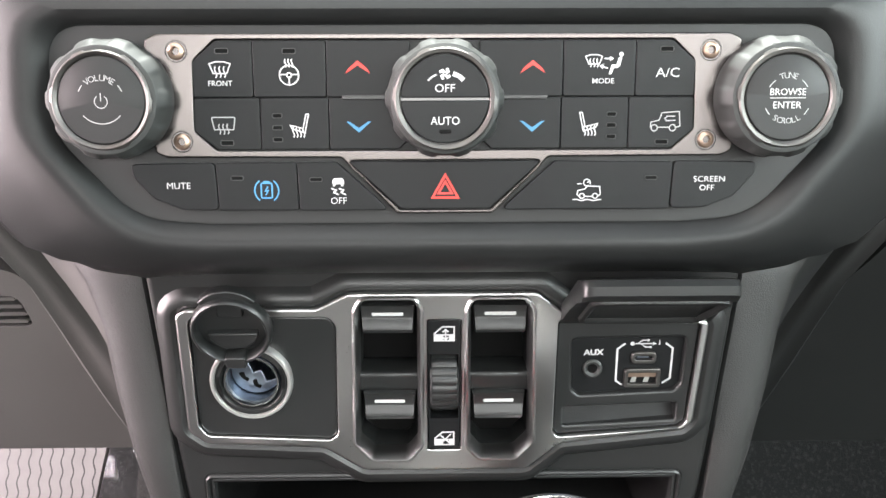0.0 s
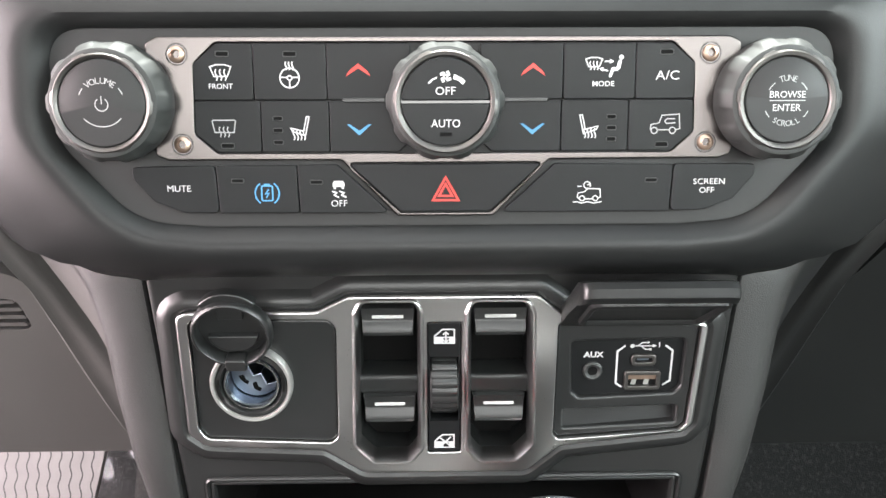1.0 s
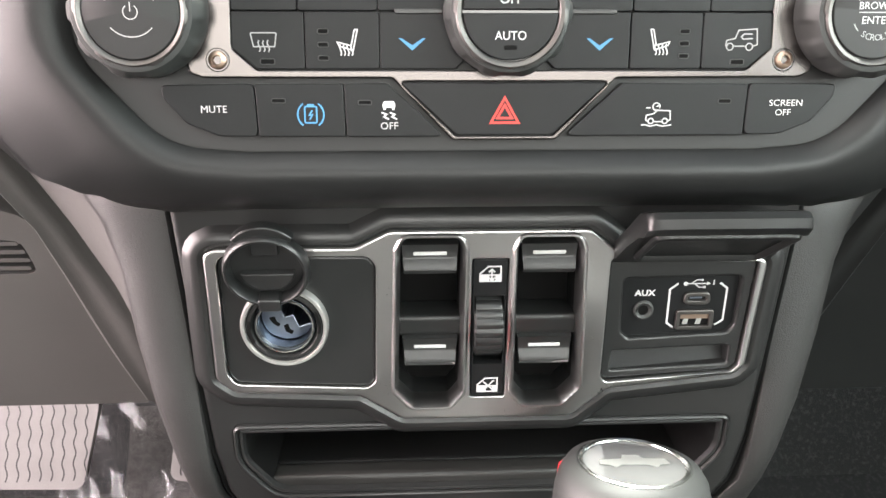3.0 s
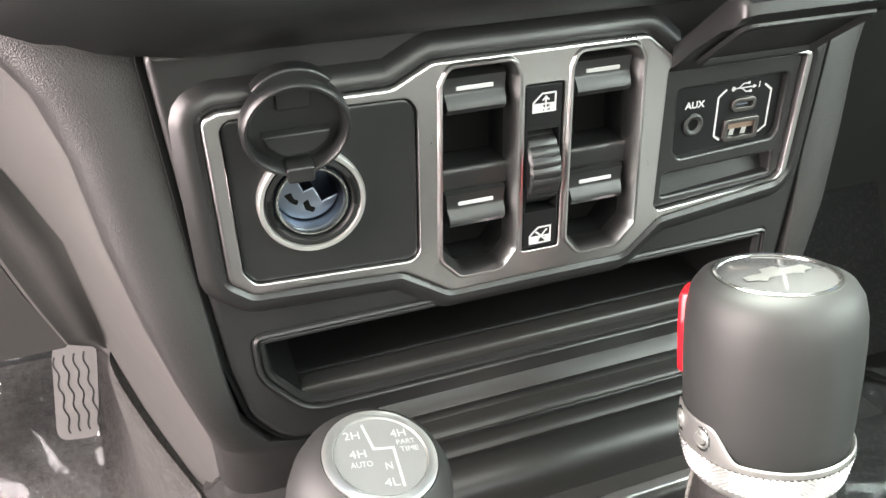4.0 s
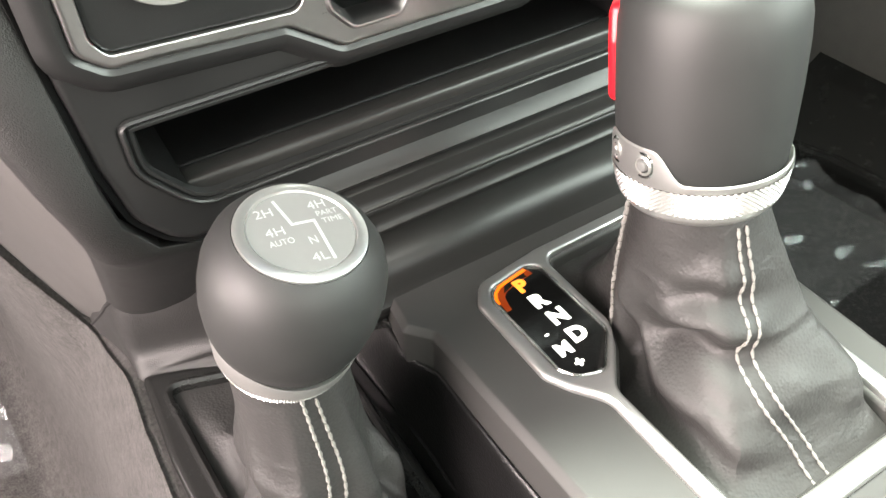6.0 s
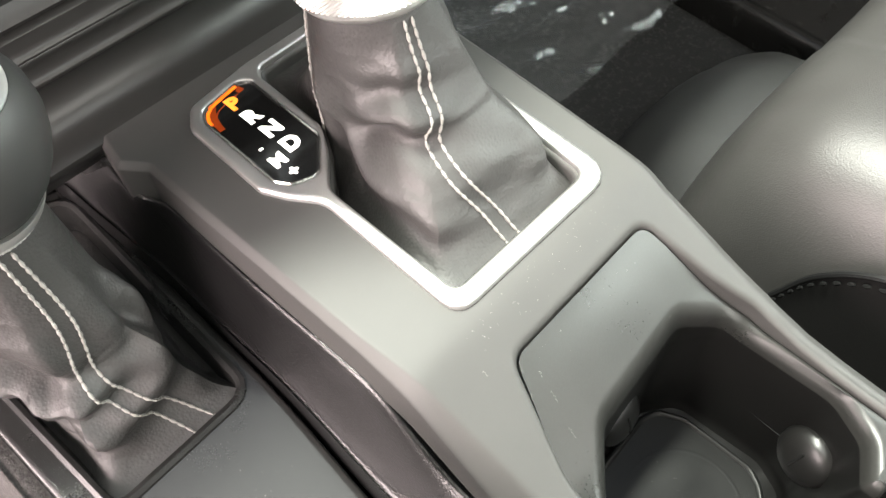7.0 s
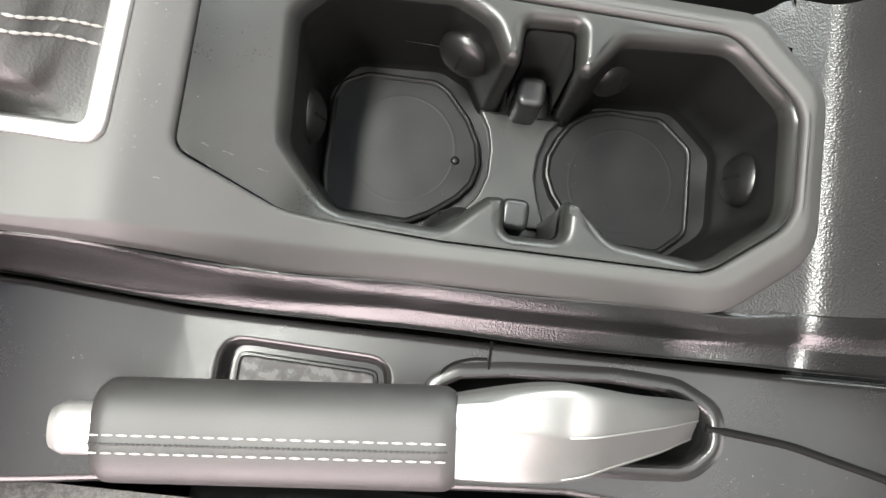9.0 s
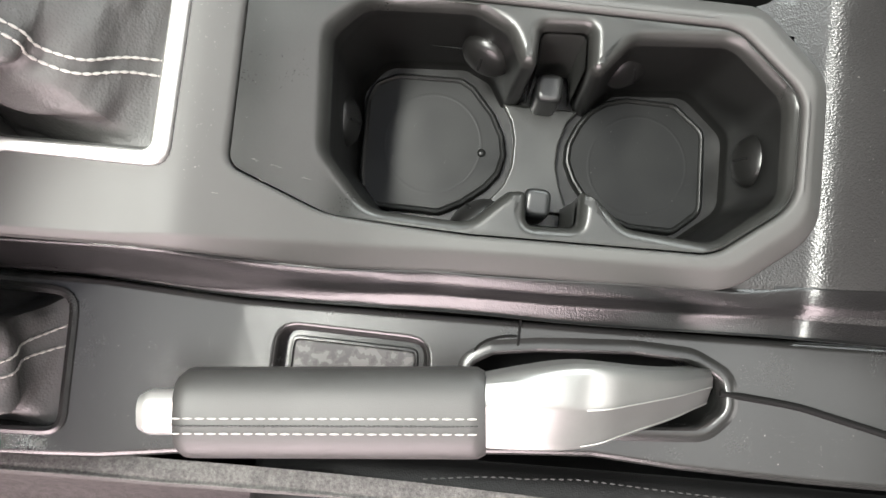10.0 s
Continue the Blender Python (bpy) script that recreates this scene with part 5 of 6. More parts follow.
for y in [-118, -112, -106, -102, -98.5, -97, -95.5, -94, -92.5, -91, -89.5] + [-88 + i * 7.8 for i in range(57)]:
    xl, zt = along(y, X_LEFT), curve(y, Z_TOP)
    xo = along(y, [(-112, -38), (25, -43), (150, -47), (210, -45.5), (262, -47), (330, -52), (350, -55)])
    ztop = min(zt - 8, along(y, [(-112, 371), (60, 371), (130, 374), (180, 396), (300, 400), (350, 398)]))
    w = xl - xo
    zl = along(y, [(-112, 354), (110, 353), (215, 360), (320, 372)])
    flat = max(0.0, min(1.0, (-36 - y) / 40))
    flat = flat * flat * (3 - 2 * flat)
    zl = lerp(zl, 363, flat)
    pinch = 1.5 * math.exp(-((y - 96) / 7.0) ** 2) - 1.2 * math.exp(-((y - 78) / 14.0) ** 2)
    ztop = lerp(ztop, 370.3, flat)
    row = [TOP(xl + 5, y, ztop - lerp(6, 0.5, flat)), TOP(xl + 1, y, ztop - lerp(1.5, 0.3, flat))]
    k_f = max(0.0, min(1.0, (y - 60) / 110))
    for (fx, fz), (gx, gz) in zip(((0.0, -0.01), (0.08, 0.02), (0.17, 0.08), (0.26, 0.15), (0.35, 0.26), (0.45, 0.52), (0.56, 0.77), (0.69, 0.86), (0.82, 0.93), (0.94, 0.985)), ((0.0, -0.01), (0.09, 0.0), (0.19, 0.08), (0.3, 0.22), (0.41, 0.38), (0.53, 0.55), (0.66, 0.72), (0.79, 0.86), (0.89, 0.94), (0.97, 0.97))):
        fx, fz = lerp(fx, gx, k_f), lerp(fz, gz, k_f)
        row.append(TOP(xl - fx * w, y, lerp(ztop, zl, fz) - pinch * math.sin(math.pi * fx)))
    lift = rise(y)
    rows.append([p + Vector((0, 0, lift * MM)) for p in row + [TOP(xo, y, zl - 0.5), TOP(xo + 1, y, zl - 30)]])
part("leather_edge", loft([smooth_path(r, 3) for r in rows], closed=False), STRIP, con, "black grained leather edge padding")
# driver's side ledge with openings for the lever boot and the parking brake
Z_LEDGE = [(-200, 348), (-140, 343), (-110, 340), (-84, 338), (-58, 336), (-25, 334), (30, 332), (150, 331), (205, 344), (230, 350), (340, 359), (380, 363)]
LED = [(-34, -200), (-39, -100), (-44, 24), (-48, 152), (-46, 210), (-47, 262), (-48, 348), (-129, 374), (-131, 330), (-126, 205), (-119.5, 150), (-111.5, 73), (-105.5, 20), (-102, -16), (-103, -55), (-102, -110), (-98, -200)]
BOOTH = rounded([(-54, 223.5), (-114.5, 221.5), (-122, 362), (-54, 341)], [9, 7, 5, 10], 4)
MATH = rounded(rect(-100, 64, -58, 135), 10, 5)
BRK = rounded([(-66, 44), (-60, 34), (-56.5, 14), (-52.5, -30), (-53, -56), (-60, -71), (-73, -73), (-83, -64), (-86, -36), (-91, 43)], [6, 6, 20, 20, 14, 8, 8, 12, 14, 6], 4)
bm = prism(rounded(LED, 3, 2), -60, 0, TOP, 3.0, holes=[BOOTH, MATH, BRK], hole_bev=2.0)
cut_rows(bm, range(-196, 370, 12))
for v in bm.verts:
    v.co.z += curve(v.co.y / MM, Z_LEDGE) * MM
ledge = part("side_ledge", bm, LEDGE, con, "black driver's side console ledge")
mp = ccw(MATH)
part("mat_recess", loft([[TOP(p.x, p.y, 331 + d) for p in inset(mp, k)] for k, d in ((-0.2, -2.4), (0.4, -10), (2.0, -12), (4.4, -12), (5.0, -10.4), (6.0, -10.2), (6.6, -12), (7, -16))]), LEDGE, con, "recess with a raised lip")
part("recess_mat", prism(inset(mp, 6.4), 314, 319.5, TOP, 0.8), CAMO, con, "grey camouflage pattern rubber mat")
# near-black block below the slot in place of its shaded depth
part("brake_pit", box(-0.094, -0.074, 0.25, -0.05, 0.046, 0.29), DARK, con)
part("corner_joint", tube([TOP(p.x, p.y, curve(p.y, Z_LEDGE) + 0.1) for p in smooth_path([(-78, 43.5, 0), (-70, 43.5, 0), (-61, 43.0, 0), (-55.4, 39.0, 0), (-52, 31.0, 0), (-51, 24.0, 0)], 5)], 0.0007, 8), DARK, ledge, "fine dark joint round the slot corner")
part("panel_gap", box(-0.0565, 0.0226, 0.331, -0.0432, 0.0236, 0.3334), DARK, ledge)
part("panel_split", tube([TOP(p.x, p.y, curve(p.y, Z_LEDGE) + 0.2) for p in smooth_path([(-66, -70, 0), (-66.6, -84, 0), (-68, -104, 0), (-71.2, -121, 0), (-76, -145, 0), (-81.5, -170, 0)], 4)], 0.0017, 8), DARK, ledge)
bp0 = ccw(BRK)
part("slot_rim", loft([[TOP(p.x, p.y, curve(p.y, Z_LEDGE) + d) for p in inset(bp0, k)] for k, d in ((1.0, -8), (0.8, -0.8), (0.2, 0.6), (-0.8, 1.3), (-2.6, 1.3), (-4.6, 0.7), (-6.2, -0.1), (-6.6, -1.2))]), LEDGE, ledge, "moulded rim of the brake slot")
part("side_wall", prism([(-129, 345), (-124.5, 205), (-118, 150), (-110, 73), (-104, 20), (-100.5, -16), (-101.5, -55), (-100, -118), (-92, -118), (-92, 345)], 60, 326, TOP, 2), LEDGE, con)
part("right_wall", prism([(91, -118), (100, -118), (100, 100), (93, 150), (92, 320), (85, 320), (85, 150), (91, 110)], 40, 368, TOP, 3), LEDGE, con, "black console side wall")
SEAMLINE = smooth_path([(-141, 447, 335), (-134, 419, 364), (-128, 391, 393), (-118, 381, 399), (-100, 366, 409), (-88, 359, 413), (-66, 351, 424), (-46, 345, 430)], 4)
LOWLINE = smooth_path([(-136, 412, 344), (-131, 385, 354), (-129, 374, 359), (-118, 370.5, 361.5), (-100, 365, 364), (-88, 361, 366), (-66, 353, 370), (-46, 347, 374)], 4)
rows = []
for a, b in zip(SEAMLINE, LOWLINE):
    dip = Vector((0, 2.0, -1.0)) * min(1, (a - b).length / 30)
    rows.append(smooth_path([(a + Vector((0, 6, -1))) * MM, a * MM, (a.lerp(b, 0.35) + dip * 0.4) * MM, (a.lerp(b, 0.65) + dip * 1.8 + Vector((0, 0, -4))) * MM, (a.lerp(b, 0.85) + Vector((0, 0, -3.5))) * MM, b * MM, (b + Vector((2, -6, -4))) * MM], 4))
part("ledge_apron", loft(rows, closed=False), SKIN, con, "black leather apron under the dash bolster")
part("apron_edge", tube([(p + Vector((0, -0.8, -0.6))) * MM for p in SEAMLINE], 0.0009, 8), SKIN, con)
# front ramp with ribs between the tray and the shifter deck
prof = [(312, 400), (306, 411), (309, 413.5), (314, 413.8), (319, 414.5), (323, 418), (325.5, 424), (325, 431), (321, 435), (322.5, 437.5), (328, 438.5), (329, 441), (324, 444), (325, 446.5), (331, 448), (331, 452), (327, 456), (333, 462)]
pr = smooth_path([(y, z, 0) for y, z in prof], 3)
part("ribbed_ramp", loft([[TOP(x, p.x + dy, p.y) for p in pr] for x, dy in ((-80, 26), (-76, 16), (-71, 6), (-67, 1.5), (-63, 0), (0, 0), (60, 0), (96, 0), (101, 2), (106, 7))], closed=False), RAMP, con, "satin black ribbed ramp")
part("deck_front", prism([(-46, 345), (-46, 325), (-38, 300), (93, 300), (93, 345)], 330, 403, TOP, 3), LEDGE, con)

# leather deck behind the cups, rising into the armrest box
def deck_z(x, y):
    return 370.4 - 8.4 * max(0.0, min(1.0, (-19 - x) / 15)) + rise(y)


DY = [-77, -84, -88, -89.5, -91, -92.5, -94, -95.5, -97, -98.5, -102, -106, -112, -118]
DX = [-38, -36, -32, -28, -22, -15, -8, 0, 12, 24, 36, 48, 60, 72, 84, 94, 102, 108, 111, 112]
bm = loft([[TOP(x, y, deck_z(x, y) - (3 if x > 111 else 0)) for x in DX] for y in DY], closed=False)
loft([[TOP(x, y, deck_z(x, y)) for x in (-21, -18, -15, -12, -9, -6)] for y in (-54, -62, -70, -77)], closed=False, bm=bm)
loft([[TOP(x, y, deck_z(x, y) - (3 if x > 111 else 0)) for x in [lerp(90, min(112, 101.5 + max(0, -62 - y) * 0.75), i / 5) for i in range(6)]] for y in (-60, -64, -68, -72, -77)], closed=False, bm=bm)
part("rear_deck", bm, DECKSKIN, con, "grained black leather deck behind the cups")
arm = thing("armrest_box", TOP(36, -160, 395), "black grained leather armrest box behind the cup holders", "armrest")
rows = []
for y, dz in ((-117.5, 0.2), (-121, 0), (-125, -0.3), (-128, -1), (-131, -3)):
    rows.append([TOP(x, y, min(deck_z(x, y), deck_z(40, y)) + dz - (3 if x > 111 else 0)) for x in (-39, -37, -30, -15, 0, 20, 40, 60, 80, 100, 108, 111, 112)])
part("front", loft(rows, closed=False), DECKSKIN, arm, "grained leather front of the armrest box")
part("lid", prism(rounded(rect(-40, -330, 112, -127), 12, 4), 445, 470, TOP, 9), STRIP, arm, "padded leather armrest lid")
plain("console_rear_wall", box(-0.098, -0.34, 0.05, 0.11, -0.12, 0.30, 0.01), LEDGE, "black console body behind the brake lever", "console body")

# ---- gear shifter ----
sh = thing("gear_shifter", TOP(36, 232, 418), "gear shifter with leather boot, metal collar and grey knob", "gear shifter")
bm = prism(bz_out, -1, 2.6, TOP, 1.6, holes=[bz_in, inset(disp, -0.6)], hole_bev=1.2)
bez = part("boot_bezel", drape(bm), BEZEL, sh, "satin silver boot bezel")
dpl = part("gear_display", drape(prism(disp, -2, 1.9, TOP, 0.6)), GLOSS, sh, "gloss black gear display")
part("display_rim", drape(loft([[TOP(p.x, p.y, d) for p in inset(disp, k)] for k, d in ((-0.8, 2.2), (-0.3, 2.7), (0.3, 2.5), (0.4, 1.6))])), CHROME, dpl)
FD = lambda a, b, c: TOP(a, b, 0) + Vector((0, 0, (curve(b, Z_TOP) + 1.95 + c) * MM))
for ch, x, y, h, mt in (("P", 3.6, 283.0, 6.8, PGLOW), ("R", 4.4, 273.4, 6.8, WGLOW), ("N", 5.2, 263.6, 6.8, WGLOW), ("D", 5.8, 253.6, 6.8, WGLOW), ("-", -3.6, 258.5, 0.9, WGLOW), ("M", -2.6, 250.6, 5.6, WGLOW), ("+", -1.8, 243.2, 3.4, WGLOW)):
    part("gear_letter", words(ch, x, y, h * 1.04, FD, 0.0, bold=0.055), mt, dpl, "lit amber letter" if ch == "P" else "backlit white letter")
# glowing patches painted for the amber letter's spill over the display
part("edge_spill", ribbon([[(-8.7, 279.5), (-8.2, 282.2), (-6.6, 285.0), (-3.6, 286.9), (3, 288.3), (9.6, 289.3)]], 1.2, 0.05, FD), AMBER, dpl, "amber spill of the lit letter, painted along the display edge")
part("spill_field", patch([[(-8.7, 275.0), (-8.2, 281.8), (-6.6, 284.6), (-3.6, 286.5), (3, 287.9), (10.4, 288.9), (10.9, 286.0), (3.4, 285.0), (-2.4, 283.6), (-4.8, 281.6), (-5.8, 278.4), (-6.4, 275.0)]], -0.05, FD), EMBER, dpl, "dim amber spill of the lit letter, painted as a glowing field")
AX = Vector((0.03, 0.185, 1)).normalized()
fk = frame_at((0.0385, 0.2515, 0.5225), Vector((1, 0, -AX.x)), AX.cross(Vector((1, 0, -AX.x))), AX)
FK = lambda a, b, c: fk(a * 0.88 * MM, b * 0.88 * MM, c * MM)


part("knob", lathe([(26.0, -35.5), (27.0, -34), (27.8, -26), (28.4, -12), (28.5, 0), (28.0, 7), (26.6, 12.4), (24.2, 15.6), (20.6, 17.0), (19.8, 16.6)], FK, 96), KNOB, sh, "soft grey coated knob")
part("knob_cap", lathe([(20.0, 16.2), (19.8, 17.3), (19.2, 17.6), (18.4, 17.2), (18.2, 16.8)], FK, 72), CHROME, sh, "thin bright ring")
emb = part("emblem_disc", lathe([(18.6, 16.6), (10, 17.1), (0, 17.3)], FK, 64), LENS, sh, "dark emblem disc")
part("emblem", patch([rounded([(-13, -2), (-12.5, 1.5), (-4, 2.2), (-3, 5.2), (3, 5.2), (4, 2.6), (12, 2.4), (13, -2), (9, -2.6), (7.5, -4.6), (4, -2.6), (-5, -2.6), (-7.5, -4.6), (-10, -2.6)], 0.8, 2)], 17.35, FK), SILVER, emb, "silver off-road vehicle outline")
# collar: a scooped upper edge, a knurled band and a smooth foot
bm = bmesh.new()
rings = []
for i in range(7):
    ring = []
    for k in range(120):
        a = 2 * math.pi * k / 120
        off = min(1.0, max(0.0, (44 - abs(math.degrees(a) - 170)) / 22))
        zt = -33.4 + 8.6 * off * off * (3 - 2 * off)
        r, z = [(27.2, -36.0), (28.4, -35.4), (28.7, -34.6), (28.8, zt - 0.7), (28.75, zt), (28.3, zt + 0.5), (27.0, zt - 0.6)][i]
        ring.append(FK(r * math.cos(a), r * math.sin(a), z))
    rings.append(ring)
part("collar", loft(rings), SILVER, sh, "satin silver scooped collar")
part("knurled_band", knurl(FK, 26.8, 28.6, -43.4, -35.3, 12, 168, 0.6), SILVER, sh, "knurled metal band", smooth=False)
FP = lambda a, b, c: FK((28.6 + c) * math.cos(radians(171.5) + a / 28.6), (28.6 + c) * math.sin(radians(171.5) + a / 28.6), -29.4 + b)
pill = ccw(rounded(rect(-10.5, -3.6, 10.5, 3.6), 3.4, 6))
part("screw_recess", loft([[FP(p.x, p.y, d) for p in inset(pill, k)] for k, d in ((-0.5, 0.1), (-0.1, 0.55), (0.4, 0.5), (0.7, 0.25))]), CHROME, sh, "bright rim round the screw recess")
part("recess_plate", prism(inset(pill, 0.5), 0.0, 0.3, FP), RINGGREY, sh)
part("collar_foot", lathe([(21, -48.5), (24.6, -47.1), (26.6, -44.6), (26.9, -42.8)], FK, 72), SILVER, sh)
for ang in (157, 186):
    a = radians(ang)
    nv = Vector((math.cos(a), math.sin(a), 0))
    c0 = FK(28.8 * math.cos(a), 28.8 * math.sin(a), -29.4)
    ax = (FK(math.cos(a), math.sin(a), 0) - FK(0, 0, 0)).normalized()
    sx = ax.cross(AX).normalized()
    f2 = frame_at(c0, sx, AX, ax)
    part("collar_screw", lathe([(2.9, -1), (2.9, 0.3), (2.4, 0.6), (2.2, -0.1), (1.6, 0.0), (1.4, 0.9), (0, 1.1)], lambda x, y, c, f2=f2: f2(x * MM, y * MM, c * MM), 28), SILVER, sh, "small silver screw")
fr2 = frame_at(FK(-18.0, 20.6, -4), FK(0.75, 0.66, 0) - FK(0, 0, 0), AX, FK(-0.66, 0.75, 0) - FK(0, 0, 0))
part("release_button", prism(rounded([(-6, -14), (6, -14), (8, 4), (6, 14), (-6, 14), (-8, 4)], 3, 4), -2, 3.0, lambda a, b, c: fr2(a * 0.8 * MM, b * MM, c * 0.8 * MM), 2.5), REDPLASTIC, sh, "red shift release button")


def boot(base, base_z, top_c, top_r, axis, folds, seed, n=144, m=60, flare=0.62, splay=0.0, sink=0.0, sink_x=0.0, roll=0.0, crease=1.0, tight=2.0, rear=0.0, hollow=math.pi, plan=()):
    """Leather gaiter from a framed opening up to a round neck, with soft diagonal folds."""
    rnd = random.Random(seed)
    waves = [(rnd.choice((2, 3)), rnd.uniform(0, 6.28), rnd.uniform(3, 5), rnd.uniform(0.2, 0.4)) for _ in range(3)]
    base = ccw(base)
    cb = sum(base, Vector((0, 0))) / len(base)
    # resample the opening by angle
    poly = base
    def edge_at(a):
        d = Vector((math.cos(a), math.sin(a)))
        best = None
        for i in range(len(poly)):
            p, q = poly[i] - cb, poly[(i + 1) % len(poly)] - cb
            den = d.x * (q.y - p.y) - d.y * (q.x - p.x)
            if abs(den) < 1e-12:
                continue
            t = (p.x * (q.y - p.y) - p.y * (q.x - p.x)) / den
            s = (p.x * d.y - p.y * d.x) / den
            if t > 0 and -1e-6 <= s <= 1 + 1e-6:
                best = t if best is None else max(best, t)
        return cb + d * (best or 1)
    edge = [edge_at(2 * math.pi * k / n) for k in range(n)]
    axis = Vector(axis).normalized()
    sx = Vector((1, 0, -axis.x)).normalized()
    sy = axis.cross(sx)
    rings = []
    for i in range(m + 1):
        s = i / m
        ring = []
        for k in range(n):
            a = 2 * math.pi * k / n
            e = edge[k]
            lo = Vector((e.x * MM, e.y * MM, (base_z(e.x, e.y) - sink * max(0.0, min(1.0, (sink_x - e.x) / 14)) * max(0.0, min(1.0, (e.y - 190) / 25))) * MM))
            hi = Vector(top_c) + (top_r * MM) * (math.cos(a) * sx + math.sin(a) * sy)
            fl = flare + splay * math.cos(a - hollow) - rear * math.sin(a)
            p = lo.lerp(hi, s ** fl)
            p.z = lerp(lo.z, hi.z, s ** 1.12)
            amp = math.sin(math.pi * min(1, s * 1.04)) ** 0.7 if s < 0.96 else 0
            amp *= max(0.0, min(1.0, (tight - s) / 0.25))
            f = 0
            for (kk, ph, tw, w) in waves:
                c = math.sin(kk * a + ph + tw * s)
                f += w * c
            q = Vector((1.15 * math.cos(a + 1.3 * s) + seed, 1.15 * math.sin(a + 1.3 * s), 1.3 * s))
            f += crease * (3.0 * (0.42 - abs(noise.noise(q))) + 0.9 * (0.3 - abs(noise.noise(q * 2.1 + Vector((5, 0, 0))))))
            f += 0.3 * noise.noise(q * 3.1 + Vector((0, 0, 2.4 * s))) + 0.16 * noise.noise(q * 7.0)
            for a0, slope, wid, amp0, sc, sw in plan:
                da = (a - radians(a0) - slope * (s - sc) + math.pi) % (2 * math.pi) - math.pi
                f += amp0 * math.exp(-(da / wid) ** 2 - ((s - sc) / sw) ** 2)
            d = Vector((math.cos(a), math.sin(a), 0.25))
            lip = roll * (0.55 + 0.45 * math.cos(a - 3.4)) * math.exp(-((s - 0.66) / 0.07) ** 2)
            ring.append(p + d * ((folds * amp * f * 0.4 + lip) * MM))
        rings.append(ring)
    return rings


def stitch_rows(rings, k0, off, parent, r=0.38, s0=0, s1=None, length=0.8, lean=0.0, bow=0.0):
    """Two rows of pale stitches running down a gaiter."""
    n = len(rings[0])
    for side in (-off, off):
        line = []
        for j0, rg in enumerate(rings[s0:s1]):
            s_up = j0 / len(rings)
            kk = k0 + side * (1 + 0.5 * s_up) + lean * s_up + bow * math.exp(-((s_up - 0.42) / 0.2) ** 2)
            i0 = int(math.floor(kk)) % n
            f = kk - math.floor(kk)
            p = rg[i0].lerp(rg[(i0 + 1) % n], f)
            cen0 = sum((rg[j] for j in range(0, n, 8)), Vector()) / (n // 8)
            line.append(p + (p - cen0).normalized() * 0.35 * MM)
        stitches(line, 3.6 * MM, length, r * MM, parent)


def stitches(line, pitch, fill, r, parent, mat=None, name="stitching"):
    """Separate short threads laid along a line, joined in one seam."""
    pts = [Vector(p) for p in line]
    acc = [0.0]
    for a, b in zip(pts, pts[1:]):
        acc.append(acc[-1] + (b - a).length)

    def point(s):
        for i in range(len(pts) - 1):
            if s <= acc[i + 1]:
                return pts[i].lerp(pts[i + 1], (s - acc[i]) / max(1e-9, acc[i + 1] - acc[i]))
        return pts[-1]
    bm = bmesh.new()
    s = 0.0
    while s + pitch * fill < acc[-1]:
        tube([point(s), point(s + pitch * fill * 0.5), point(s + pitch * fill)], r, 6, bm=bm, taper=lambda f: 0.7 + 0.6 * math.sin(math.pi * f))
        s += pitch
    if len(bm.verts):
        part(name, bm, mat or THREAD, parent)


rings = boot(inset(bz_in, 0.8), lambda x, y: curve(y, Z_TOP) - 6.0, FK(0, 0, -47), 19.6, AX, 4.0, 5, flare=0.56, splay=-0.32, rear=0.3, hollow=3.6, sink=13.0, sink_x=26.0, crease=0.14, plan=((268, 0.0, 0.75, 3.2, 0.34, 0.16), (196, 0.4, 0.5, -6.0, 0.3, 0.2), (226, -3.2, 0.30, 5.0, 0.30, 0.16), (206, -3.4, 0.24, -3.4, 0.28, 0.18), (238, -1.6, 0.42, -5.4, 0.50, 0.07), (236, -1.2, 0.46, 3.4, 0.60, 0.07), (246, -1.0, 0.4, -2.0, 0.70, 0.05), (244, -0.8, 0.4, 1.6, 0.78, 0.05), (306, 1.6, 0.22, 3.0, 0.3, 0.16), (322, 1.6, 0.16, -4.0, 0.36, 0.16), (340, 1.2, 0.3, 2.6, 0.36, 0.2), (170, 0.5, 0.3, 1.6, 0.6, 0.25)))
part("bezel_wall", loft([[TOP(p.x, p.y, curve(p.y, Z_TOP) + d) for p in inset(bz_in, k)] for k, d in ((-0.4, 1.0), (0.3, -2), (0.6, -14))]), BLACK, bez)
bt = part("boot", loft(rings), LEATHER, sh, "creased black leather shift boot")
stitch_rows(rings, 144 * 0.757, 1.05, bt, r=0.5, length=0.9, lean=-5, bow=-3.6)
stitch_rows(rings, 144 * 0.40, 0.9, bt, r=0.55, length=0.9)

# ---- transfer case lever ----
tl = thing("transfer_case_lever", TOP(-86, 270, 355), "transfer case lever with round grey knob and leather boot", "transfer lever")
AT2 = Vector((0.2, -0.2, 1)).normalized()
ft2 = frame_at((-0.0828, 0.2705, 0.479), Vector((1, 0, -AT2.x / AT2.z)).normalized(), AT2.cross(Vector((1, 0, -AT2.x / AT2.z)).normalized()), AT2)
FT = lambda a, b, c: ft2(a * MM, b * MM, (c if c > 0 else 0.9 * c) * MM)
part("knob", lathe([(18.2, -23.0), (20.6, -19.5), (22.9, -12), (24.2, -4), (24.5, 3), (23.9, 9.5), (22.0, 15.4), (19.2, 19.4), (17.0, 21.0), (16.6, 20.8)], FT, 96), KNOB, tl, "soft grey round knob")
part("knob_ring", lathe([(16.7, 20.4), (16.6, 21.5), (15.4, 22.0), (13.8, 21.9), (13.4, 21.2)], FT, 72), SILVER, tl, "silver ring")
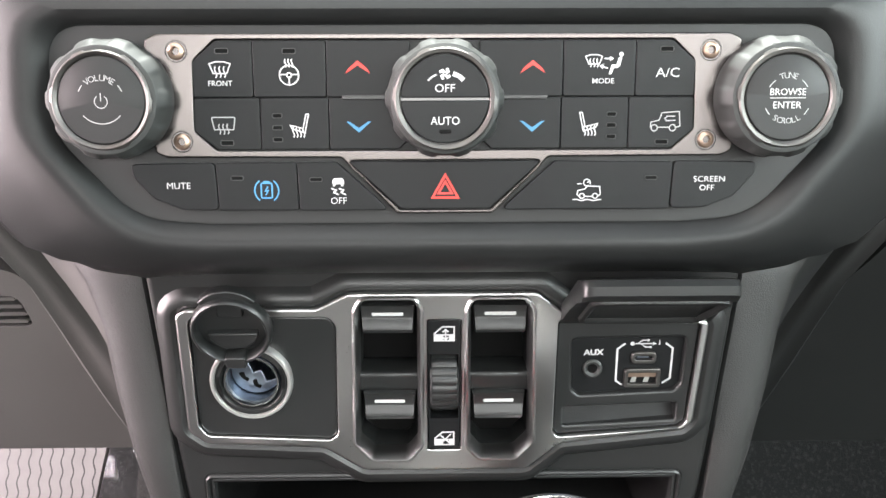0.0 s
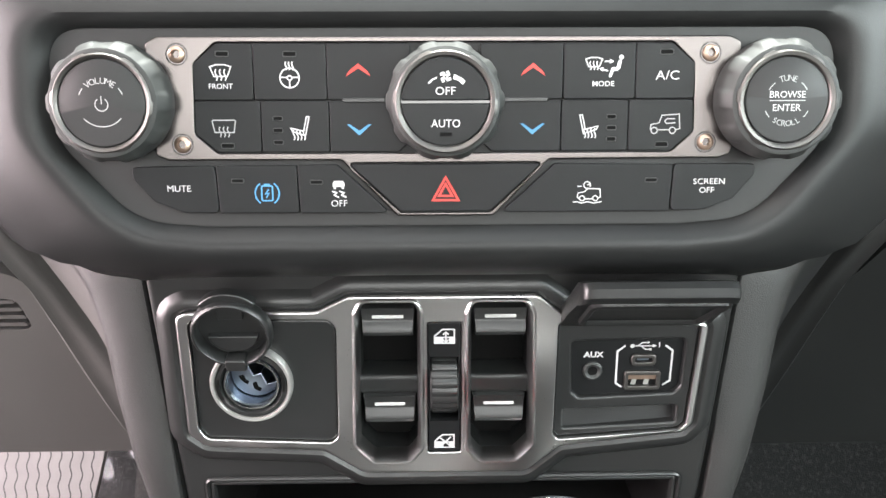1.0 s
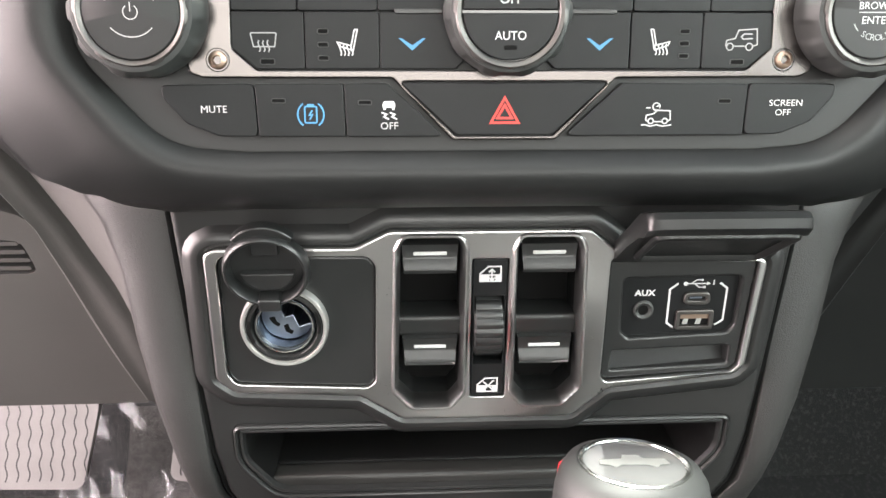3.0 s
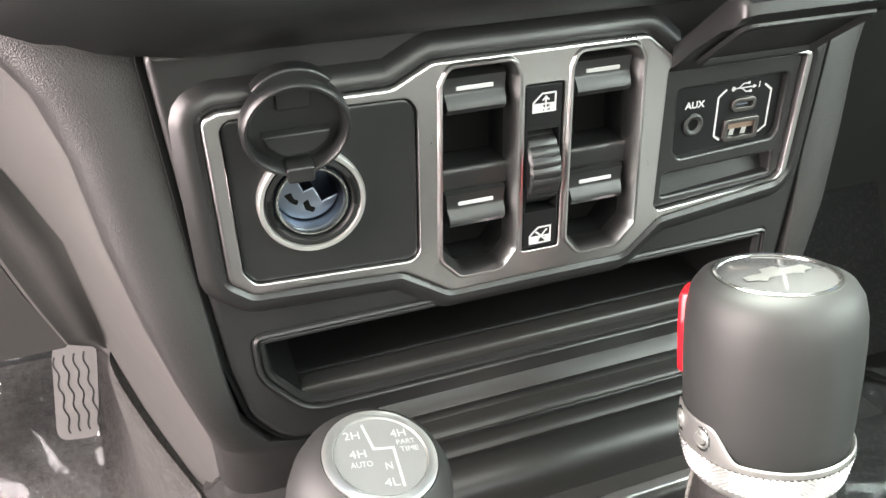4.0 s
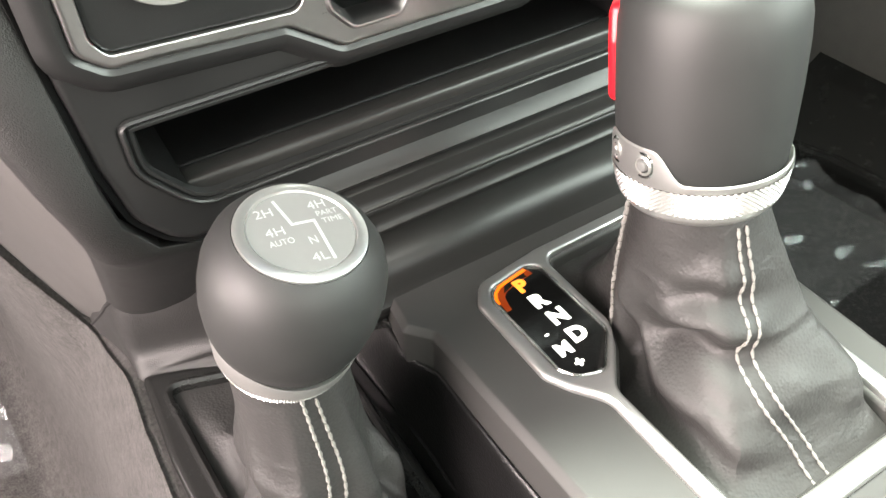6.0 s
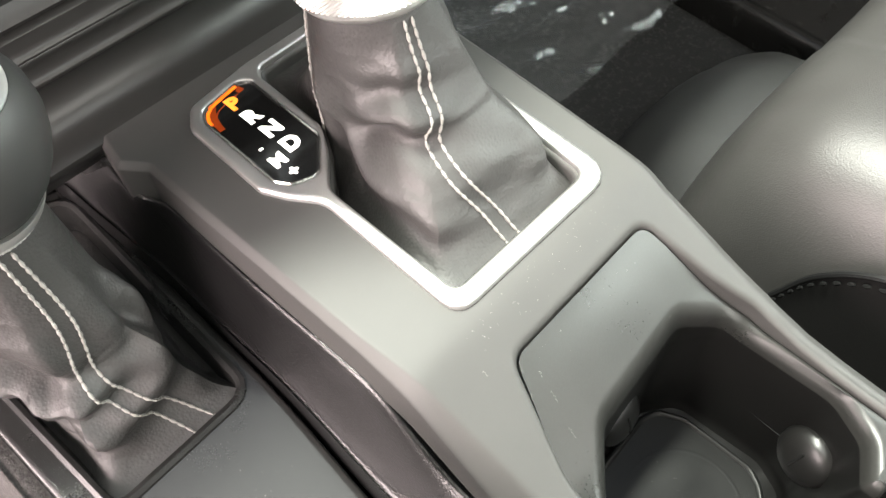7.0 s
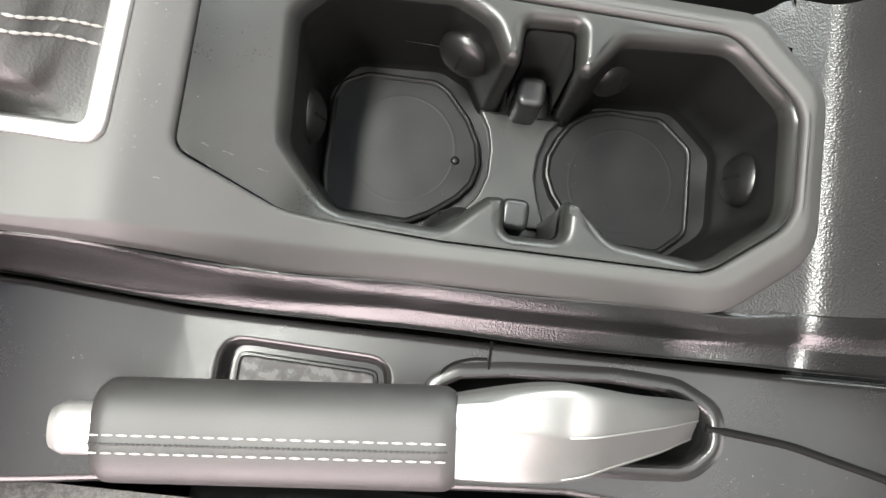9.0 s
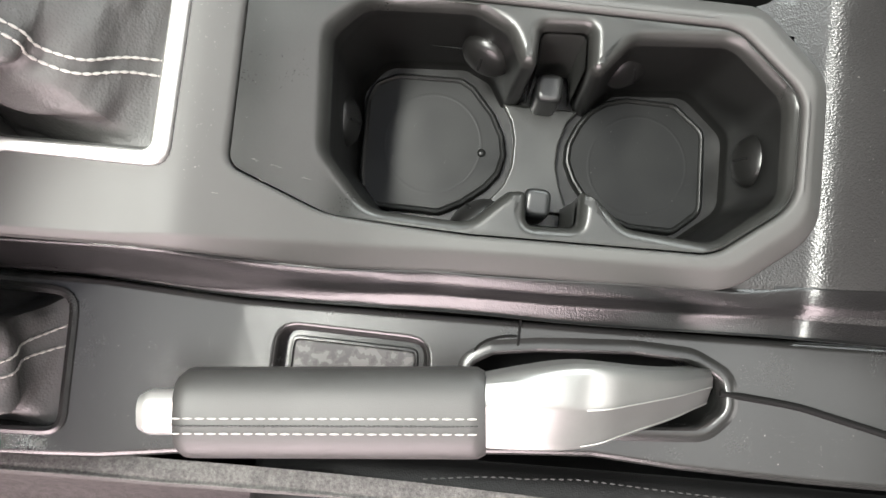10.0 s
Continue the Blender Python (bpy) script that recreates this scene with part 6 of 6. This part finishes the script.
td = part("shift_map_disc", lathe([(13.8, 21.0), (13.3, 21.5), (0, 21.9)], FT, 64), MAPDISC, tl, "grey disc with the shift pattern")
bm = ribbon([[(-3.2, 11.0), (-1.6, 2.2), (4.2, 2.0), (4.0, -11.2)]], 0.8, 21.95, FT)
for txt, x, y, h, w in (("2H", -7.0, 7.6, 2.7, 4.6), ("4H", -6.6, 1.0, 2.7, 4.8), ("AUTO", -6.2, -2.6, 1.9, 6.4), ("4H", 6.8, 7.0, 2.7, 4.6), ("PART", 8.4, 3.8, 1.7, 5.6), ("TIME", 8.8, 1.2, 1.7, 5.6), ("N", 1.4, -4.0, 2.4, 2.0), ("4L", 0.8, -9.4, 2.6, 4.2)):
    words(txt, x, y, h, FT, 21.95, w, bm=bm)
part("lettering", bm, WHITE, td)
rings = []
for i in range(5):
    ring = []
    for k in range(96):
        a = 2 * math.pi * k / 96
        zt = -22.2 + 5.5 * max(0, math.cos(a - radians(190))) ** 2
        r, z = [(18.8, -27.8), (20.2, -27.0), (21.0 + 0.12 * (zt + 22), zt - 0.9), (20.7 + 0.12 * (zt + 22), zt + 0.3), (18.5, zt - 1)][i]
        ring.append(FT(r * math.cos(a), r * math.sin(a), z))
    rings.append(ring)
part("collar", loft(rings), SILVER, tl, "bright scooped collar")
part("knurled_band", knurl(FT, 18.6, 19.4, -30.8, -27.4, 6, 132, 0.45), SILVER, tl, smooth=False)
rings = boot(inset(ccw(BOOTH), 1.0), lambda x, y: curve(y, Z_LEDGE) - along(y, [(228, 4.0), (250, 10.0), (345, 2.5)]) - 15 * max(0.0, min(1.0, (x + 84) / 20)) * max(0.0, min(1.0, (y - 228) / 22)), FT(0, 0, -29.6), 17.6, AT2, 5.0, 11, flare=0.34, splay=0.0, rear=0.14, crease=0.8, tight=0.9, plan=((2, 0.0, 0.55, -7.0, 0.24, 0.2), (330, 0.0, 0.3, -3.0, 0.2, 0.12), (318, 1.2, 0.24, 4.4, 0.52, 0.13), (338, 1.5, 0.18, -3.6, 0.5, 0.12), (300, 1.4, 0.16, -2.6, 0.5, 0.1), (215, 0.5, 0.75, 5.0, 0.36, 0.055), (215, 0.5, 0.75, -5.0, 0.46, 0.05), (200, 0.2, 0.8, 2.0, 0.62, 0.1), (262, 2.5, 0.4, 2.6, 0.24, 0.07), (258, 2.5, 0.4, -2.2, 0.32, 0.05), (232, -2.2, 0.2, -3.2, 0.22, 0.14), (248, -2.2, 0.16, 3.2, 0.22, 0.14), (216, -2.0, 0.16, 2.4, 0.24, 0.14), (288, 1.5, 0.24, 3.0, 0.3, 0.14), (275, 0.0, 0.2, -2.4, 0.14, 0.08), (296, 0.0, 0.14, 2.2, 0.12, 0.07)))
bt2 = part("boot", loft(rings), LEATHER, tl, "crumpled black leather boot")
stitch_rows(rings, 144 * 0.785, 1.7, bt2, r=0.55, length=0.9, lean=-6, bow=-6)
bm = loft([[TOP(p.x, p.y, d + curve(p.y, Z_LEDGE)) for p in inset(ccw(BOOTH), k)] for k, d in ((2.6, -16), (1.6, -2.5), (1.2, 0.8), (-0.6, 1.6), (-2.2, 0.9), (-2.8, -0.6))])
part("boot_frame", bm, LEDGE, tl, "black boot frame")

# ---- parking brake ----
pb = thing("parking_brake", TOP(-75, 60, 400), "parking brake lever with stitched leather grip and silver neck", "parking brake")
P0, P1 = Vector((-0.0905, 0.1485, 0.409)), Vector((-0.0775, 0.0395, 0.414))
dv = (P1 - P0).normalized()
sx = dv.cross(Vector((0, 0, 1))).normalized()
up = sx.cross(dv)


def squircle(a, e=2.6):
    c, s = math.cos(a), math.sin(a)
    return (abs(c) ** (2 / e) * (1 if c > 0 else -1), abs(s) ** (2 / e) * (1 if s > 0 else -1))


def sweep(pts, size, n=48, e=2.6):
    rings = []
    for i, p in enumerate(pts):
        t = (pts[min(i + 1, len(pts) - 1)] - pts[max(i - 1, 0)]).normalized()
        s = t.cross(Vector((0, 0, 1))).normalized()
        u = s.cross(t)
        w, h = size(i / (len(pts) - 1))
        rings.append([p + (w * s * squircle(2 * math.pi * k / n, e)[0] + h * u * squircle(2 * math.pi * k / n, e)[1]) * MM for k in range(n)])
    return rings


def ends(f, w, h, r=0.035):
    k = 1.0
    if f < r:
        k = 0.86 + 0.14 * math.sin(math.pi / 2 * f / r)
    if f > 1 - r:
        k = 0.9 + 0.1 * math.sin(math.pi / 2 * (1 - f) / r)
    return (w * k, h * k)


grip = part("grip", loft(sweep([P0.lerp(P1, i / 40) for i in range(41)], lambda f: ends(f, 16.2, 14.0)), caps=True), GRIP, pb, "stitched black leather grip")
for off, mt in ((-2.6, THREAD), (0, DARKTHREAD), (2.6, THREAD)):
    line = [P0.lerp(P1, 0.005 + 0.985 * i / 30) + up * 14.15 * MM + sx * (off + 3.2) * MM for i in range(31)]
    stitches(line, 4.3 * MM if off else 1.6 * MM, 0.74, 0.29 * MM if off else 0.35 * MM, grip, mt)
part("release_tip", loft(sweep([P0 + dv * (-15.5 + 1.2 * i) * MM for i in range(15)], lambda f: (lerp(6.6, 8.2, min(1, f * 5)), lerp(6.0, 7.4, min(1, f * 5)))), caps=True), SILVER, pb, "silver release button")


SHROUD = [((-77.4, 41, 425.8), 9.8, 12.6, 13.2, 24), ((-76.8, 33, 425.9), 9.8, 12.8, 15.0, 26), ((-75.9, 22, 425.9), 9.4, 12.8, 17.2, 27), ((-75.2, 13, 425.2), 9.0, 12.6, 18.6, 27), ((-74.4, 5, 423.2), 8.4, 12.2, 18.8, 27), ((-73.4, -3, 419.2), 7.8, 11.6, 17.8, 27), ((-72.0, -10, 413.9), 7.2, 10.8, 16.2, 27), ((-70.0, -22, 402.5), 6.6, 9.8, 13.8, 27), ((-67.6, -38, 385), 6.0, 8.8, 11.4, 27), ((-65.6, -52, 365), 5.4, 8.0, 9.8, 28), ((-64.8, -64, 344), 5.0, 7.6, 9.0, 30)]
sections = []
for c, wt, ws, wp, h in SHROUD:
    # driver's flank, flat top between two soft edges, a lower shoulder on the passenger's side
    prof = [(-ws, -h), (-ws, -h * 0.5), (-ws + 0.3, -8.0), (-ws + 1.4, -6.2), (-wt * 0.66, -4.2), (-wt * 0.2, -2.4), (wt * 0.2, -0.8), (wt * 0.4, -0.15), (wt * 0.7, 0.0), (lerp(wt, wp, 0.3), -0.3), (wp - 2.8, -1.2), (wp - 0.9, -3.4), (wp, -7.4), (wp, -h)]
    sections.append(smooth_path([(c[0] + a, c[1], c[2] + b) for a, b in prof], 3))
sections = smooth_rows(sections, 4)
part("neck", loft([[p * MM for p in r] for r in sections], caps=True), NECK, pb, "satin silver-grey lever neck sloping into its slot")
# bevel highlights drawn as thin silver tubes along the neck's edges
for sgn in (-1, 1):
    ln = smooth_path([(c[0] + (-ws + 1.4 if sgn < 0 else wt * 0.3), c[1], c[2] + (-6.3 if sgn < 0 else -0.3)) for c, wt, ws, wp, h in SHROUD[4:]], 4)
    part("edge_highlight", tube([TOP(*p) for p in ln], 0.0003, 6), SILVER, pb, "highlight of the bevelled edge, drawn as a fine silver thread")

# ---- pedals, seats and floor items ----
def pedal(name, label, pts, y, cols_n, tilt=0.5, thick=0.012):
    fr = lambda a, b, c: Vector((a * MM, y - c + (b - 200) * MM * tilt, b * MM))
    t = thing(name, fr(pts[0][0], pts[0][1], 0), label, "pedal")
    part("pad", prism(rounded(pts, 10, 4), 0, thick, fr, 0.004, back=True), PEDAL, t)
    xs = [p[0] for p in pts]
    zs = [p[1] for p in pts]
    x0, x1, z0, z1 = min(xs) + 8, max(xs) - 8, min(zs) + 8, max(zs) - 8
    for i in range(cols_n):
        x = lerp(x0, x1, (i + 0.5) / cols_n)
        line = [(x + 1.2 * math.sin(z * 0.35), z) for z in [lerp(z0, z1, k / 24) for k in range(25)]]
        part("tread_groove", ribbon([line], 1.4, thick + 0.0002, fr), BLACK, t)
    part("arm", tube([fr((min(xs) + max(xs)) / 2, max(zs) - 8, -0.004), fr((min(xs) + max(xs)) / 2 + 4, max(zs) + 60, -0.03), fr((min(xs) + max(xs)) / 2 + 4, max(zs) + 140, -0.03)], 0.008, 10), DARKMETAL, t)


pedal("brake_pedal", "wide grey rubber brake pedal", [(-450, 270), (-336, 268), (-352, 188), (-440, 190)], 0.715, 9)
pedal("accelerator_pedal", "narrow grey rubber accelerator pedal", [(-252, 279), (-217, 277), (-231, 199), (-264, 203)], 0.70, 4, 0.35)

# carpeted tunnel side and footwell slopes
rows = []
for y, xa, za in ((0.95, -0.235, 0.42), (0.65, -0.20, 0.39), (0.50, -0.165, 0.36), (0.40, -0.142, 0.335), (0.30, -0.132, 0.31), (0.1, -0.13, 0.28), (-0.2, -0.13, 0.26)):
    rows.append([Vector((xa + 0.05, y, za + 0.06)), Vector((xa, y, za)), Vector((xa - 0.018, y, za - 0.05)), Vector((xa - 0.03, y, za - 0.14)), Vector((xa - 0.06, y, 0.05)), Vector((xa - 0.12, y, 0.012)), Vector((-0.78, y, 0.01))])
top_edge = smooth_path([(-164, 480, 424), (-169, 473, 413), (-160, 465, 379), (-150, 457, 354), (-140.5, 446, 335), (-136, 412, 345), (-132, 378, 357), (-133, 350, 354), (-133, 300, 349), (-132, 200, 338), (-131, 80, 326), (-131, -60, 326), (-131, -200, 326)], 6)
foot = smooth_path([(-240, 840, 190), (-238, 800, 138), (-236, 740, 98), (-234, 680, 62), (-236, 600, 28), (-240, 520, 12), (-250, 450, 10), (-245, 400, 10), (-240, 340, 10), (-235, 240, 10), (-230, 100, 10), (-230, -60, 10), (-230, -200, 10)], 6)
left_rows = []
for i, (a, b) in enumerate(zip(top_edge, foot)):
    fuzz = 1.6 * noise.noise((i * 0.9, 3.1, 0)) + 1.0 * noise.noise((i * 2.3, 1.1, 4))
    ln = (a - b).length
    left_rows.append([q * MM for q in smooth_path([a + Vector((7, 8, 0)), a + Vector((2.5, 2.0, 1.0 + 0.6 * fuzz)), a + Vector((-1.0 - fuzz * 0.4, -1.2, 0.8 + 0.6 * fuzz)), a + Vector((-5, -1.5, -4)), a.lerp(b, 0.18) + Vector((-2, -6, -6)), a.lerp(b, 0.45) + Vector((4, -8, -12)), a.lerp(b, 0.75) + Vector((8, 0, -22)), b, b + Vector((-40, 0, 1)), b + Vector((-110, 0, 1))], 5)])
plain("tunnel_carpet_left", loft(left_rows, closed=False), CARPET, "grey speckled carpet on the tunnel side", "carpet")
rows = [[Vector((-x, y, z)) for x, y, z in ((p.x, p.y, p.z) for p in r)] for r in rows]
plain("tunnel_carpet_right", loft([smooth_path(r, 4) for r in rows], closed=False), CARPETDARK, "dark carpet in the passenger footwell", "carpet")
plain("door_sill_right", loft([smooth_path([(x, y, z) for x, z in ((xs, 0.0), (xs - 0.001, 0.035), (xs + 0.003, 0.05), (xs + 0.012, 0.053), (xs + 0.03, 0.046), (0.76, 0.05), (0.81, 0.075))], 3) for y, xs in ((-0.6, 0.652), (0.2, 0.655), (0.45, 0.657), (0.53, 0.65), (0.6, 0.628), (0.68, 0.585))], closed=False), LEDGE, "black door sill trim beside the passenger carpet", "door sill")
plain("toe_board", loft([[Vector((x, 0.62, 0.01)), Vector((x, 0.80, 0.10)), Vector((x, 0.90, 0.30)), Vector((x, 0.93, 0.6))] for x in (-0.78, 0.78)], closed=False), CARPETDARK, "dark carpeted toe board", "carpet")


def film_sheet(name, cx, cy, z, w, h, seed, label, rise=0.0):
    bm = bmesh.new()
    n = 40
    g = [[bm.verts.new((cx + w * (i / n - 0.5), cy + h * (j / n - 0.5), z + rise * (j / n) ** 1.2 + 0.02 * abs(noise.noise(((0.83 * i - 0.56 * j) * 0.035 + seed, (0.56 * i + 0.83 * j) * 0.15, 1.3))) + 0.018 * abs(noise.noise(((0.83 * i - 0.56 * j) * 0.05, (0.5 * i + 0.86 * j) * 0.34 + seed, 0.2))))) for j in range(n + 1)] for i in range(n + 1)]
    for i in range(n):
        for j in range(n):
            bm.faces.new((g[i][j], g[i + 1][j], g[i + 1][j + 1], g[i][j + 1]))
    return tagged(part(name, bm, FILM), label, "plastic film")


film_sheet("plastic_floor_film", -0.325, 0.73, 0.048, 0.16, 0.22, 3, "crumpled clear plastic film over the driver's floor", 0.155)
film_sheet("plastic_floor_film", 0.49, 0.52, 0.03, 0.3, 0.28, 8, "crumpled clear plastic film over the passenger's floor")


def seat_cushion(s, x0, y1, zt, label, name):
    st = thing(name, (s * (x0 + 0.25), -0.1, 0.1), label, "seat")
    rows = []
    for y, k in ((y1, 0.4), (y1 - 0.003, 0.56), (y1 - 0.010, 0.72), (y1 - 0.022, 0.85), (y1 - 0.04, 0.92), (y1 - 0.065, 0.97), (y1 - 0.12, 1.0), (y1 - 0.3, 1.02), (y1 - 0.7, 1.05)):
        top_z = 0.12 + (zt - 0.12) * k
        turn_in = 0.001 * along(1000 * (y - y1), [(-120, 0), (-62, 2), (-42, 6), (-20, 17), (-6, 33), (0, 50)])
        r = []
        for dx, dz in ((0.0, -1), (-0.002, 0.35), (0.0, 0.62), (0.006, 0.8), (0.02, 0.93), (0.04, 0.99), (0.07, 1.0), (0.11, 0.98), (0.17, 0.93), (0.5, 0.92)):
            z = 0.02 if dz < 0 else 0.12 + (top_z - 0.12) * dz
            r.append(Vector((s * (x0 + dx * (1 + 0.6 * (1 - k)) + turn_in), y, z)))
        rows.append(smooth_path(r, 3))
    c = part("cushion", loft(smooth_rows(rows), closed=False), SEAT, st, "black leather seat cushion")
    return st, c


st, cu = seat_cushion(1, 0.155, 0.178, 0.388, "black leather passenger seat with pale double stitching", "passenger_seat")
seam = smooth_path([(0.1526, 0.106, 0.300), (0.1522, 0.099, 0.316), (0.1522, 0.090, 0.342), (0.1526, 0.075, 0.360), (0.153, 0.058, 0.3675), (0.1534, 0.03, 0.370), (0.1534, -0.02, 0.369), (0.1534, -0.3, 0.366)], 10)
part("piping", tube(seam, 0.0016, 8), SEATBLACK, st)
# added skin that paints the cushion's shaded side below the piping
part("side_shade_panel", loft([[Vector((lerp(p.x, 0.150, f) - 0.0008 * math.sin(math.pi * min(1, 2 * f)), p.y, lerp(p.z - 0.0012, 0.09, f))) for f in (0, 0.05, 0.15, 0.4, 0.7, 1.0)] for p in seam], closed=False), SEATSIDE, st, "added dark skin below the piping for the shade beside the console")
stitches([p + Vector((-0.0026, 0, -0.004)) for p in seam], 0.0064, 0.5, 0.0009, st, DARK)
for o in (0.0, 0.006):
    stitches(smooth_path([(0.252 + o, 0.125, 0.3845), (0.222 + o, 0.1, 0.388), (0.203 + o, 0.07, 0.3895), (0.195 + o, 0.035, 0.3905), (0.193 + o, 0.0, 0.391), (0.192 + o, -0.1, 0.3915), (0.192 + o, -0.3, 0.392)], 6), 0.0055, 0.85, 0.0006, st, THREAD)
rows = []
for y, k, h in ((0.285, 0.35, 0.25), (0.278, 0.6, 0.5), (0.262, 0.82, 0.78), (0.235, 0.95, 0.94), (0.2, 1.0, 1.0), (0.1, 1.02, 1.02), (-0.1, 1.02, 1.02)):
    rows.append(smooth_path([(0.35 + a * k, y, 0.01 + b * h) for a, b in ((-0.2, 0.0), (-0.165, 0.05), (-0.13, 0.12), (-0.09, 0.17), (-0.04, 0.198), (0.03, 0.202), (0.09, 0.18), (0.15, 0.14), (0.18, 0.0))], 4))
part("seat_base", loft(smooth_rows(rows), closed=False, caps=False), HUMP, st, "dark rounded trim under the seat cushion")
dst = thing("driver_seat", (-0.33, -0.2, 0.1), "leather driver seat beside the parking brake, its shade put in near-black", "seat")
rows = []
for y, k in ((0.150, 0.55), (0.146, 0.75), (0.135, 0.9), (0.11, 0.98), (0.06, 1.0), (-0.2, 1.0), (-0.6, 1.0)):
    xa = -0.001 * along(y * 1000, [(-600, 106), (-60, 106), (-16, 105.5), (20, 108.5), (73, 114.5), (150, 122)])
    rows.append(smooth_path([(xa + 0.004, y, 0.05), (xa, y, 0.2 + 0.08 * k), (xa - 0.002, y, 0.2 + 0.112 * k), (xa - 0.009, y, 0.2 + 0.122 * k), (xa - 0.03, y, 0.2 + 0.125 * k), (xa - 0.10, y, 0.2 + 0.12 * k), (xa - 0.45, y, 0.2 + 0.11 * k)], 4))
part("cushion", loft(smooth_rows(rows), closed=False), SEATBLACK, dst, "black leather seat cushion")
stitches([Vector((-0.001 * along(y * 1000, [(-600, 106), (-60, 106), (-16, 105.5), (20, 108.5), (73, 114.5), (150, 122)]) - 0.009, y, 0.3224)) for y in [0.06 - 0.012 * i for i in range(30)]], 0.004, 0.6, 0.0004, dst, DARKTHREAD)

# ---- dust and crumbs ----
rnd = random.Random(4)
bm = bmesh.new()


def speck(x, y, z, r):
    c = TOP(x, y, z)
    top_v = bm.verts.new(c + Vector((0, 0, r * 0.7)))
    a0 = rnd.uniform(0, 6.28)
    ring = [bm.verts.new(c + Vector((r * rnd.uniform(0.6, 1.3) * math.cos(a0 + 1.2566 * k), r * rnd.uniform(0.6, 1.3) * math.sin(a0 + 1.2566 * k), -0.00005))) for k in range(5)]
    for k in range(5):
        bm.faces.new((top_v, ring[k], ring[(k + 1) % 5]))


for i in range(420):
    r = 0.00015 * (1 + 1.3 * rnd.random() ** 4)
    u, v = rnd.random(), rnd.random()
    zone = i % 6
    if zone == 0:
        x, y = lerp(8, 66, u), lerp(118, 142, v)
        speck(x, y, insert_top(y), r * 0.7)
    elif zone == 1:
        x, y = lerp(-98, -76, u), lerp(-130, -76, v)
        speck(x, y, curve(y, Z_LEDGE), r)
    elif zone == 2:
        a, d = 6.28 * u, 30 * v ** 0.5
        speck(38 + d * math.cos(a), (74 if rnd.random() < 0.5 else -28) + d * math.sin(a), FLOOR + 3.4, r * 0.8)
    elif zone == 3:
        x, y = lerp(-6, 70, u), lerp(150, 162, v)
        speck(x, y, curve(y, Z_TOP), r * 0.8)
    elif zone == 4:
        x, y = lerp(-10, 90, u), lerp(-117, -97, v)
        speck(x, y, deck_z(x, y) + 0.05, r)
    else:
        x, y = lerp(-60, -108, u), lerp(150, 215, v)
        speck(x, y, curve(y, Z_LEDGE), r * 0.8)
for (xa, ya, za), (xb, yb, zb) in (((1.9, 142.5, 408.9), (1.0, 140.4, 407.7)), ((5.7, 137.1, 405.6), (5.3, 135.3, 404.4)), ((4.8, 130.8, 401.3), (4.7, 127.7, 399.0)), ((-1.2, 134.3, 403.8), (-2.3, 133.2, 403.0)), ((2.6, 119.9, 393.3), (2.2, 116.8, 391.1)), ((-9.7, 147.9, 414.0), (-10, 146.2, 413.3))):
    # pale scuffs on the slope before the cups
    for k in range(6):
        s = k / 5
        speck(lerp(xa, xb, s) + rnd.uniform(-0.25, 0.25), lerp(ya, yb, s), lerp(za, zb, s) + 0.05, 0.00016)
tagged(part("dust_specks", bm, DUST, smooth=False), "pale dust specks scattered over the console", "dust", kind="stuff")
